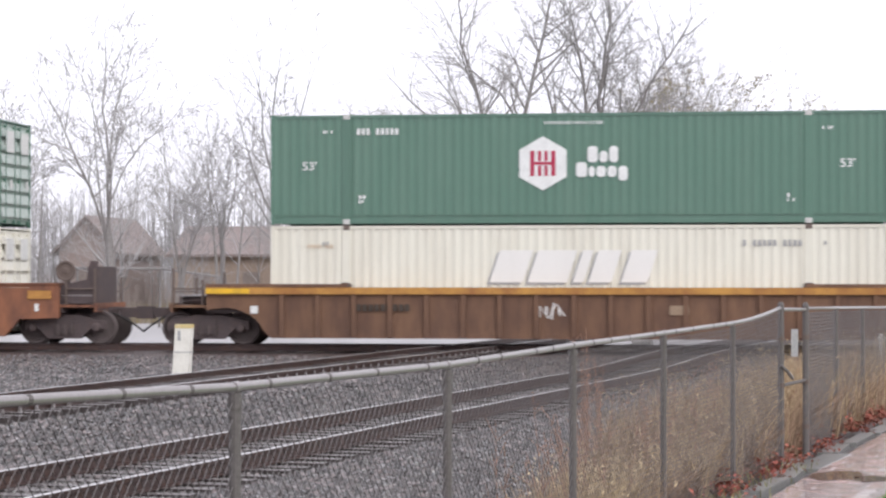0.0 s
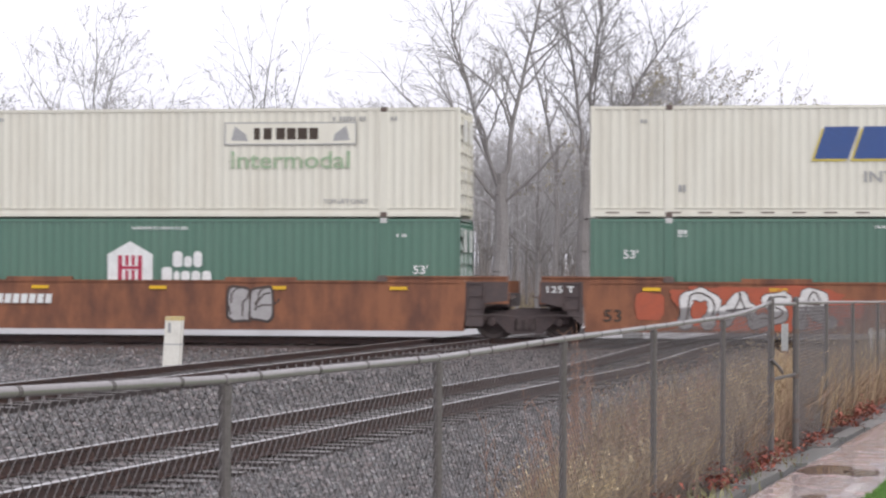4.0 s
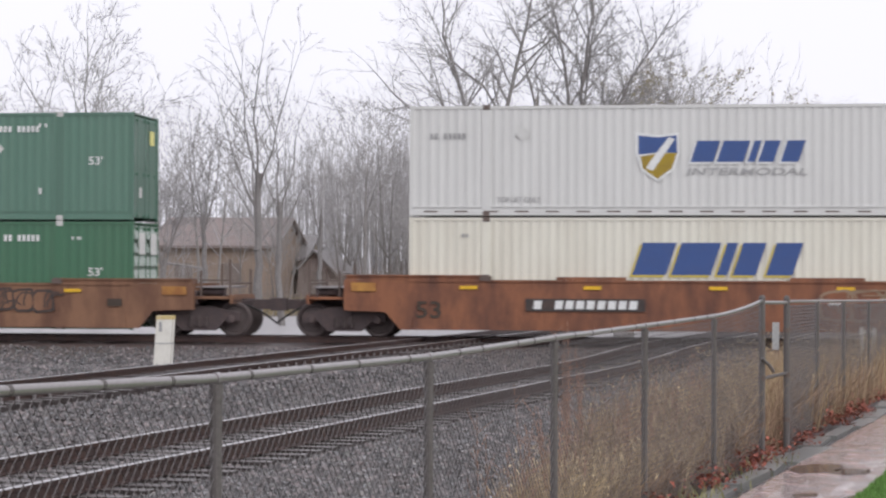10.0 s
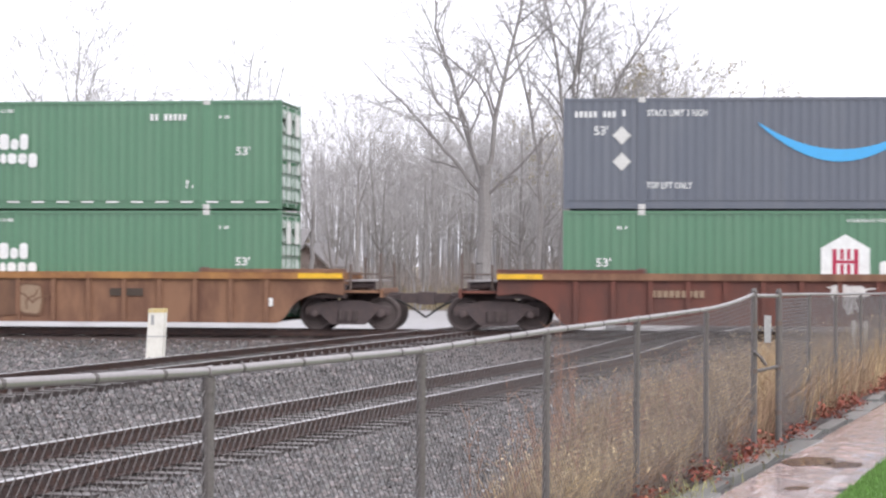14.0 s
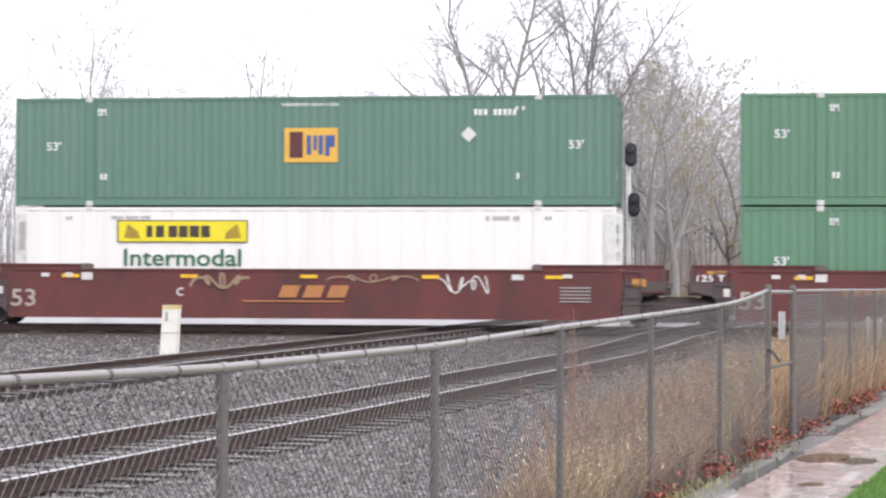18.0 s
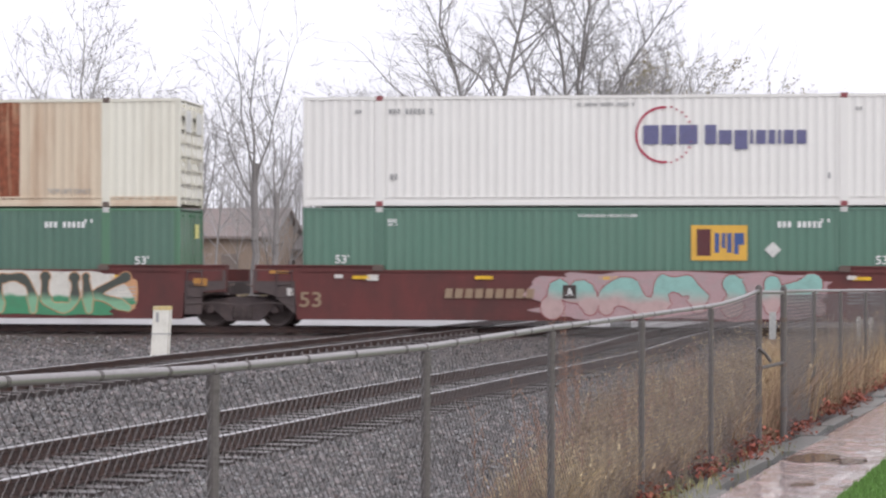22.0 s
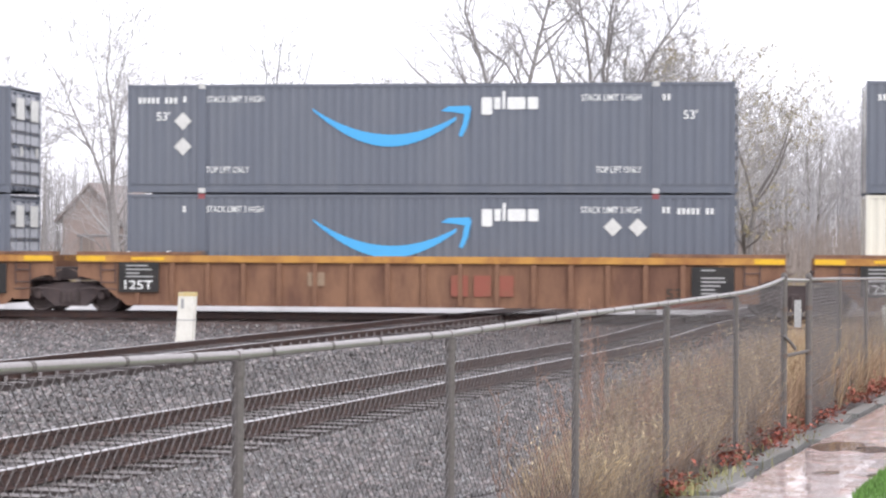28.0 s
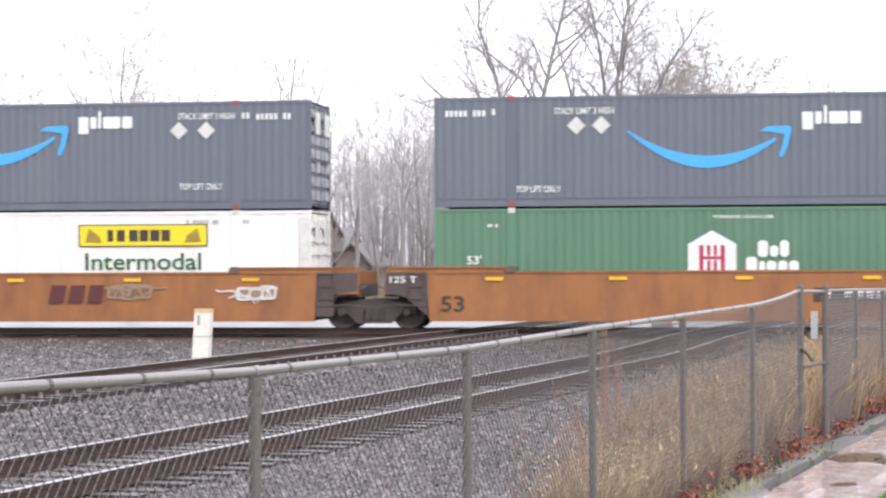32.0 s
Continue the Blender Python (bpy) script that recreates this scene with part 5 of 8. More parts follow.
def well_unit(car, a, ribbed, m, sill_m, left, right, drop=0.0):
    """One well from container end a to a + LONG; left and right are 'end' or 'joint'."""
    b, SILL = a + LONG, SILL_Z - drop
    ends = {"end": 1.70, "joint": 1.30}
    L, R = a - ends[left], b + ends[right]
    outline = [(a + 0.02, BELLY), (b - 0.02, BELLY)]
    for x, e, sg in ((b, right, 1), (a, left, -1)):
        edge = sg * ends[e] + x
        if ribbed:
            run = arc(x + sg * 1.35, BELLY + 0.05, 1.2, 180 if sg > 0 else 0, 100 if sg > 0 else 80, 7, 0.62)[1:] + [(edge, BELLY + 0.72), (edge, SILL)]
        elif e == "end":
            run = [(x + sg * 0.2, BELLY), (x + sg * 0.6, BELLY + 0.46), (edge, BELLY + 0.50), (edge, SILL)]
        else:
            run = [(x + sg * 0.12, BELLY), (x + sg * 0.16, BELLY + 0.72), (edge, BELLY + 0.72), (edge, SILL)]
        outline += run if sg > 0 else run[::-1]
    for s in (-1, 1):
        y0, y1 = sorted((s * 1.50, s * 1.36))
        part("side", Form().prism(outline, y0, y1), m, car)
    part("floor", Form().box(a + 0.1, b - 0.1, -1.36, 1.36, BELLY, BELLY + 0.04), M_GRIME, car)
    if ribbed:
        part("top_sill", Form().box(L, R, NEAR - 0.10, NEAR + 0.14, SILL - 0.17, SILL + 0.01).box(L, R, 1.36, 1.60, SILL - 0.17, SILL), sill_m, car, "yellow-orange box sill")
        part("bottom_sill", Form().box(a + 0.05, b - 0.05, NEAR - 0.03, NEAR + 0.02, BELLY - 0.02, BELLY + 0.1), m, car)
        rib = Form().box(-0.06, 0.06, NEAR - 0.075, NEAR + 0.02, BELLY + 0.02, SILL - 0.17)
        me = rib.mesh("rib", m)
        n = 17
        for i in range(n):
            x = a + 0.35 + i * (LONG - 0.7) / (n - 1)
            part("rib", me, None, car).location = (x, 0, 0)
        for s, e in ((a - 0.0, left), (b, right)):
            sg = -1 if s == a else 1
            x0, x1 = sorted((s - sg * 2.1, s + sg * ends[e]))
            part("end_cap", Form().box(x0, x1, NEAR - 0.11, NEAR + 0.5, SILL + 0.012, SILL + 0.10), m, car)
            x2, x3 = sorted((s + sg * 0.5, s + sg * ends[e]))
            panel(car, "reflector", x2, x3 - 0.02, SILL - 0.15, SILL - 0.02, M_REFLEX, "yellow painted sill end", 0.105)
    else:
        part("lower_band", Form().box(a + 0.15, b - 0.15, NEAR - 0.025, NEAR + 0.01, BELLY + 0.005, BELLY + 0.40), m, car)
        part("top_lip", Form().box(a, b, NEAR - 0.03, NEAR + 0.14, SILL - 0.05, SILL + 0.004), m, car)
        for s, e in ((a, left), (b, right)):
            sg = -1 if s == a else 1
            x0, x1 = sorted((s - sg * 1.95, s + sg * (ends[e] - 0.05)))
            part("end_cap", Form().box(x0, x1, NEAR + 0.01, NEAR + 0.6, SILL + 0.006, SILL + 0.13).box(x0, x1, NEAR - 0.03, NEAR + 0.6, SILL + 0.09, SILL + 0.13), m, car)
        for i in range(5):
            x = a + 1.6 + i * (LONG - 3.2) / 4
            panel(car, "reflector", x - 0.23, x + 0.23, SILL - 0.24, SILL - 0.15, M_REFLEX, "yellow reflector")
    if not ribbed and m is M_ORANGE:
        for x0, x1 in ((a + 3.9, a + 5.7), (a + 9.9, a + 11.8)):
            part("sill_pad", Form().box(x0, x1, NEAR - 0.02, NEAR + 0.16, SILL + 0.006, SILL + 0.085), m, car)
    for x in (a + POSTS[0], a + POSTS[1]):
        part("container_guide", Form().prism([(x - 0.14, SILL - 0.02), (x + 0.14, SILL - 0.02), (x + 0.14, SILL + 0.09), (x + 0.08, SILL + 0.14), (x - 0.08, SILL + 0.14), (x - 0.14, SILL + 0.09)], NEAR - 0.06, NEAR + 0.2), M_CASTDARK, car)
    for s, e in ((a, left), (b, right)):
        sg = -1 if s == a else 1
        x0, x1 = sorted((s + sg * 0.05, s + sg * (ends[e] + 0.05)))
        part("bulkhead", Form().box(x0, x1, -1.3, 1.3, 0.86, 1.2), M_GRIME, car)
        if e == "joint":
            dark = m if ribbed else M_JOINT
            if sg > 0:
                pts = [(s + 0.17, 0.35), (s + 0.62, 0.35), (s + 0.66, 0.95), (s + 1.28, 1.02), (s + 1.28, SILL - 0.02), (s + 0.17, SILL - 0.02)]
            else:
                pts = [(s - 1.28, 0.98), (s - 0.75, 0.86), (s - 0.17, 0.36), (s - 0.17, SILL - 0.02), (s - 1.28, SILL - 0.02)]
            part("joint_plate", Form().prism(pts, NEAR - 0.006, NEAR + 0.02), dark, car, "dirty end plate")
            if m is M_BNSF:
                panel(car, "end_band", *sorted((s + sg * 0.17, s + sg * 1.2)), SILL - 0.30, SILL - 0.03, m, "", 0.010)
            part("brake_rod", Form().sweep([(s + sg * 0.3, NEAR + 0.1, 0.80), (s + sg * 0.9, NEAR + 0.05, 0.92), (s + sg * 1.5, NEAR + 0.1, 1.15)], 0.025, 6), M_CASTDARK, car)
            part("air_pipe", Form().sweep([(s + sg * 0.2, NEAR - 0.02, 0.62), (s + sg * 0.9, NEAR - 0.02, 0.66), (s + sg * 1.6, NEAR + 0.1, 0.60)], 0.015, 6), M_WHEEL, car, "worn steel air pipe")
            ladder(car, s + sg * 0.45, 0.75, SILL, M_GRIME)
        else:
            end_fittings(car, s + sg * ends[e], sg, m)
            if not ribbed:
                x0, x1 = sorted((s + sg * 0.85, s + sg * 1.5))
                panel(car, "sill_end", x0, x1, SILL - 0.30, SILL - 0.08, M_SILL, "yellow-orange sill end")
    return a, b


def end_fittings(car, x, sg, m):
    """Deck, coupler, air hose, posts and hand brake outside an end of the car; sg is the way it points."""
    X = lambda d: x + sg * d
    bx = lambda d0, d1: sorted((X(d0), X(d1)))
    part("end_deck", Form().box(*bx(-0.05, 1.05), -1.35, 1.35, 1.0, 1.07).box(*bx(0.95, 1.02), -1.4, 1.4, 0.88, 1.12), m, car)
    part("draft_gear", Form().box(*bx(-0.3, 1.35), -0.25, 0.25, 0.72, 1.0), M_GRIME, car)
    part("coupler", Form().box(*bx(1.3, 1.95), -0.13, 0.13, 0.72, 0.98).box(*bx(1.8, 2.1), -0.2, 0.12, 0.68, 1.02), M_GRIME, car)
    pts = [(X(1.0), -0.35, 0.86)]
    for i in range(1, 9):
        u = i / 8
        pts.append((X(1.0 + 1.03 * u), -0.35, 0.86 - 0.52 * u ** 1.6))
    part("air_hose", Form().sweep(pts, 0.028, 7), M_HOSE, car)
    for d, y, h in ((0.15, -1.3, 1.75), (0.95, -1.32, 2.05), (0.15, 1.2, 1.95), (0.95, 1.25, 1.8)):
        part("grab_post", Form().box(*bx(d - 0.028, d + 0.028), y - 0.03, y + 0.03, 1.0, h), M_CASTDARK, car)
    part("hand_rail", Form().sweep([(X(0.15), -1.3, 1.5), (X(0.5), -1.34, 1.5), (X(0.95), -1.32, 1.5)], 0.022, 6), M_CASTDARK, car)
    part("cross_rail", Form().tube((X(0.95), -1.3, 1.42), (X(0.95), 1.25, 1.42), 0.022, n=6), M_CASTDARK, car)
    part("running_board", Form().box(*bx(0.0, 0.85), -1.25, 1.2, 1.30, 1.34), M_GALV, car, "pale steel running board")
    for d in (0.1, 0.75):
        part("board_bracket", Form().box(*bx(d, d + 0.06), -1.2, -1.14, 1.07, 1.30), M_GRIME, car)
    part("air_reservoir", Form().tube((X(0.05), -1.0, 1.2), (X(0.75), -1.0, 1.2), 0.10, n=12), M_GRIME, car)
    part("cut_lever", Form().sweep([(X(1.05), -1.3, 0.95), (X(1.25), -1.0, 0.95), (X(1.35), -0.2, 0.98)], 0.018, 6), M_GRIME, car)
    box = Form().box(*bx(0.05, 0.55), -0.85, -0.2, 1.07, 1.29)
    part("brake_cylinder", box, M_GRIME, car)


def hand_brake(car, x, sg):
    """Brake wheel on a plate stand at the end of the car."""
    stand = [(x + sg * 0.4, 1.1), (x + sg * 1.5, 1.1), (x + sg * 1.5, 2.25), (x + sg * 1.3, 2.25), (x + sg * 1.2, 1.75), (x + sg * 0.5, 1.6)][::sg]
    part("brake_bracket", Form().prism(stand, -1.25, -1.15), M_GRIME, car)
    part("brake_plate", Form().box(*sorted((x + sg * 1.2, x + sg * 1.5)), -1.15, 0.6, 1.1, 2.1), M_GRIME, car)
    hx, hz = x + sg * 0.62, 1.98
    post = [(hx - 0.08, 1.5), (hx + 0.08, 1.5), (hx + 0.08, hz), (hx - 0.08, hz)]
    part("brake_post", Form().prism(post, -1.2, -1.08), M_GRIME, car)
    part("brake_wheel", Form().lathe((hx, -1.26, hz), [(-0.03, 0.06), (-0.005, 0.10), (0.0, 0.20), (-0.035, 0.22), (-0.035, 0.27), (0.02, 0.28), (0.03, 0.18), (0.05, 0.08)], 20), M_CASTDARK, car, "dark iron hand-brake wheel")


def car(first, last, ribbed, m, sill_m, label, drop=0.0):
    """A well car that carries stacks first..last (numbered from the head); its own x starts at the last stack."""
    base = STACKS[last]
    c = thing("well_car", label, "railway car", "well cars of the train")
    for i in range(last, first - 1, -1):
        a = STACKS[i] - base
        well_unit(c, a, ribbed, m, sill_m, "end" if i == last else "joint", "end" if i == first else "joint", drop)
        if i < last:
            truck(c, (a + STACKS[i + 1] - base + LONG) / 2)
    truck(c, -1.75)
    truck(c, STACKS[first] - base + LONG + 1.75)
    MOVING.append((c, base, 0.0))
    return c, (lambda i, d: STACKS[i] - base + d)


def tons(c, x, z=1.32, h=0.17, w=0.72):
    write("load_mark", "125 T", x, NEAR - 0.045, z, h, w, M_MARK, c)


def num53(c, x, z, h, m):
    write("length_mark", "53", x, NEAR - 0.045, z, h, h * 1.45, m, c)


def boxes(c, spots, m, name="marking"):
    for k, (x, z, w, h) in enumerate(spots):
        if name == "sprayed_patch":
            part(name, Form().prism(blob(random.Random(k + int(9 * w)), x - w / 2, x + w / 2, z - h / 2, z + h / 2, 18), NEAR - 0.039, NEAR - 0.02), m, c)
            continue
        panel(c, name, x - w / 2, x + w / 2, z - h / 2, z + h / 2, m)


def build_cars():
    # amber ribbed car at the head
    c, X = car(0, 0, True, M_UMBER, M_SILL, "grimy umber ribbed well car with a yellow top sill")
    bar_word(c, X(0, 2.35), X(0, 3.8), 0.92, 1.1, 9, M_MARKDARK, 0)
    scribble(c, X(0, 7.2), X(0, 7.8), 0.7, 1.15, M_SPRAYW, 3)
    boxes(c, [(X(0, 10.8), 0.95, 0.5, 0.25)], M_SPRAYTAN)
    boxes(c, [(X(0, -0.4), 0.95, 0.2, 0.2)], M_MARK)
    # three smooth orange wells
    c, X = car(1, 3, False, M_ORANGE, M_SILL, "three-unit rusty orange well car with sprayed letters")
    bar_word(c, X(1, 9.8), X(1, 12.7), 0.88, 1.1, 11, M_MARK)
    scribble(c, X(1, 8.6), X(1, 9.5), 0.55, 1.3, M_SPRAYTAN, 2, 0.03)
    hand_brake(c, X(1, LONG + 1.2), 1)
    num53(c, X(1, 0.6), 0.65, 0.32, M_MARKDARK)
    tons(c, X(1, -0.75))
    boxes(c, [(X(1, 14.1), 0.9, 0.12, 0.12), (X(1, 14.9), 0.58, 0.3, 0.06), (X(1, 2.0), 0.9, 0.14, 0.14), (X(1, LONG + 1.1), 1.0, 0.1, 0.2)], M_MARK)
    piece(c, "NASR", X(2, 2.3), X(2, 6.2), 0.30, 1.44, M_FADEWHITE, M_SPRAYK, 11, 0.20, M_SPRAYRED, M_SPRAYK, 0.13)
    boxes(c, [(X(2, 1.55), 0.9, 0.75, 0.75), (X(2, 6.7), 0.85, 0.6, 0.5)], M_SPRAYRED, "sprayed_patch")
    bar_word(c, X(2, 8.5), X(2, 10.2), 0.70, 1.18, 3, M_FADERED, 0.0)
    scribble(c, X(2, 10.5), X(2, 12.2), 0.8, 1.15, M_SPRAYK, 5)
    num53(c, X(2, 0.6), 0.65, 0.32, M_MARKDARK)
    tons(c, X(2, -0.75))
    graffiti(c, X(3, 10.0), X(3, 11.2), 0.35, 1.45, 2, [M_SILVER], M_SPRAYK, 12)
    bar_word(c, X(3, 3.4), X(3, 5.2), 0.9, 1.15, 8, M_MARK)
    num53(c, X(3, 0.4), 0.65, 0.4, M_MARKDARK)
    # three smooth orange wells with beige spray work
    c, X = car(4, 6, False, M_ORANGE, M_SILL, "three-unit rusty orange well car with beige graffiti")
    panel(c, "name_board", X(4, 9.9), X(4, 12.85), 0.72, 1.05, M_SPRAYK, "black lettering board")
    bar_word(c, X(4, 10.1), X(4, 12.7), 0.78, 1.0, 10, M_MARK)
    graffiti(c, X(4, 2.8), X(4, 3.8), 0.42, 1.40, 2, [M_ORANGE], M_SPRAYTAN, 13)
    graffiti(c, X(4, 3.9), X(4, 6.3), 0.42, 1.40, 4, [M_ORANGE], M_SPRAYTAN, 14)
    graffiti(c, X(4, 6.9), X(4, 8.8), 0.42, 1.40, 3, [M_ORANGE], M_SPRAYTAN, 15)
    graffiti(c, X(4, 13.5), X(4, 16.0), 0.42, 1.40, 4, [M_ORANGE], M_SPRAYTAN, 16)
    hand_brake(c, X(4, LONG + 1.2), 1)
    panel(c, "notice_frame", X(4, LONG + 0.85), X(4, LONG + 1.35), 0.84, 1.16, M_MARK, "white-framed notice")
    panel(c, "notice_board", X(4, LONG + 0.89), X(4, LONG + 1.31), 0.88, 1.12, M_OXIDE, "", 0.042)
    tons(c, X(4, -0.75))
    num53(c, X(4, 0.5), 0.7, 0.38, M_MARKDARK)
    panel(c, "name_board", X(5, 6.65), X(5, 9.1), 0.70, 1.25, M_SPRAYK, "black lettering board")
    bar_word(c, X(5, 6.85), X(5, 8.95), 0.80, 1.15, 3, M_MARK, 0.4)
    for q in (5.55, 9.4):
        two_prong(c, X(5, q + 0.45), 0.42, 1.40, M_SPRAYTAN, M_SPRAYK)
    boxes(c, [(X(5, 12.65), 0.95, 2.8, 0.95), (X(5, 12.0), 0.75, 1.4, 0.6), (X(5, 13.4), 1.05, 1.3, 0.6)], M_SILVER, "sprayed_patch")
    scribble(c, X(5, 1.6), X(5, 4.6), 0.45, 1.15, M_SPRAYTAN, 7, 0.03)
    num53(c, X(5, 0.45), 0.65, 0.36, M_MARKDARK)
    tons(c, X(5, -0.75))
    panel(c, "name_board", X(6, 3.1), X(6, 6.2), 0.72, 1.05, M_SPRAYK, "black lettering board")
    bar_word(c, X(6, 3.3), X(6, 6.05), 0.78, 1.0, 10, M_MARK)
    graffiti(c, X(6, 10.7), X(6, 13.0), 0.45, 1.40, 3, [M_ORANGE], M_SPRAYTAN, 17)
    for k in range(5):
        panel(c, "sprayed_stroke", X(6, 11.5 + 0.22 * (k % 3)), X(6, 12.5 + 0.18 * k), 1.28 - 0.13 * k, 1.31 - 0.13 * k, M_SPRAYTAN, "", 0.062)
    for d, z in ((11.0, 0.93), (12.45, 0.90), (13.8, 0.88)):
        panel(c, "marking", X(6, d - 0.12), X(6, d + 0.25), z - 0.03, z + 0.04, M_MARK, "", 0.066)
    two_prong(c, X(6, 14.42), 0.42, 1.44, M_SPRAYTAN, M_SPRAYK)
    num53(c, X(6, 0.55), 0.75, 0.45, M_MARKDARK)
    # single smooth amber well with blue and yellow spray work
    c, X = car(7, 7, False, M_TAN, M_SILL, "single amber well car with blue and yellow graffiti", 0.12)
    panel(c, "name_board", X(7, 2.65), X(7, 4.95), 0.95, 1.22, M_SPRAYK, "black lettering board")
    bar_word(c, X(7, 2.8), X(7, 4.85), 1.0, 1.18, 10, M_MARKGREY)
    boxes(c, [(X(7, 5.65), 0.95, 0.7, 0.9), (X(7, 8.2), 0.72, 0.7, 0.75), (X(7, 7.9), 1.32, 0.8, 0.22)], M_SPRAYBLUE, "sprayed_patch")
    piece(c, "SCBE", X(7, 5.75), X(7, 8.05), 0.33, 1.40, M_SPRAYOLIVE, M_SPRAYK, 19, 0.22, None, M_SPRAYK, 0.05)
    boxes(c, [(X(7, 10.3), 1.28, 1.3, 0.18), (X(7, 10.0), 1.1, 0.25, 0.4)], M_SPRAYW, "sprayed_patch")
    graffiti(c, X(7, 10.8), X(7, 14.0), 0.6, 1.30, 6, [M_TAN], M_SPRAYK, 21)
    boxes(c, [(X(7, 15.7), 0.9, 0.4, 0.2)], M_MARKDARK)
    # single ribbed oxide brown well
    c, X = car(8, 8, True, M_OXIDE, M_TAN, "oxide brown ribbed well car with a white scrawl")
    bar_word(c, X(8, 2.3), X(8, 3.7), 0.92, 1.1, 9, M_SPRAYTAN, 0)
    graffiti(c, X(8, 6.95), X(8, 7.7), 0.85, 1.25, 2, [M_SPRAYW], M_SPRAYW, 22)
    scribble(c, X(8, 7.2), X(8, 7.6), 0.5, 0.95, M_SPRAYW, 4, 0.03)
    panel(c, "patch", X(8, 11.1), X(8, 12.9), 0.78, 1.08, M_SILL, "fresh orange paint patch")
    # single ribbed amber well
    c, X = car(9, 9, True, M_TAN, M_SILLRUST, "amber ribbed well car with beige graffiti")
    graffiti(c, X(9, 5.9), X(9, 9.7), 0.3, 1.33, 6, [M_SPRAYTAN, M_UMBER, M_SPRAYTAN], M_UMBER, 23)
    boxes(c, [(X(9, 15.85), 0.75, 0.22, 0.22)], M_MARK)
    boxes(c, [(X(9, 3.0), 1.05, 0.8, 0.15), (X(9, 12.0), 1.0, 0.9, 0.2)], M_MARKDARK)
    # three maroon wells
    c, X = car(10, 12, False, M_BNSF, M_SILL, "three-unit maroon well car with orange lettering shapes")
    for i in (10, 11, 12):
        num53(c, X(i, 0.3), 0.75, 0.46, M_PUTTY)
        boxes(c, [(X(i, 0.9), 1.36, 0.22, 0.1), (X(i, 1.55), 1.36, 0.2, 0.12), (X(i, 2.05), 1.33, 0.3, 0.2), (X(i, 13.6), 1.33, 0.3, 0.14), (X(i, 14.9), 1.36, 0.24, 0.1), (X(i, -0.35), 0.95, 0.16, 0.2)], M_SPRAYW)
        boxes(c, [(X(i, 15.1), 0.7 + 0.09 * j, 0.8, 0.03) for j in range(5)], M_MARKGREY)
        boxes(c, [(X(i, LONG + 0.6), 1.2, 0.36, 0.2), (X(i, -0.6), 1.47, 0.5, 0.08)], M_SILL, "sill_patch")
    tons(c, X(10, -0.75))
    tons(c, X(11, -0.75))
    bar_word(c, X(10, 2.6), X(10, 4.9), 0.86, 1.06, 9, M_PEACH)
    piece(c, "MERRY", X(10, 5.1), X(10, 7.5), 0.62, 1.42, M_SPRAYSTEEL, M_SPRAYW, 24, 0.17, None, M_SPRAYK, 0.05)
    piece(c, "XMAS", X(10, 7.75), X(10, 9.8), 0.60, 1.40, M_SPRAYSTEEL, M_SPRAYW, 29, 0.17, None, M_SPRAYK, 0.05)
    bar_word(c, X(10, 9.9), X(10, 12.3), 0.78, 1.12, 4, M_PEACH, 0.4)
    panel(c, "underline", X(10, 9.4), X(10, 12.2), 0.68, 0.72, M_PEACH)
    bar_word(c, X(11, 6.6), X(11, 9.2), 0.78, 1.10, 4, M_PEACH, 0.4)
    panel(c, "underline", X(11, 6.3), X(11, 9.0), 0.66, 0.70, M_PEACH)
    scribble(c, X(11, 4.9), X(11, 6.4), 1.0, 1.42, M_SPRAYTAN, 9, 0.035)
    scribble(c, X(11, 8.7), X(11, 10.8), 1.18, 1.4, M_SPRAYTAN, 10, 0.02)
    scribble(c, X(11, 11.6), X(11, 12.8), 0.9, 1.4, M_SPRAYW, 12, 0.02)
    write("letter_mark", "C", X(11, 4.6), NEAR - 0.045, 0.92, 0.22, 0.18, M_MARK, c)
    write("letter_mark", "B", X(10, 8.9), NEAR - 0.045, 0.88, 0.2, 0.16, M_MARK, c)
    bar_word(c, X(12, 3.8), X(12, 6.3), 0.78, 1.10, 4, M_PEACH, 0.4)
    panel(c, "underline", X(12, 3.6), X(12, 6.2), 0.66, 0.70, M_PEACH)
    piece(c, "BR", X(12, 6.1), X(12, 9.5), 0.26, 1.52, M_FADEWHITE, M_SPRAYK, 25, 0.24, None, M_SPRAYK, 0.07)
    graffiti(c, X(12, 9.2), X(12, 10.1), 1.12, 1.45, 3, [M_SPRAYW], M_SPRAYW, 26)
    bar_word(c, X(12, 10.1), X(12, 12.4), 0.78, 0.98, 9, M_PEACH)
    # three maroon wells, heavily sprayed
    c, X = car(13, 15, False, M_BNSF, M_SILL, "three-unit maroon well car covered in large graffiti")
    for i in (13, 14, 15):
        num53(c, X(i, 0.25), 0.75, 0.40, M_SPRAYTAN)
        boxes(c, [(X(i, 1.0), 1.36, 0.22, 0.1), (X(i, 1.9), 1.33, 0.3, 0.16), (X(i, 14.3), 1.36, 0.24, 0.1), (X(i, -0.3), 0.95, 0.16, 0.2)], M_SPRAYW)
        boxes(c, [(X(i, 14.6), 0.7 + 0.09 * j, 0.8, 0.03) for j in range(5)], M_MARKGREY)
        boxes(c, [(X(i, LONG + 0.6), 1.2, 0.36, 0.2), (X(i, -0.6), 1.47, 0.5, 0.08)], M_SILL, "sill_patch")
    bar_word(c, X(13, 3.8), X(13, 6.2), 0.80, 1.05, 9, M_SPRAYTAN)
    piece(c, "MANIK", X(13, 6.3), X(13, 13.4), 0.26, 1.50, M_FADEPINK, M_CASTRED, 27, 0.31, M_SPRAYROSE, None, 0.10)
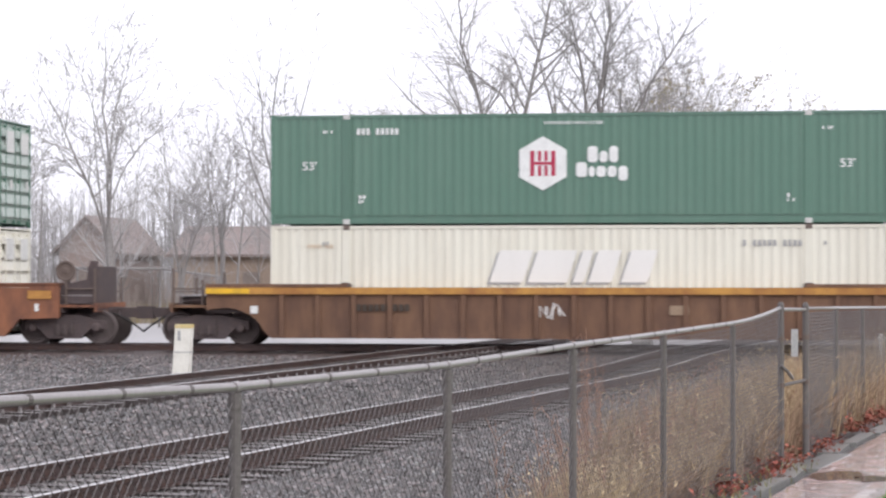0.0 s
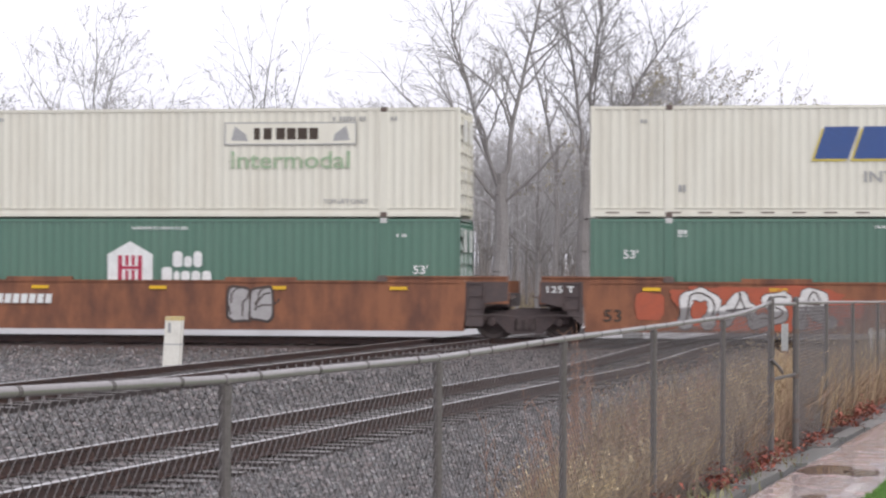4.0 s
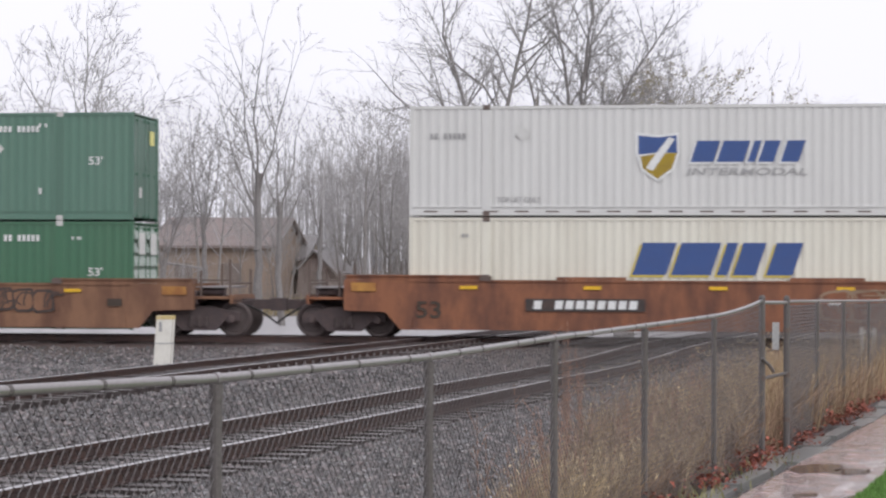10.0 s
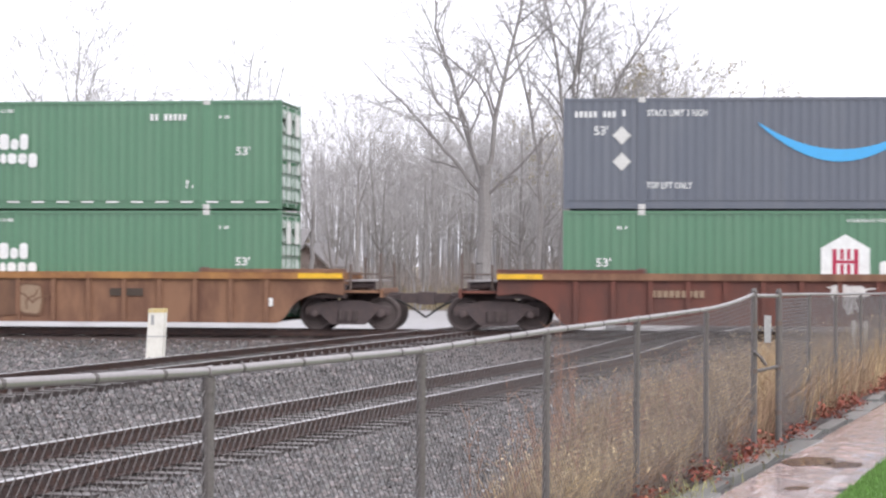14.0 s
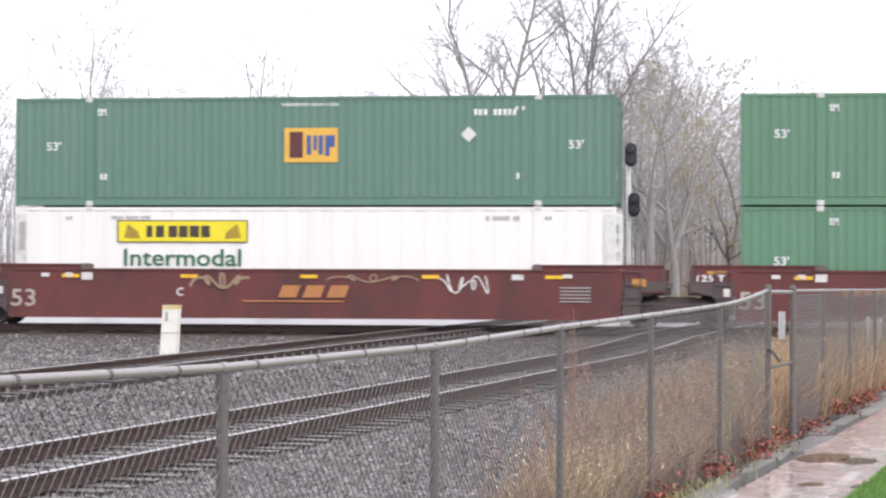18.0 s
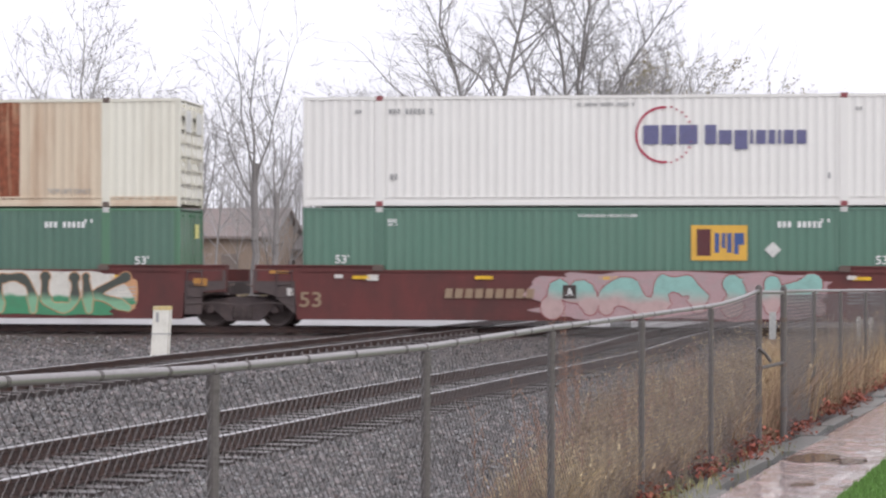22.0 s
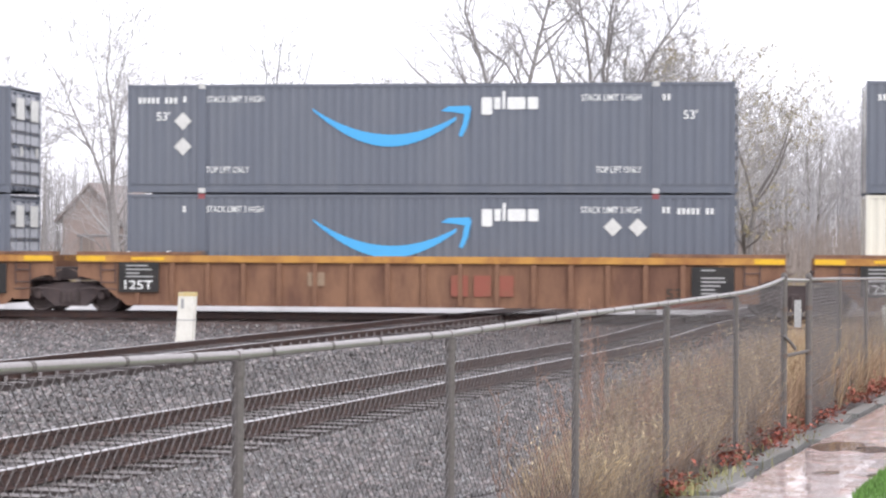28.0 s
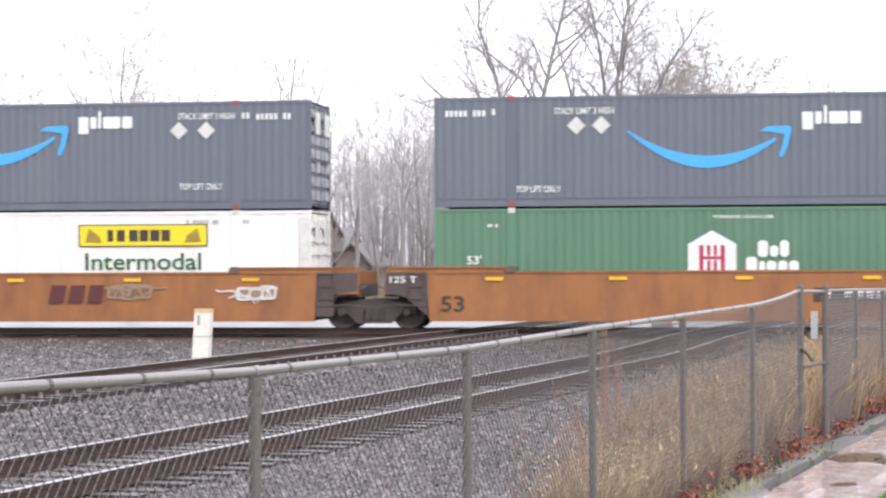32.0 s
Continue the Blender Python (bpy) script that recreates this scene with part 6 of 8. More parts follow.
    boxes(c, [(X(13, 8.0), 0.45, 1.0, 0.45), (X(13, 9.9), 1.2, 1.1, 0.4), (X(13, 12.9), 0.95, 0.9, 0.4), (X(13, 11.4), 0.42, 0.9, 0.4)], M_SPRAYPINK, "sprayed_patch")
    panel(c, "tag_panel", X(13, 6.9), X(13, 7.25), 0.8, 1.15, M_SPRAYK, "", 0.064)
    write("letter_mark", "A", X(13, 7.08), NEAR - 0.072, 0.97, 0.22, 0.18, M_MARK, c)
    piece(c, "KUSE", X(14, 0.5), X(14, 4.9), 0.30, 1.48, M_PUTTY, M_SPRAYK, 28, 0.18, M_PUTTY, M_SPRAYK, 0.09)
    scribble(c, X(14, 4.9), X(14, 6.0), 1.2, 1.42, M_SILVER, 41, 0.014)
    scribble(c, X(14, 4.9), X(14, 6.1), 0.42, 0.62, M_SPRAYVIO, 42, 0.02)
    scribble(c, X(14, 7.1), X(14, 7.7), 0.42, 0.68, M_SPRAYTAN, 43, 0.016)
    bar_word(c, X(14, 4.95), X(14, 6.1), 0.75, 1.0, 6, M_SPRAYTAN)
    write("letter_mark", "C", X(14, 6.9), NEAR - 0.045, 0.88, 0.24, 0.2, M_MARK, c)
    piece(c, "MANUK", X(14, 8.6), X(14, 14.7), 0.30, 1.48, M_FADEDARK, M_SPRAYSALMON, 30, 0.15, M_FADEGREENW, None, 0.09)
    boxes(c, [(X(14, 8.45), 0.8, 0.5, 1.0), (X(14, 14.75), 0.9, 0.6, 0.9)], M_SPRAYSALMON, "sprayed_patch")
    block_piece(c, "CRUCL", X(15, 2.1), X(15, 13.75), 0.24, 1.52, M_SPRAYLIME, M_SPRAYVIO)
    bar_word(c, X(15, 3.0), X(15, 4.1), 0.82, 1.02, 4, M_MARK, 0.15, 0.03)
    bar_word(c, X(15, 4.3), X(15, 6.0), 0.82, 0.98, 6, M_SPRAYLIME, 0.15, 0.03)
    graffiti(c, X(15, 13.85), X(15, 14.8), 0.3, 1.46, 3, [M_PUTTY], M_SPRAYK, 32)
    hand_brake(c, X(15, -1.2), -1)
    # three ribbed amber wells
    c, X = car(16, 18, True, M_TAN, M_SILL, "three-unit amber ribbed well car with black load panels")
    for i in (16, 17):
        panel(c, "load_panel", X(i, -0.15), X(i, 0.95), 0.55, 1.36, M_BLACK, "black load panel", 0.082)
        write("load_mark", "125T", X(i, 0.4), NEAR - 0.09, 0.75, 0.24, 0.78, M_MARK, c)
        boxes(c, [(X(i, 0.1), 1.6, 0.09, 0.1), (X(i, 1.2), 1.6, 0.09, 0.1)], M_MARK)
        for z in (1.26, 1.16, 1.06, 0.97):
            panel(c, "text_line", X(i, 0.05), X(i, 0.62 + 0.2 * math.sin(z * 40)), z - 0.02, z + 0.02, M_MARKGREY, "", 0.086)
        panel(c, "reflector", X(i, 0.2), X(i, 1.1), SILL - 0.12, SILL - 0.04, M_REFLEX, "", 0.105)
    for i in (17, 18):
        panel(c, "load_panel", X(i, LONG - 1.1), X(i, LONG + 0.0), 0.50, 1.30, M_BLACK, "black load panel", 0.082)
        num53(c, X(i, LONG - 1.55), 0.6, 0.28, M_MARKDARK)
        for z in (1.22, 1.02, 0.92, 0.82, 0.72, 0.62):
            panel(c, "text_line", X(i, LONG - 0.85), X(i, LONG - 0.35 + 0.15 * math.sin(z * 50)), z - 0.02, z + 0.02, M_MARKGREY, "", 0.086)
        panel(c, "base_patch", X(i, LONG - 2.2), X(i, LONG - 0.2), 0.22, 0.36, M_OXIDE, "", 0.082)
    boxes(c, [(X(17, 5.2), 0.93, 0.45, 0.36), (X(18, 10.8), 0.95, 0.4, 0.36)], M_SPRAYTAN)
    bar_word(c, X(17, 8.8), X(17, 10.6), 0.5, 1.05, 3, M_FADERED, 0.0)
    bar_word(c, X(18, 2.3), X(18, 3.8), 0.92, 1.1, 9, M_MARKDARK, 0)
    panel(c, "base_patch", X(18, 0.4), X(18, 2.6), 0.22, 0.36, M_OXIDE, "", 0.082)
    # two smooth orange wells
    c, X = car(19, 20, False, M_OCHRECAR, M_SILL, "two-unit weathered amber well car with a dark lettering board")
    panel(c, "name_board", X(19, 9.85), X(19, 12.9), 0.74, 1.08, M_SPRAYK, "black lettering board")
    bar_word(c, X(19, 10.05), X(19, 12.75), 0.80, 1.02, 10, M_MARK)
    scribble(c, X(19, 14.0), X(19, 15.3), 0.8, 1.2, M_SPRAYTAN, 14)
    num53(c, X(19, 0.5), 0.68, 0.42, M_MARKDARK)
    tons(c, X(19, -0.8))
    bar_word(c, X(20, 9.0), X(20, 10.6), 0.72, 1.20, 3, M_MAROON, 0.2)
    graffiti(c, X(20, 10.7), X(20, 11.8), 0.8, 1.25, 3, [M_TAN], M_SPRAYTAN, 33)
    graffiti(c, X(20, 14.2), X(20, 15.2), 0.75, 1.2, 3, [M_SPRAYTAN], M_SPRAYW, 34)


build_cars()


# ---- fence ----
FENCE_RAIL = [(-2.0, 1.35), (0.48, 1.35), (2.88, 1.34), (5.28, 1.328), (7.68, 1.276), (10.12, 1.264), (12.40, 1.289), (14.77, 1.303), (17.28, 1.322)]


def chain_link(form, a, b, za, zb, base, k=0.0015):
    """Woven wire between two posts: zigzag pickets from the rail down to the ground."""
    a, b = Vector(a), Vector(b)
    n = max(3, int((b - a).length / 0.0295))
    rows = 40
    for i in range(n):
        last = None
        for r in range(rows + 1):
            u, h = (i + (r + i) % 2) / n, r / rows
            p = a.lerp(b, u)
            here = Vector((p.x, p.y, base + 0.02 + (za + (zb - za) * u - 0.05 - base) * h))
            if last is not None:
                i0 = len(form.v)
                for e in (last, here):
                    form.v += [(e.x - k, e.y, e.z - 0.7 * k), (e.x + k, e.y, e.z - 0.7 * k), (e.x, e.y, e.z + 1.2 * k)]
                form.f += [(i0, i0 + 1, i0 + 4, i0 + 3), (i0 + 1, i0 + 2, i0 + 5, i0 + 4), (i0 + 2, i0, i0 + 3, i0 + 5)]
                form.k += [0, 0, 0]
            last = here


def build_fence():
    f = thing("chain_link_fence", "low grey chain-link fence with a pipe top rail along a walk", "fence")
    posts = [(FENCE(y), y, z) for y, z in FENCE_RAIL]
    for x, y, z in posts:
        part("post", Form().tube((x, y, -0.1), (x, y, z - 0.03), 0.0215, n=12).tube((x, y, z - 0.075), (x, y, z - 0.02), 0.025, n=12), M_POST, f, smooth=False)
        part("rail_band", Form().tube((x - 0.004, y - 0.022, z), (x + 0.004, y + 0.022, z), 0.0205, n=12), M_GALV, f)
    curve = []
    for i in range(len(posts) - 1):
        for j in range(6):
            u = j / 6
            p, q = posts[i], posts[i + 1]
            curve.append((p[0] + (q[0] - p[0]) * u, p[1] + (q[1] - p[1]) * u, p[2] + (q[2] - p[2]) * u))
    g1 = (0.30, 19.55, 1.415)
    for j in range(9):
        u = j / 8
        p = posts[-1]
        curve.append((p[0] + (g1[0] - p[0]) * u, p[1] + (g1[1] - p[1]) * u, p[2] + (g1[2] - p[2]) * (0.35 * u + 0.65 * u * u)))
    part("top_rail", Form().sweep(curve, 0.0165, 12), M_GALV, f, "wet galvanised pipe rail", True)
    rnd = random.Random(5)
    for p, q in zip(posts, posts[1:]):
        for u in (0.17, 0.4, 0.62, 0.83):
            u += rnd.uniform(-0.05, 0.05)
            c = Vector(p).lerp(Vector(q), u)
            part("wire_tie", Form().tube(c - Vector((0.002, 0.012, 0)), c + Vector((0.002, 0.012, 0)), 0.0180, n=10), M_POST, f)
    for p, q in zip(posts, posts[1:] + [g1]):
        w = Form()
        chain_link(w, p[:2] + (0,), q[:2] + (0,), p[2], q[2], 0.03, 0.0015 if q[1] < 13 else 0.0017)
        part("wire_mesh", w, M_WIRE, f)
    # gate posts and leaf frame
    g = thing("fence_gate", "narrow steel gate between tall grey posts", "gate")
    g2 = (0.53, 20.25, 1.405)
    for x, y, z in (g1, g2):
        part("gate_post", Form().tube((x, y, -0.1), (x, y, z + 0.02), 0.028, n=14).tube((x, y, z + 0.02), (x, y, z + 0.05), 0.032, 0.016, n=14), M_POST, g)
        for h in (0.35, 0.75, 1.15):
            part("hinge", Form().tube((x, y, h - 0.025), (x, y, h + 0.015), 0.034, n=12), M_CASTDARK, g)
    part("top_bar", Form().tube((g1[0], g1[1], 1.40), (g2[0], g2[1], 1.39), 0.016, n=10), M_GALV, g)
    part("middle_bar", Form().tube((g1[0], g1[1], 0.74), (g2[0], g2[1], 0.76), 0.015, n=10), M_POST, g)
    part("threshold", Form().box(g1[0] - 0.02, g2[0] + 0.02, g1[1] - 0.05, g2[1] + 0.1, 0.0, 0.05), M_SLATE, g)
    m = Vector(g1).lerp(Vector(g2), 0.55)
    part("latch_plate", Form().box(m.x - 0.03, m.x + 0.03, m.y - 0.03, m.y + 0.03, 0.98, 1.22), M_MARKGREY, g, "pale metal latch plate")
    part("chain", Form().chain([(g1[0], g1[1] - 0.05, 0.92), (g1[0] + 0.06, g1[1], 0.86), (g1[0] + 0.1, g1[1] + 0.1, 0.80)], 0.016, 6), M_WIRE, g, "dark padlock chain")
    # far run
    h = thing("chain_link_fence", "grey chain-link fence running on past the gate", "fence")
    far = [(0.53, 20.25, 1.40), (0.93, 23.6, 1.365), (1.34, 26.3, 1.335), (1.80, 29.1, 1.305), (2.25, 31.9, 1.28), (2.75, 35.0, 1.25), (3.3, 38.4, 1.22)]
    for x, y, z in far[1:]:
        part("post", Form().tube((x, y, -0.1), (x, y, z), 0.024, n=10), M_POST, h)
    part("top_rail", Form().sweep(far, 0.0165, 10), M_GALV, h, "wet galvanised pipe rail", True)
    for p, q in zip(far, far[1:]):
        w = Form()
        chain_link(w, p[:2] + (0,), q[:2] + (0,), p[2], q[2], 0.03, 0.0014)
        part("wire_mesh", w, M_WIRE, h)


build_fence()


# ---- white marker post ----
def build_marker():
    m = thing("marker_post", "white painted marker post with a yellow cap, leaning slightly", "marker post", at=(-11.5, 44.9, -0.30))
    part("shaft", Form().prism([(-0.20, 0), (0.14, 0), (0.19, 0.97), (-0.14, 0.97)], -0.14, 0.14), M_MARKER, m)
    part("cap", Form().prism([(-0.145, 0.97), (0.195, 0.97), (0.195, 1.05), (-0.14, 1.05)], -0.145, 0.145), M_CAPYELLOW, m, "weathered yellow cap")
    part("band", Form().box(-0.185, 0.18, -0.146, 0.146, 0.47, 0.49), M_MARKGREY, m)
    part("number_plate", Form().box(-0.08, -0.02, -0.150, -0.140, 0.72, 0.92), M_MARKGREY, m)


build_marker()


# ---- small white marker beyond the gate ----
def build_stand():
    m = thing("slatted_marker", "small white slatted marker standing behind the fence", "marker", at=(2.18, 35.4, 0.0))
    for x in (-0.09, 0.09):
        part("slat", Form().box(x - 0.028, x + 0.028, -0.02, 0.02, -0.15, 0.82), M_MARKER, m)
    for z in (0.12, 0.72):
        part("crossbar", Form().box(-0.14, 0.14, 0.021, 0.045, z, z + 0.05), M_MARKER, m)


build_stand()


# ---- walk, slabs, lawn ----
def build_walk():
    rnd = random.Random(8)
    w = thing("pavement", "wet red brick walk beside the fence", "pavement", kind="structure")
    bed = Form()
    for i in range(40):
        y0, y1 = 4 + i, 5 + i
        bed.poly([(FENCE(y0) + 0.38, y0, 0.035), (FENCE(y0) + 1.27, y0, 0.035), (FENCE(y1) + 1.27, y1, 0.035), (FENCE(y1) + 0.38, y1, 0.035)])
    part("joint_bed", bed, M_MORTAR, w)
    brick = Form().box(-0.0485, 0.0485, -0.0985, 0.0985, -0.03, 0.0).mesh("brick", M_BRICK)
    rest = Form()
    turn = -math.atan(0.175)
    made = 0
    for r in range(130):
        y = 14.6 + r * 0.204
        for c in range(9):
            yy = y + (0.102 if c % 2 else 0)
            x, z = FENCE(yy) + 0.435 + c * 0.098, 0.052 + rnd.uniform(-0.003, 0.003)
            if made < 300 and y < 22:
                ob = part("brick", brick, None, w)
                ob.location, ob.rotation_euler = (x, yy, z), (rnd.uniform(-0.02, 0.02), rnd.uniform(-0.02, 0.02), turn + rnd.uniform(-0.02, 0.02))
                made += 1
            else:
                k = 0.0485
                rest.box(x - k, x + k, yy - 0.0985, yy + 0.0985, z - 0.03, z)
    far = part("far_bricks", rest, M_BRICK, w)
    tagged(far, kind="stuff")
    y = 8.0
    s = thing("slab_edging", "wet slate slabs laid along the fence foot", "slabs", kind="structure")
    while y < 36:
        long = rnd.uniform(0.9, 1.9)
        x0, x1 = rnd.uniform(0.09, 0.17), rnd.uniform(0.29, 0.38)
        z = 0.055 + rnd.uniform(0, 0.03)
        g = Form()
        a, b = y + rnd.uniform(0.02, 0.10), y + long
        k = rnd.uniform(-0.07, 0.07)
        lo = [(FENCE(a) + x0, a), (FENCE(a) + x1, a), (FENCE(b) + x1 + k, b), (FENCE(b) + x0 + k, b)]
        g.v = [(p[0], p[1], 0.0) for p in lo] + [(p[0], p[1], z) for p in lo]
        g.f = [(4, 5, 6, 7), (0, 1, 5, 4), (1, 2, 6, 5), (2, 3, 7, 6), (3, 0, 4, 7)]
        g.k = [0] * 5
        part("slab", g, M_SLATE, s)
        y = b
    p = Form()
    n = 26
    for (cx, cy, rx, ry) in ((0.72, 18.55, 0.22, 0.45), (1.0, 18.3, 0.16, 0.3), (0.55, 16.3, 0.09, 0.18), (0.9, 16.2, 0.07, 0.14)):
        ring = []
        for i in range(n):
            a = math.tau * i / n
            q = rnd.uniform(0.8, 1.1)
            ring.append((cx + rx * q * math.cos(a) + 0.175 * ry * q * math.sin(a), cy + ry * q * math.sin(a), 0.0565))
        p.poly(ring)
    tagged(new("puddle", p.mesh("puddle", M_PUDDLE)), "shallow brown puddles on the brick walk", "puddle", kind="structure")
    lawn = Form()
    for i in range(26):
        y0, y1 = 4 + i, 5 + i
        lawn.poly([(FENCE(y0) + 1.26, y0, 0.06), (FENCE(y0) + 8, y0, 0.10), (FENCE(y1) + 8, y1, 0.10), (FENCE(y1) + 1.26, y1, 0.06)])
    tagged(new("lawn", lawn.mesh("lawn", M_LAWN)), "mown green lawn along the brick walk", "lawn", kind="structure")
    tagged(new("lawn_grass", blades([(FENCE(y) + 1.24 + rnd.random() ** 1.5 * 1.6, y) for y in (14.5 + 6 * rnd.random() for _ in range(9000))], 0.03, 0.07, 0.004, rnd, lambda x, y: 0.06, 0.25).mesh("lawn_grass", M_LAWN)),
           "short green lawn grass", "grass", kind="stuff")


def blades(spots, low, high, thick, rnd, base, bend=0.35, lush=lambda y: 1):
    """Thin bent blades, each of two tapering pieces, on the given spots."""
    g = Form()
    for x, y in spots:
        h, a = rnd.uniform(low, high) * lush(y), rnd.uniform(0, math.tau)
        b = bend * h * rnd.uniform(0.2, 1.2)
        dx, dy = math.cos(a) * b, math.sin(a) * b
        t = rnd.uniform(-0.6, 0.6)
        wx, wy = math.cos(t) * thick, math.sin(t) * thick
        z = base(x, y)
        i = len(g.v)
        g.v += [(x - wx, y - wy, z - 0.01), (x + wx, y + wy, z - 0.01), (x + dx * 0.3 - wx * 0.8, y + dy * 0.3 - wy, z + h * 0.6), (x + dx * 0.3 + wx * 0.8, y + dy * 0.3 + wy, z + h * 0.6), (x + dx, y + dy, z + h)]
        g.f += [(i, i + 1, i + 3, i + 2), (i + 2, i + 3, i + 4)]
        g.k += [0, 0]
    return g


build_walk()


# ---- ballast stones ----
def build_stones():
    rs = np.random.RandomState(4)
    n = 74000
    y = 17 + 39 * rs.rand(n) ** 1.25
    r = -0.36 + 0.37 * rs.rand(n)
    x = r * y
    keep = x < (-0.10 + 0.175 * (y - 17.28)) - 0.9
    keep &= (y < 44) | (rs.rand(n) < 0.35)
    keep &= (x < (-0.10 + 0.175 * (y - 17.28)) - 2.6) | (rs.rand(n) < 0.5)
    x, y = x[keep], y[keep]
    n = len(x)
    size = rs.uniform(0.016, 0.062, n)
    off = np.abs(x - (-9.82 + 0.152 * y))
    size = np.where(off < 1.4, size * 0.6, size)
    base = np.array([(1, 0, 0), (-1, 0, 0), (0, 1, 0), (0, -1, 0), (0, 0, 1), (0, 0, -1)], float)
    v = base[None] * rs.uniform(0.6, 1.25, (n, 6, 1)) * size[:, None, None]
    a = rs.uniform(0, math.tau, n)
    c, s = np.cos(a)[:, None], np.sin(a)[:, None]
    tilt = rs.uniform(-0.8, 0.8, n)[:, None]
    X, Y, Z = v[..., 0] * c - v[..., 1] * s, v[..., 0] * s + v[..., 1] * c, v[..., 2]
    X, Z = X * np.cos(tilt) - Z * np.sin(tilt), X * np.sin(tilt) + Z * np.cos(tilt)
    z0 = np.array([ground_z(p, q) for p, q in zip(x, y)]) + 0.012
    verts = np.stack([X + x[:, None], Y + y[:, None], Z * 0.8 + z0[:, None]], -1).reshape(-1, 3)
    tri = np.array([(0, 2, 4), (2, 1, 4), (1, 3, 4), (3, 0, 4), (2, 0, 5), (1, 2, 5), (3, 1, 5), (0, 3, 5)])
    faces = (tri[None] + 6 * np.arange(n)[:, None, None]).reshape(-1, 3)
    me = bpy.data.meshes.new("ballast")
    me.from_pydata(verts.tolist(), [], faces.tolist())
    me.materials.append(M_STONE)
    tagged(new("ballast", me), "wet grey crushed ballast stones between the tracks", "ballast", kind="stuff")


build_stones()


# ---- dry grass, weeds and leaves along the fence ----
def build_grass():
    rnd = random.Random(21)
    spots = []
    while len(spots) < 30000:
        y = 12.5 + 28 * rnd.random() ** 1.2
        deep = min(2.3, (y - 10.5) * 0.165)
        d = deep * rnd.random() ** 1.15
        thin = noise.noise(Vector((d * 1.6, y * 1.1, 3.0))) + 0.6 * noise.noise(Vector((d * 5.0, y * 4.0, 7.0)))
        if thin < rnd.uniform(-0.55, 0.45) + 0.35 * d / max(deep, 0.1):
            continue
        spots.append((FENCE(y) - 0.05 - d, y))
    lush = lambda y: 0.92 + 0.75 * smooth_step(16.0, 20.5, y)
    tall = [p for p in spots if noise.noise(Vector((p[0] * 3.1, p[1] * 2.2, 9.0))) > 0.4 * rnd.random() - 0.12]
    low = sorted(set(spots) - set(tall))
    tagged(new("dry_grass", blades(tall, 0.12, 0.56, 0.0028, rnd, ground_z, 0.45, lush).mesh("dry_grass", M_STRAW)), "tall dry straw grass behind the fence", "grass", kind="stuff")
    tagged(new("matted_grass", blades(low, 0.10, 0.42, 0.0032, rnd, ground_z, 0.8, lush).mesh("matted_grass", M_THATCH)), "brown matted dead grass behind the fence", "grass", kind="stuff")
    # pale seed heads and curled leaf ends
    f = Form()
    for x, y in tall:
        if rnd.random() > 0.62:
            continue
        h = rnd.uniform(0.10, 0.60) * lush(y)
        c = Vector((x + rnd.gauss(0, 0.06), y + rnd.gauss(0, 0.06), ground_z(x, y) + h))
        d = Vector((rnd.gauss(0, 0.6), rnd.gauss(0, 0.6), rnd.uniform(-0.3, 1))).normalized() * rnd.uniform(0.010, 0.032)
        wide = Vector((rnd.uniform(-1, 1), rnd.uniform(-0.4, 0.4), rnd.uniform(-0.3, 0.3))).normalized() * rnd.uniform(0.002, 0.0048)
        f.poly([c - d, c + wide, c + d, c - wide])
    tagged(new("seed_heads", f.mesh("seed_heads", M_SEED)), "pale seed heads and dry leaf ends in the grass", "grass", kind="stuff")
    w = Form()
    for _ in range(150):
        y = rnd.uniform(12, 30)
        d = rnd.uniform(0.1, min(2.4, (y - 10) * 0.17))
        x = FENCE(y) - d
        h = rnd.uniform(0.4, 0.95)
        p = Vector((x, y, ground_z(x, y)))
        q = p + Vector((rnd.uniform(-0.12, 0.12), rnd.uniform(-0.1, 0.1), h))
        w.tube(p, q, 0.004, 0.002, 3)
        for _ in range(5):
            a = p.lerp(q, rnd.uniform(0.45, 1.0))
            w.tube(a, a + Vector((rnd.uniform(-0.1, 0.1), rnd.uniform(-0.1, 0.1), rnd.uniform(0.03, 0.14))), 0.003, 0.0015, 3)
    for _ in range(14):
        x, y = -1.45 + rnd.uniform(-0.12, 0.12), 20.5 + rnd.uniform(-0.5, 0.5)
        p = Vector((x, y, ground_z(x, y)))
        q = p + Vector((rnd.uniform(-0.1, 0.1), 0, rnd.uniform(1.0, 1.45)))
        w.tube(p, q, 0.005, 0.002, 3)
        for _ in range(9):
            a = p.lerp(q, rnd.uniform(0.35, 1.0))
            w.tube(a, a + Vector((rnd.uniform(-0.09, 0.09), rnd.uniform(-0.1, 0.1), rnd.uniform(0.03, 0.12))), 0.004, 0.002, 3)
    tagged(new("dry_weeds", w.mesh("dry_weeds", M_WEED)), "reddish dry weed stalks among the grass", "weeds", kind="stuff")
    foot = blades([(FENCE(y) + rnd.gauss(0.16, 0.09), y) for y in (14.6 + 5.0 * rnd.random() ** 3.0 for _ in range(230))], 0.02, 0.11, 0.004, rnd, lambda x, y: 0.05, 0.7)
    tagged(new("fence_foot_weeds", foot.mesh("fence_foot_weeds", M_FOOTWEED)), "low yellow-green weeds at the fence foot", "weeds", kind="stuff")
    f = Form()
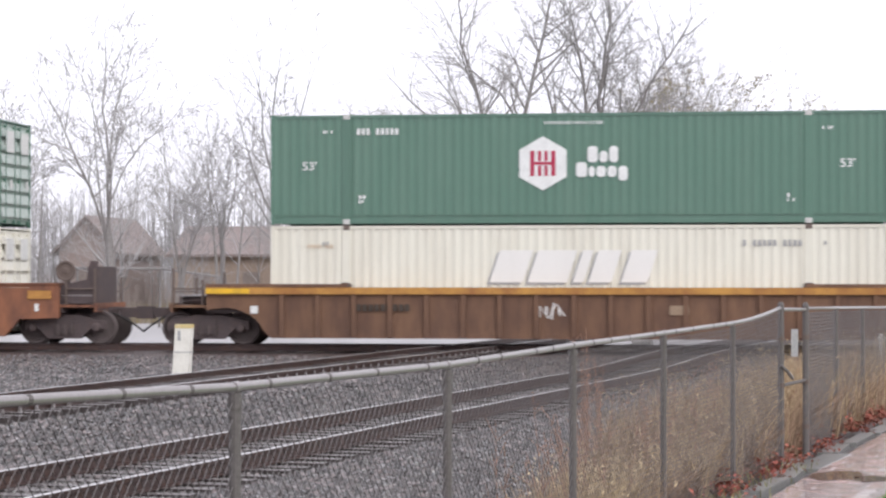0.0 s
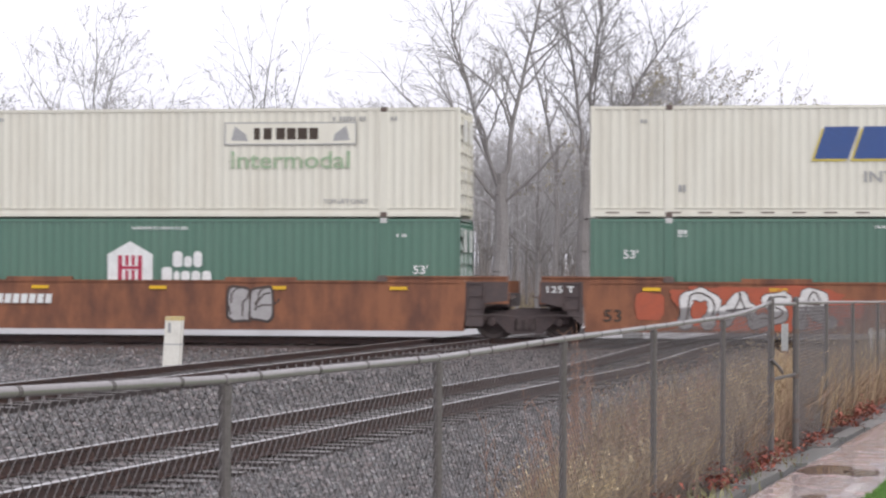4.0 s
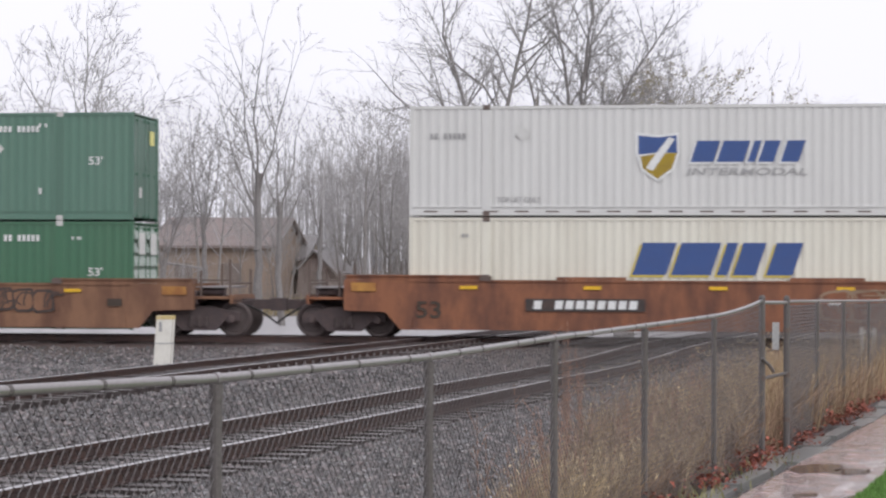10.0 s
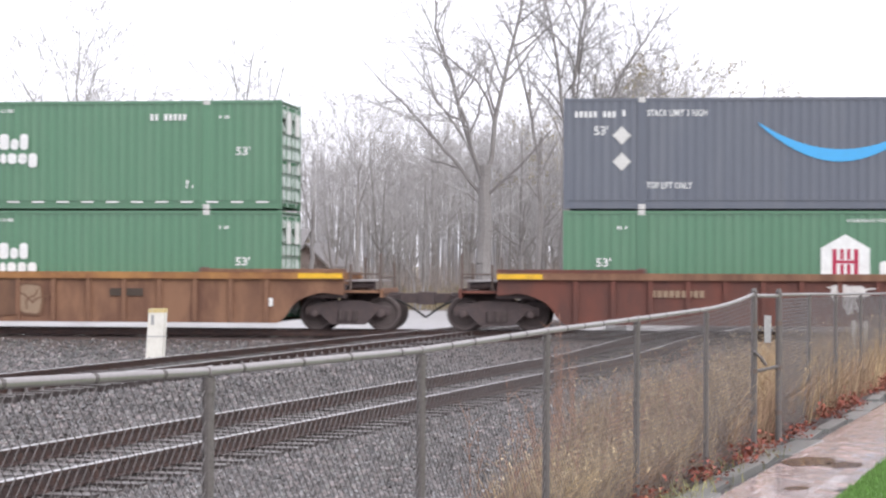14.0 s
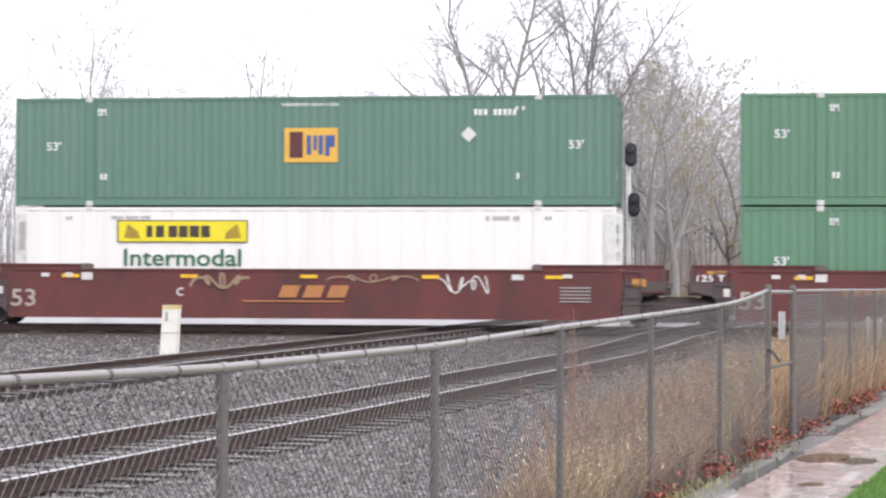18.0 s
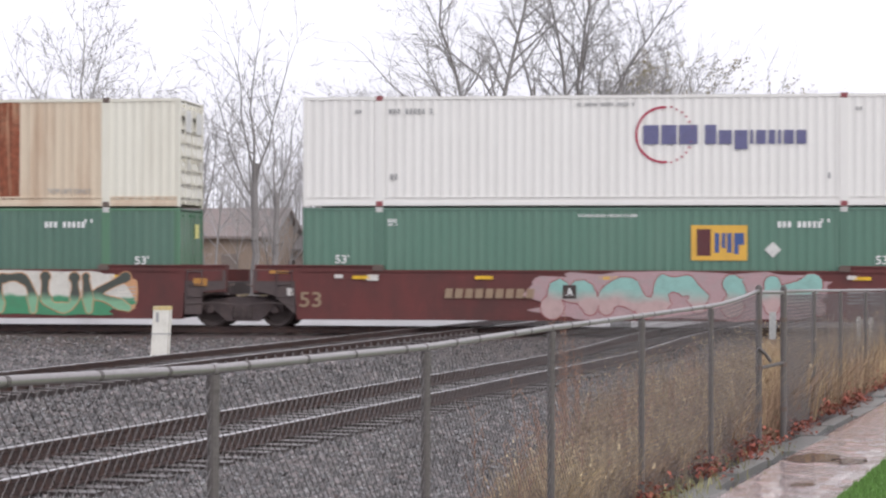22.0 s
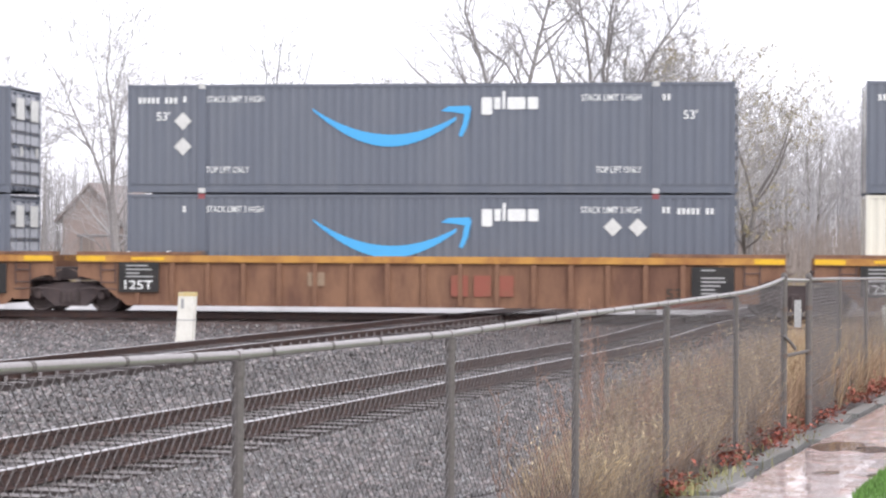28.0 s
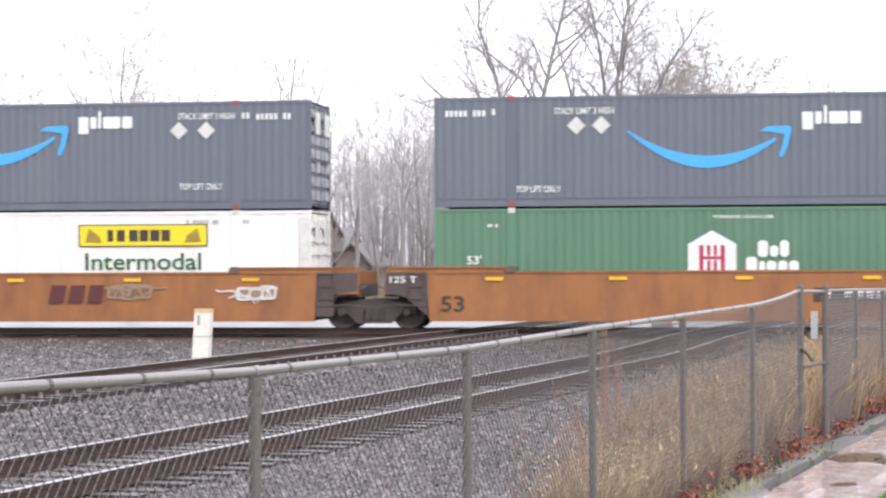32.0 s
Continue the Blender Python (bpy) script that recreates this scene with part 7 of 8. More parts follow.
    for _ in range(7500):
        y = 14.5 + 18 * rnd.random()
        x = FENCE(y) + rnd.gauss(0.06, 0.10)
        if noise.noise(Vector((y * 1.4, 1.0, 0.0))) < rnd.uniform(-0.02, 0.22):
            continue
        z = 0.06 + abs(rnd.gauss(0, 0.065))
        r, a, t = rnd.uniform(0.012, 0.030), rnd.uniform(0, math.tau), rnd.uniform(-0.9, 0.9)
        ux, uy, uz = math.cos(a) * r, math.sin(a) * r, math.sin(t) * r
        vx, vy = -math.sin(a) * r * 0.7, math.cos(a) * r * 0.7
        f.poly([(x - ux, y - uy, z - uz), (x + vx, y + vy, z + 0.4 * r), (x + ux, y + uy, z + uz), (x - vx, y - vy, z + 0.3 * r)])
    tagged(new("fallen_leaves", f.mesh("fallen_leaves", M_REDLEAF)), "red and brown leaves drifted against the fence", "leaves", kind="stuff")


build_grass()


# ---- signal behind the train ----
def build_signal():
    s = thing("signal_mast", "silver railway signal mast with two black heads and a ladder", "railway signal", at=(-2.92, 64.0, -0.3))
    part("mast", Form().tube((-0.06, 0, 0), (-0.06, 0, 5.2), 0.07, n=12), M_MAST, s)
    part("base", Form().box(-0.3, 0.3, -0.3, 0.3, 0, 0.35), M_MAST, s)
    for x in (-0.62,):
        part("ladder_rail", Form().tube((x, 0.1, 0.2), (x, 0.1, 4.7), 0.025, n=6), M_MAST, s)
    for z in (0.7, 1.5, 2.2, 3.7):
        part("ladder_rung", Form().tube((-0.60, 0.1, z), (-0.10, 0.1, z), 0.012, n=5), M_MAST, s)
    for z in (2.62, 4.02):
        g = Form()
        for zz in (z, z + 0.34, z + 0.68):
            g.sweep([(-0.62, -0.2, zz), (-0.26, -0.2, zz), (-0.26, 0.2, zz), (-0.62, 0.2, zz), (-0.62, -0.2, zz)], 0.016, 5)
        for x, y in ((-0.62, -0.2), (-0.44, -0.2), (-0.26, -0.2)):
            g.tube((x, y, z), (x, y, z + 0.68), 0.016, n=5)
        part("cage", g, M_MAST, s)
    for x, z in ((0.11, 3.40), (0.02, 4.82)):
        r = 0.165
        head = part("signal_head", Form().prism(arc(x, z + 0.38, r, 0, 180, 8) + arc(x, z + 0.02, r, 180, 360, 8), -0.30, -0.24), M_SIGNAL, s, "black oval signal backboard")
        part("lamp_case", Form().box(x - 0.13, x + 0.13, -0.24, 0.1, z - 0.03, z + 0.43), M_SIGNAL, s)
        for dz in (0.04, 0.36):
            part("hood", Form().tube((x, -0.5, z + dz), (x, -0.30, z + dz), 0.085, 0.095, n=10), M_SIGNAL, head)


build_signal()


# ---- houses beyond the trees ----
def house(name, label, x0, x1, y0, y1, eave, ridge, wall_m, roof_m, along, openings):
    h = thing(name, label, "house", at=((x0 + x1) / 2, y0, -0.1))
    w, d = (x1 - x0) / 2, y1 - y0
    if along:
        part("wall", Form().box(-w, w, 0, d, 0, eave), wall_m, h)
        for x in (-w, w - 0.2):
            part("gable", _gable(x, d, eave, ridge), wall_m, h)
        for a, b in ((-0.4, d / 2), (d + 0.4, d / 2)):
            lo = eave - 0.4 * (ridge - eave) / (d / 2)
            g = Form()
            g.v = [(-w - 0.3, a, lo), (w + 0.3, a, lo), (w + 0.3, b, ridge), (-w - 0.3, b, ridge), (-w - 0.3, a, lo + 0.14), (w + 0.3, a, lo + 0.14), (w + 0.3, b, ridge + 0.14), (-w - 0.3, b, ridge + 0.14)]
            g.f = [(0, 1, 2, 3), (4, 5, 6, 7), (0, 1, 5, 4), (1, 2, 6, 5), (2, 3, 7, 6), (3, 0, 4, 7)]
            g.k = [0] * 6
            part("roof_slope", g, roof_m, h)
    else:
        part("wall", Form().prism([(-w, 0), (w, 0), (w, eave), (0, ridge), (-w, eave)], 0, d), wall_m, h)
        for s in (-1, 1):
            o = 0.35
            k = (ridge - eave) / w
            pts = [(0, ridge + 0.02), (s * (w + o), eave - k * o + 0.02), (s * (w + o), eave - k * o + 0.16), (0, ridge + 0.16)]
            part("roof_slope", Form().prism(pts, -0.35, d + 0.3), roof_m, h)
    for ox, oz, ow, oh in openings:
        win = part("window", Form().box(ox - ow / 2 - 0.08, ox + ow / 2 + 0.08, -0.06, 0.02, oz - 0.08, oz + oh + 0.08), wall_m, h)
        part("pane", Form().box(ox - ow / 2, ox + ow / 2, -0.075, -0.02, oz, oz + oh), M_GLASS, win)
    return h


def _gable(x, d, eave, ridge):
    g = Form()
    g.v = [(x, 0, eave), (x, d, eave), (x, d / 2, ridge), (x + 0.2, 0, eave), (x + 0.2, d, eave), (x + 0.2, d / 2, ridge)]
    g.f = [(0, 1, 2), (3, 5, 4), (0, 2, 5, 3), (1, 4, 5, 2), (0, 3, 4, 1)]
    g.k = [0] * 5
    return g


house("house", "grey-brown gabled clapboard house behind bare trees", -35.3, -32.3, 112, 121, 3.4, 5.0, M_SIDING, M_ROOF, False, [(-0.2, 1.0, 0.8, 1.3)])
house("house", "low brown brick house with a shingle roof", -29.2, -23.0, 112, 120, 3.1, 4.5, M_BRICKWALL, M_ROOF, True, [(-1.6, 1.1, 0.9, 1.1), (1.0, 1.1, 0.9, 1.1)])
house("house", "small buff house with a wet grey metal roof", -26.0, -22.6, 118, 124, 2.5, 3.65, M_SHED, M_ROOFGREY, True, [(0.8, 0.8, 0.8, 1.2)])
house("garage", "small grey-brown gabled garage with a dark door", -22.7, -20.9, 117, 123, 1.9, 2.8, M_SIDING, M_ROOFGREY, False, [(0.1, 0.1, 0.9, 1.7)])


# ---- a fallen pole on stakes ----
def build_pole():
    p = thing("wooden_rail", "grey fallen pole propped on short stakes", "pole")
    part("pole", Form().tube((-26.5, 86, 2.15), (-22.8, 85.5, 2.12), 0.055, 0.05, 8).tube((-22.8, 85.5, 2.12), (-20.3, 85, 1.80), 0.05, 0.045, 8), M_BARK, p, smooth=True)
    for x, y, z in ((-26.4, 86, 2.2), (-22.9, 85.55, 2.15), (-20.35, 85.0, 1.86)):
        part("stake", Form().tube((x, y + 0.06, -0.2), (x + 0.05, y + 0.06, z), 0.05, 0.045, 8), M_BARK, p)


build_pole()


# ---- bare trees ----
def tubes(segs, name, mats):
    """One mesh of tapering pieces (start, end, radii)."""
    verts, faces, at = [], [], 0
    p0, p1 = np.array([s[0] for s in segs]), np.array([s[1] for s in segs])
    r0, r1 = np.array([s[2] for s in segs]), np.array([s[3] for s in segs])
    d = p1 - p0
    d /= np.linalg.norm(d, axis=1)[:, None] + 1e-9
    ref = np.where(np.abs(d[:, 2:3]) < 0.9, [[0.0, 0.0, 1.0]], [[1.0, 0.0, 0.0]])
    a = np.cross(d, ref)
    a /= np.linalg.norm(a, axis=1)[:, None]
    b = np.cross(d, a)
    for lo, hi, k in ((0.0, 0.018, 3), (0.018, 0.07, 4), (0.07, 9, 8)):
        m = (r0 >= lo) & (r0 < hi)
        n = int(m.sum())
        if not n:
            continue
        w = np.arange(k) * math.tau / k
        ring = a[m][:, None] * np.cos(w)[None, :, None] + b[m][:, None] * np.sin(w)[None, :, None]
        v = np.concatenate([p0[m][:, None] + ring * r0[m][:, None, None], p1[m][:, None] + ring * r1[m][:, None, None]], 1)
        verts.append(v.reshape(-1, 3))
        j = np.arange(k)
        q = np.stack([j, (j + 1) % k, (j + 1) % k + k, j + k], 1)
        faces.append((q[None] + (at + 2 * k * np.arange(n))[:, None, None]).reshape(-1, 4))
        at += 2 * k * n
    me = bpy.data.meshes.new(name)
    me.from_pydata(np.concatenate(verts).tolist(), [], np.concatenate(faces).tolist())
    me.materials.append(mats)
    return me


def grow(rnd, height, thick, levels, fork, spread, stems=1, clear=0.25, leader=False):
    """Branch pieces of one bare tree, thick ones and twigs apart."""
    wood, twig = [], []

    def branch(p, d, length, r, level):
        n = 9 if leader and level == 0 else 5 if level < 2 else (4 if level < 3 else 3)
        pts, rad = [p], [r]
        for i in range(n):
            wob = (0.025 if leader and level == 0 else 0.07 if level == 0 else (0.11 if level < 2 else 0.17))
            d = (d + Vector((rnd.gauss(0, wob), rnd.gauss(0, wob), rnd.gauss(0, wob * 0.6) + (0.06 if level else 0.02)))).normalized()
            pts.append(pts[-1] + d * (length / n))
            rad.append(r * (1 - (0.85 if leader and level == 0 else 0.55 if level < 2 else 0.75) * (i + 1) / n))
        for i in range(n):
            (wood if r > 0.035 else twig).append((tuple(pts[i]), tuple(pts[i + 1]), rad[i], rad[i + 1]))
        if level >= levels:
            return
        kids = fork[min(level, len(fork) - 1)]
        for j in range(kids):
            u = rnd.uniform(clear if level == 0 else 0.2, 1.0) if j or (leader and level == 0) else 1.0
            i = min(n - 1, int(u * n))
            f = u * n - i
            q = pts[i].lerp(pts[min(i + 1, n)], min(1.0, f))
            side = Vector((rnd.gauss(0, 1), rnd.gauss(0, 1), rnd.gauss(0, 0.35))).normalized()
            ang = radians(rnd.uniform(*spread)) * (0.55 if j == 0 else 1)
            base = (pts[min(i + 1, n)] - pts[i]).normalized()
            nd = (base * math.cos(ang) + (side - base * side.dot(base)).normalized() * math.sin(ang)).normalized()
            rr = max(0.0095, rad[i] * rnd.uniform(0.5, 0.72))
            if leader and level == 0:
                branch(q, nd, length * (0.19 + 0.30 * (1 - u)) * rnd.uniform(0.7, 1.2), max(0.012, rr * 0.7), 1)
            else:
                branch(q, nd, length * rnd.uniform(0.5, 0.78), rr, level + 1)

    for s in range(stems):
        a = math.tau * s / max(1, stems) + rnd.random()
        tip = 0.28 if stems > 1 else 0.0
        d = Vector((math.cos(a) * tip * rnd.uniform(0.5, 1), math.sin(a) * tip, 1)).normalized()
        branch(Vector((math.cos(a) * 0.15 * (stems > 1), math.sin(a) * 0.15 * (stems > 1), -0.2)), d, height * (0.95 if leader else rnd.uniform(0.42, 0.52)), thick * (1 if stems == 1 else 0.7), 0)
    top = max(s[1][2] for s in wood + twig)
    k = height / top
    fit = lambda q: [(tuple(c * k for c in s[0]), tuple(c * k for c in s[1]), s[2], s[3]) for s in q]
    return fit(wood), fit(twig)


def tree(label, seed, **kw):
    rnd = random.Random(seed)
    wood, twig = grow(rnd, **kw)
    t = thing("tree", label, "tree", "bare trees beyond the railway")
    part("trunk", tubes(wood, "trunk", M_BARK), None, t)
    part("crown", tubes(twig, "crown", M_TWIG), None, t, "fine bare twigs")
    return t, twig


def spread_tree(label, seed, thick, fork, limbs, fine=0.005, dense=1.0):
    """A broad bare tree: a short trunk, limbs that lean as given, and three orders of branches down to fine twigs."""
    rnd = random.Random(seed)
    wood, twig = [], []

    def bough(p, d, length, r, level, lean=None):
        n = max(3, int(length / (0.75 if level == 0 else 0.45 if level < 3 else 0.25)))
        pts, rad = [p], [r]
        for i in range(n):
            u = (i + 1) / n
            if lean:
                a = radians(lean[0] + (lean[1] - lean[0]) * u)
                d = Vector((math.sin(a) + rnd.gauss(0, 0.09), d.y * 0.97 + rnd.gauss(0, 0.07), math.cos(a) + rnd.gauss(0, 0.06))).normalized()
            else:
                w = 0.10 + 0.05 * level
                d = (d + Vector((rnd.gauss(0, w), rnd.gauss(0, w), rnd.gauss(0, w) + 0.05))).normalized()
            pts.append(pts[-1] + d * (length / n))
            rad.append(max(fine, r * (1 - u) ** 0.75))
        for i in range(n):
            (wood if rad[i] > 0.03 else twig).append((tuple(pts[i]), tuple(pts[i + 1]), rad[i], rad[i + 1]))
        if level >= 4 or length < 0.3:
            return
        kids = max(2, int(length * dense * (1.6, 2.7, 3.5, 4.4)[level] * rnd.uniform(0.85, 1.15)))
        for j in range(kids):
            u = 0.18 + 0.8 * (j + rnd.random()) / kids
            i = min(n - 1, int(u * n))
            q = pts[i].lerp(pts[i + 1], u * n - i)
            base = (pts[i + 1] - pts[i]).normalized()
            side = Vector((rnd.gauss(0, 1), rnd.gauss(0, 0.7), rnd.gauss(0, 0.5)))
            side = (side - base * side.dot(base)).normalized()
            ang = radians(rnd.uniform(28, 58))
            ln = length * (0.16 + 0.42 * (1 - u)) * rnd.uniform(0.6, 1.3)
            bough(q, base * math.cos(ang) + side * math.sin(ang), ln, max(fine + 0.001, min(rad[i] * 0.62, 0.017 * ln + 0.002)), level + 1)

    p, z, r = Vector((0, 0, -0.2)), 0.0, thick * 1.3
    nodes = []
    while z < fork + 0.3:
        q = p + Vector((rnd.gauss(0, 0.03), rnd.gauss(0, 0.03), 0.4))
        wood.append((tuple(p), tuple(q), r, r * 0.975))
        nodes.append((q.z, q, r))
        p, r, z = q, max(thick * 0.8, r * 0.965), q.z
    for h, a0, a1, length, lr in limbs:
        _, root, _ = min(nodes, key=lambda k: abs(k[0] - h))
        bough(root, Vector((0, rnd.uniform(-0.3, 0.3), 1)), length, lr * 0.70, 0, (a0, a1))
    t = thing("tree", label, "tree", "bare trees beyond the railway")
    part("trunk", tubes(wood, "trunk", M_BARK), None, t)
    part("crown", tubes(twig, "crown", M_TWIG), None, t, "fine bare twigs")
    return t


def leafy(t, twig, count, seed):
    rnd = random.Random(seed)
    g = Form()
    top = max(s[1][2] for s in twig)
    twig = [s for s in twig if s[1][2] < 0.84 * top]
    for _ in range(count):
        s = twig[int(len(twig) * rnd.random())]
        c = Vector(s[1]) + Vector((rnd.gauss(0, 0.06), rnd.gauss(0, 0.06), rnd.gauss(0, 0.06)))
        u = Vector((rnd.gauss(0, 1), rnd.gauss(0, 1), rnd.gauss(0, 1))).normalized() * rnd.uniform(0.035, 0.08)
        v = u.orthogonal().normalized() * u.length * 0.6
        g.poly([c - u, c + v, c + u, c - v])
    ob = part("leaves", g, M_LEAF, t, "sparse withered leaves")
    tagged(ob, kind="stuff")


def build_trees():
    # limbs: height of the fork on the trunk, lean at the root and at the tip (degrees from upright), length, radius
    spread_tree("large bare tree with spreading grey limbs", 101, 0.25, 5.0, (
        (4.3, -36, -48, 8.2, 0.10), (4.0, -52, -68, 3.6, 0.05), (4.7, -16, -6, 9.2, 0.13), (5.0, 8, 14, 9.8, 0.14),
        (4.4, 38, 56, 5.2, 0.085), (5.0, -26, -40, 6.5, 0.075), (3.4, 55, 60, 2.6, 0.04), (4.6, -14, -24, 8.6, 0.08))).matrix_basis = pose(-8.45, 80, -0.1)
    spread_tree("tall bare tree with steep forked limbs", 118, 0.22, 5.4, (
        (4.8, -6, -12, 9.4, 0.12), (5.4, 4, 2, 9.8, 0.12), (4.4, 20, 30, 9.0, 0.12), (5.6, 36, 64, 6.2, 0.06),
        (3.6, 48, 62, 3.6, 0.05), (6.2, -30, -20, 4.8, 0.05))).matrix_basis = pose(-5.65, 83, -0.1)
    spread_tree("slender bare tree leaning between the large ones", 133, 0.10, 6.0, (
        (6.0, -8, -16, 6.6, 0.09), (5.2, 22, 34, 4.6, 0.05), (4.2, -34, -44, 3.6, 0.045))).matrix_basis = pose(-6.75, 84, -0.1)
    spread_tree("bare tree forking low beside the signal", 137, 0.16, 4.2, (
        (3.4, -28, -38, 4.6, 0.06), (4.2, 4, 16, 6.6, 0.09), (3.8, 32, 48, 5.6, 0.07))).matrix_basis = pose(-3.2, 85, -0.1)
    t, tw = tree("bare tree keeping some olive-brown leaves", 143, height=12.2, thick=0.2, levels=5, fork=[6, 4, 3, 2, 2], spread=(22, 55), clear=0.3)
    leafy(t, tw, 3600, 5)
    t.matrix_basis = pose(-2.35, 92, -0.1, 0, 0, 10)
    t, tw = tree("bare tree keeping some olive-brown leaves", 144, height=11.5, thick=0.2, levels=5, fork=[6, 4, 3, 2, 2], spread=(25, 60), clear=0.25)
    leafy(t, tw, 3000, 6)
    t.matrix_basis = pose(-0.3, 96, -0.1, 0, 0, 70)
    t = spread_tree("slender bare tree with three crossing upright stems", 151, 0.12, 2.4, (
        (2.2, -6, -30, 6.9, 0.075), (2.4, -9, -1, 8.0, 0.085), (2.3, 2, 13, 6.6, 0.065), (2.0, -38, -24, 4.0, 0.04), (2.4, 30, 12, 4.4, 0.045),
        (2.4, -16, 4, 6.4, 0.05)), 0.0065, 1.1)
    t.matrix_basis = pose(-22.1, 76, -0.1) @ Matrix.Scale(1.15, 4)
    for x, h, turn in ((-19.9, 0.74, 130), (-26.4, 0.92, 40)):
        copy_thing(t, pose(x, 77.5, -0.1, 0, 0, turn) @ Matrix.Scale(h / 1.15, 4))
    t = spread_tree("slender bare tree with a vase-shaped crown", 152, 0.11, 4.0, (
        (3.6, -24, -18, 5.2, 0.05), (4.0, -8, -12, 5.6, 0.055), (4.0, 2, 4, 5.7, 0.06), (3.8, 14, 20, 5.4, 0.05), (3.0, 34, 24, 3.4, 0.035), (3.2, -36, -26, 3.4, 0.035)), 0.006, 0.85)
    t.matrix_basis = pose(-16.3, 76, -0.1) @ Matrix.Scale(1.13, 4)
    for x, h, turn in ((-18.4, 0.82, 100), (-15.6, 0.92, 200), (-14.3, 0.76, 300)):
        copy_thing(t, pose(x, 77.5, -0.1, 0, 0, turn) @ Matrix.Scale(h / 1.13, 4))
    kinds = []
    for i, (h, th, fk, sp, st) in enumerate(((10, 0.13, [15, 4, 3, 2], (25, 55), 1), (10, 0.10, [14, 4, 3, 2], (22, 52), 1), (10, 0.12, [10, 4, 3, 2], (22, 52), 2), (10, 0.15, [9, 5, 3, 2], (22, 50), 1), (10, 0.09, [14, 4, 3, 2], (25, 55), 1))):
        kinds.append(tree("slender bare woodland tree", 200 + i, height=h, thick=th, levels=4, fork=fk, spread=sp, stems=st, clear=0.3, leader=i != 3)[0])
    used = set()
    rnd = random.Random(77)

    def stand(slope, y, h):
        i = rnd.randrange(len(kinds))
        k = h / 10
        m = pose(slope * y, y, ground_z(0, y) - 0.05, 0, 0, rnd.uniform(0, 360)) @ Matrix.Diagonal((k * rnd.uniform(0.8, 1.1), k * rnd.uniform(0.8, 1.1), k, 1))
        if i in used:
            copy_thing(kinds[i], m)
        else:
            used.add(i)
            kinds[i].matrix_basis = m
    # woods between the two big crowns and the houses
    for i in range(58):
        y = rnd.uniform(88, 150)
        s = rnd.uniform(-0.182, -0.055)
        stand(s, y, (480 - (rnd.uniform(160, 270) if s > -0.165 else rnd.uniform(200, 290))) / 3950 * y + 1.4)
    # woods to the right, stepping down into the distance
    for i in range(40):
        s = -0.05 + 0.10 * (i + rnd.random()) / 40
        y = rnd.uniform(95, 150) + max(0.0, s + 0.01) * 2600
        top = 110 + max(0.0, s + 0.05) * 1900 + rnd.uniform(-70, 40)
        stand(s, y, max(2.5, (480 - min(top, 400)) / 3950 * y + 1.5))
    for s, y, h in ((0.053, 230, 17.4), (0.060, 250, 16.6), (0.047, 300, 12.8), (0.066, 240, 16.0), (0.040, 330, 11.6)):
        stand(s, y, h)
    # thin trees in front of and behind the houses
    for i in range(28):
        y = rnd.choice((rnd.uniform(76, 105), rnd.uniform(76, 105), rnd.uniform(125, 170)))
        stand(rnd.uniform(-0.37, -0.19), y, (480 - rnd.uniform(170, 320)) / 3950 * y + 1.4)
    # undergrowth
    segs = []
    for _ in range(6500):
        y = rnd.uniform(90, 140)
        x = rnd.uniform(-0.38, 0.03) * y
        if x < -0.19 * y and rnd.random() < 0.2:
            continue
        h = rnd.uniform(0.5, 2.8) * rnd.random() ** 0.5
        p = Vector((x, y, ground_z(0, y)))
        q = p + Vector((rnd.gauss(0, 0.18) * h, rnd.gauss(0, 0.18) * h, h))
        segs.append((tuple(p), tuple(q), rnd.uniform(0.008, 0.016), 0.004))
        for _ in range(3):
            a = p.lerp(q, rnd.uniform(0.3, 0.95))
            segs.append((tuple(a), tuple(a + Vector((rnd.gauss(0, 0.25), rnd.gauss(0, 0.2), rnd.uniform(0.1, 0.5))) * h * 0.5), 0.007, 0.003))
    for _ in range(1500):
        y = rnd.uniform(120, 220)
        p = Vector((rnd.uniform(-0.03, 0.09) * y, y, ground_z(0, y)))
        h = rnd.uniform(1.0, 4.0)
        for _ in range(3):
            segs.append((tuple(p), tuple(p + Vector((rnd.gauss(0, 0.25), rnd.gauss(0, 0.2), 1)) * h), rnd.uniform(0.012, 0.025), 0.006))
    woods = []
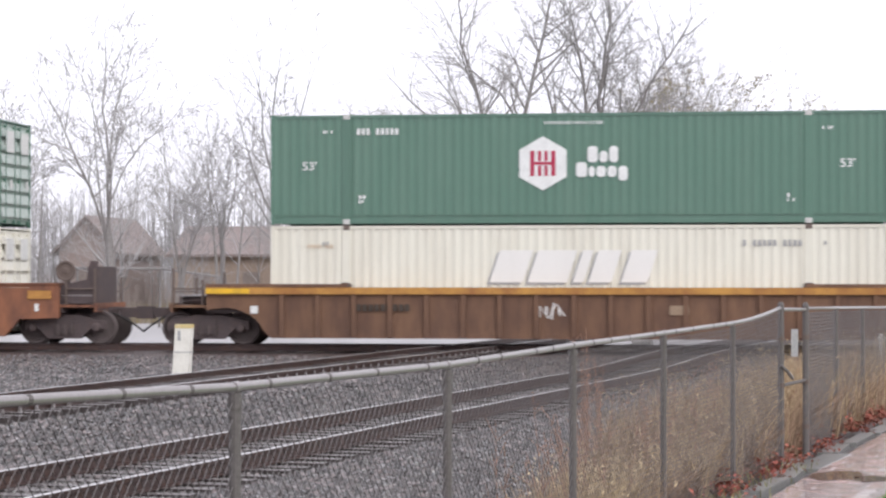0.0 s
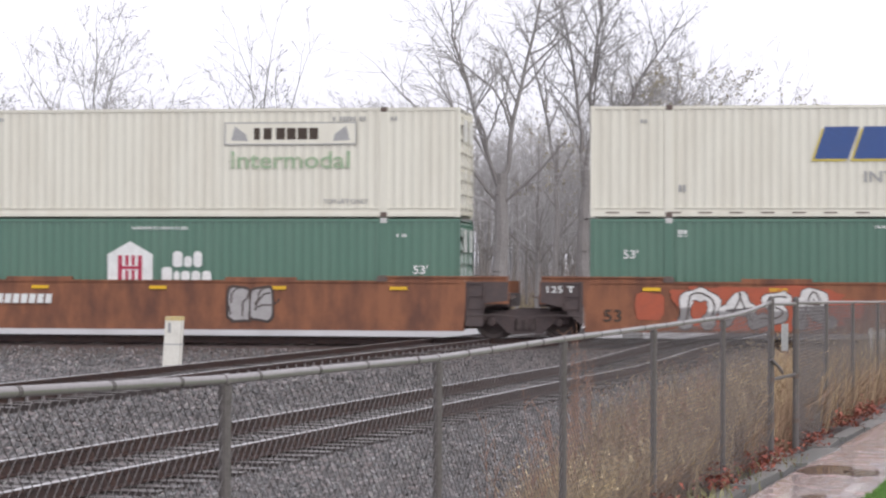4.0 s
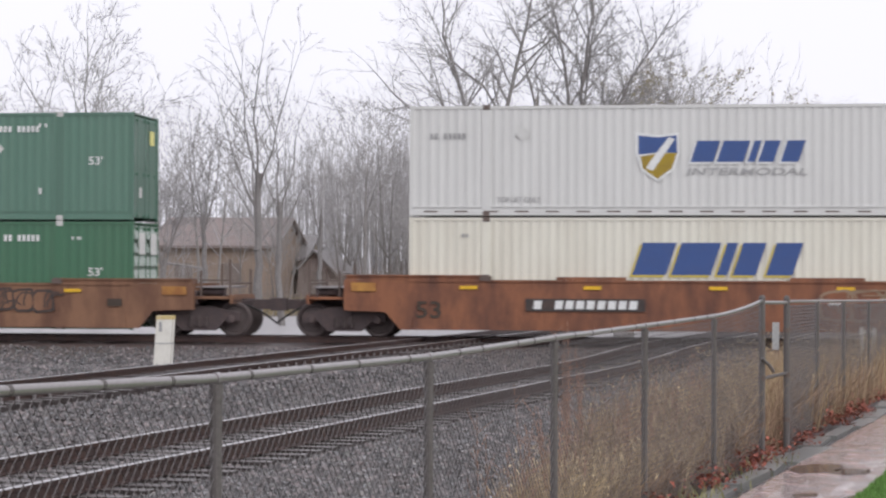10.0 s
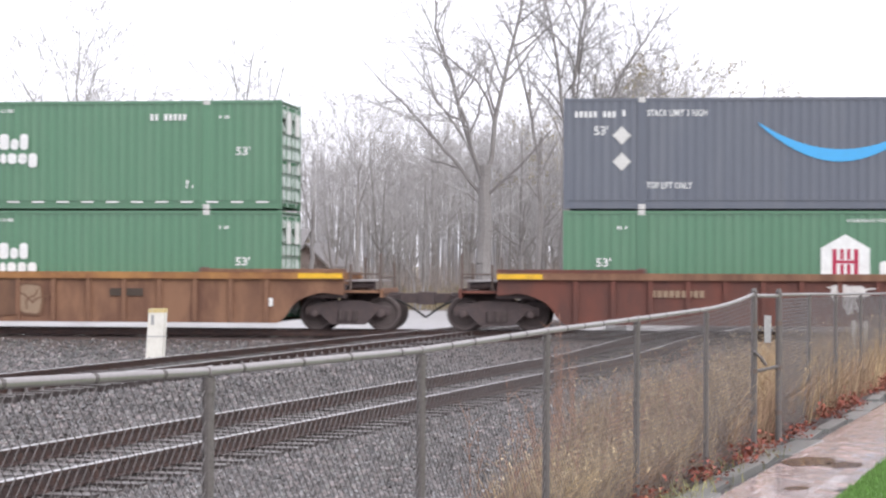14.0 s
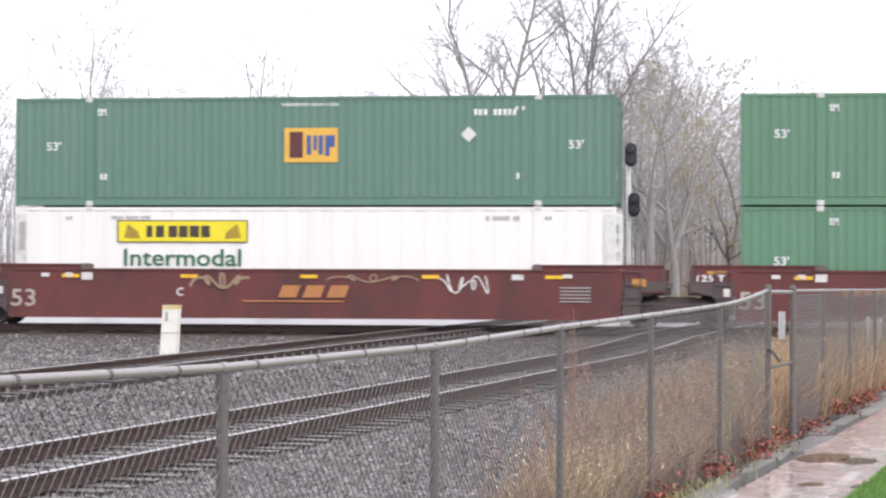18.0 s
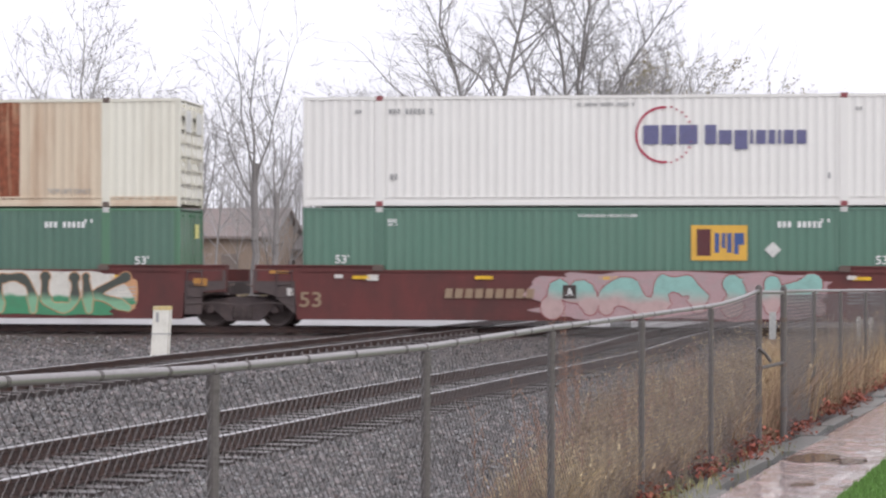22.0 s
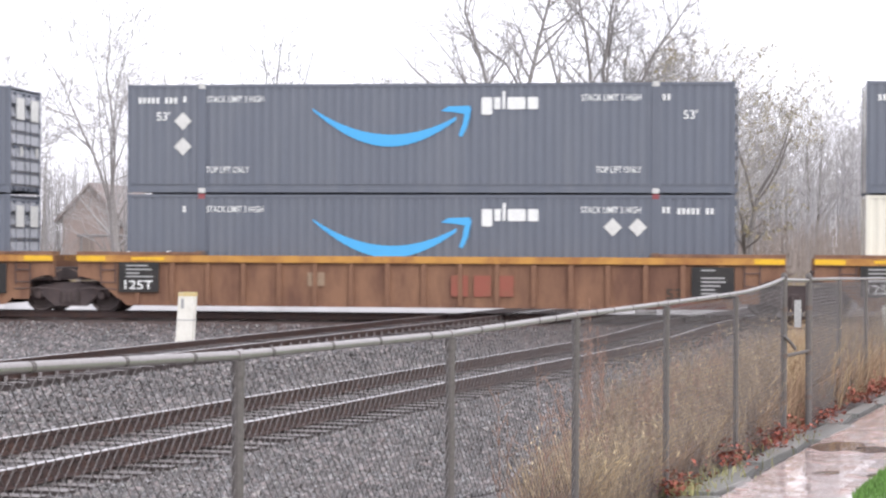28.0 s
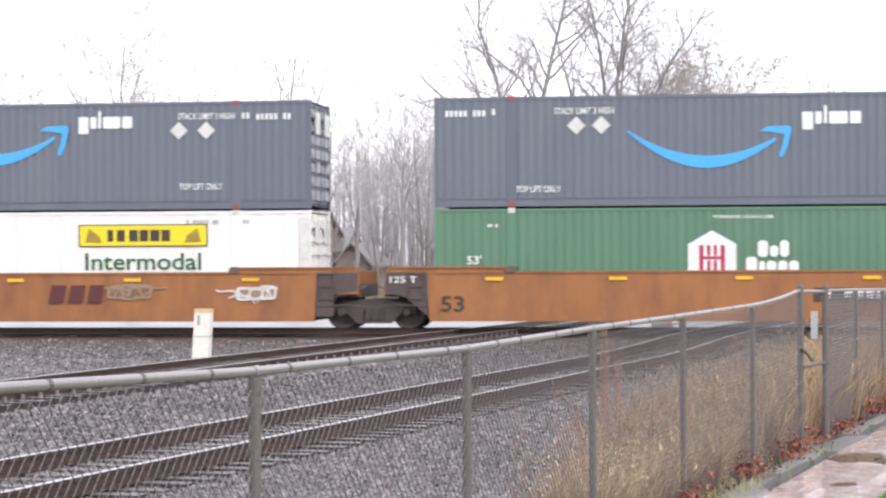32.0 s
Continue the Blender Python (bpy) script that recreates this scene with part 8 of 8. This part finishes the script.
    for i in range(1720):
        y = rnd.uniform(140, 215) if i < 1300 else rnd.uniform(190, 290)
        s = rnd.uniform(-0.40, 0.03) if i < 1300 else rnd.uniform(-0.03, 0.09)
        top = 300 if s < -0.2 else (230 if s < -0.05 else 180 + (s + 0.05) * 1900 if s < 0.035 else 235 + abs(s - 0.052) * 1500)
        h = (480 - top - rnd.uniform(0, 110)) / 3950 * y + 1.5
        p = Vector((s * y, y, ground_z(0, y) - 0.1))
        q = p + Vector((rnd.gauss(0, 0.3), rnd.gauss(0, 0.3), max(2.0, h)))
        woods.append((tuple(p), tuple(q), rnd.uniform(0.04, 0.12), 0.012))
        for _ in range(6 if i < 1300 else 13):
            a = p.lerp(q, rnd.uniform(0.25, 0.95))
            woods.append((tuple(a), tuple(a + Vector((rnd.gauss(0, 0.8), rnd.gauss(0, 0.5), rnd.uniform(0.5, 1.6))) * (1 if i < 1300 else 1.5)), 0.017 if i < 1300 else 0.026, 0.006))
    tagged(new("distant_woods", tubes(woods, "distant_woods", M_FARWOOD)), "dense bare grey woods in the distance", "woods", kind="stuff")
    tagged(new("undergrowth", tubes(segs, "undergrowth", M_BRUSH)), "tangled bare brush under the trees", "brush", kind="stuff")
    field = blades([(rnd.uniform(-0.36, 0.09) * y, y) for y in (91 + 90 * rnd.random() ** 1.5 for _ in range(14000))], 0.2, 0.8, 0.015, rnd, lambda x, y: ground_z(0, y), 0.5)
    tagged(new("field_grass", field.mesh("field_grass", M_FIELD)), "dry straw grass in the field beyond the train", "grass", kind="stuff")


build_trees()


# ---- the train rolls by ----
def motions():
    seconds = [2 * i for i in range(17)]
    for ob, at, z in MOVING:
        walk(ob, [(t, pose(at + train_shift(t), TRAIN_Y, RAIL_Z + z)) for t in seconds])
    ticks = [i / FPS for i in range(int(32 * FPS) + 1)]
    spin = [math.degrees(train_shift(t) / 0.46) for t in ticks]
    for ob, dx in WHEELS:
        walk(ob, [(t, pose(dx, 0, 0.46, 0, a, 0)) for t, a in zip(ticks, spin)])


motions()
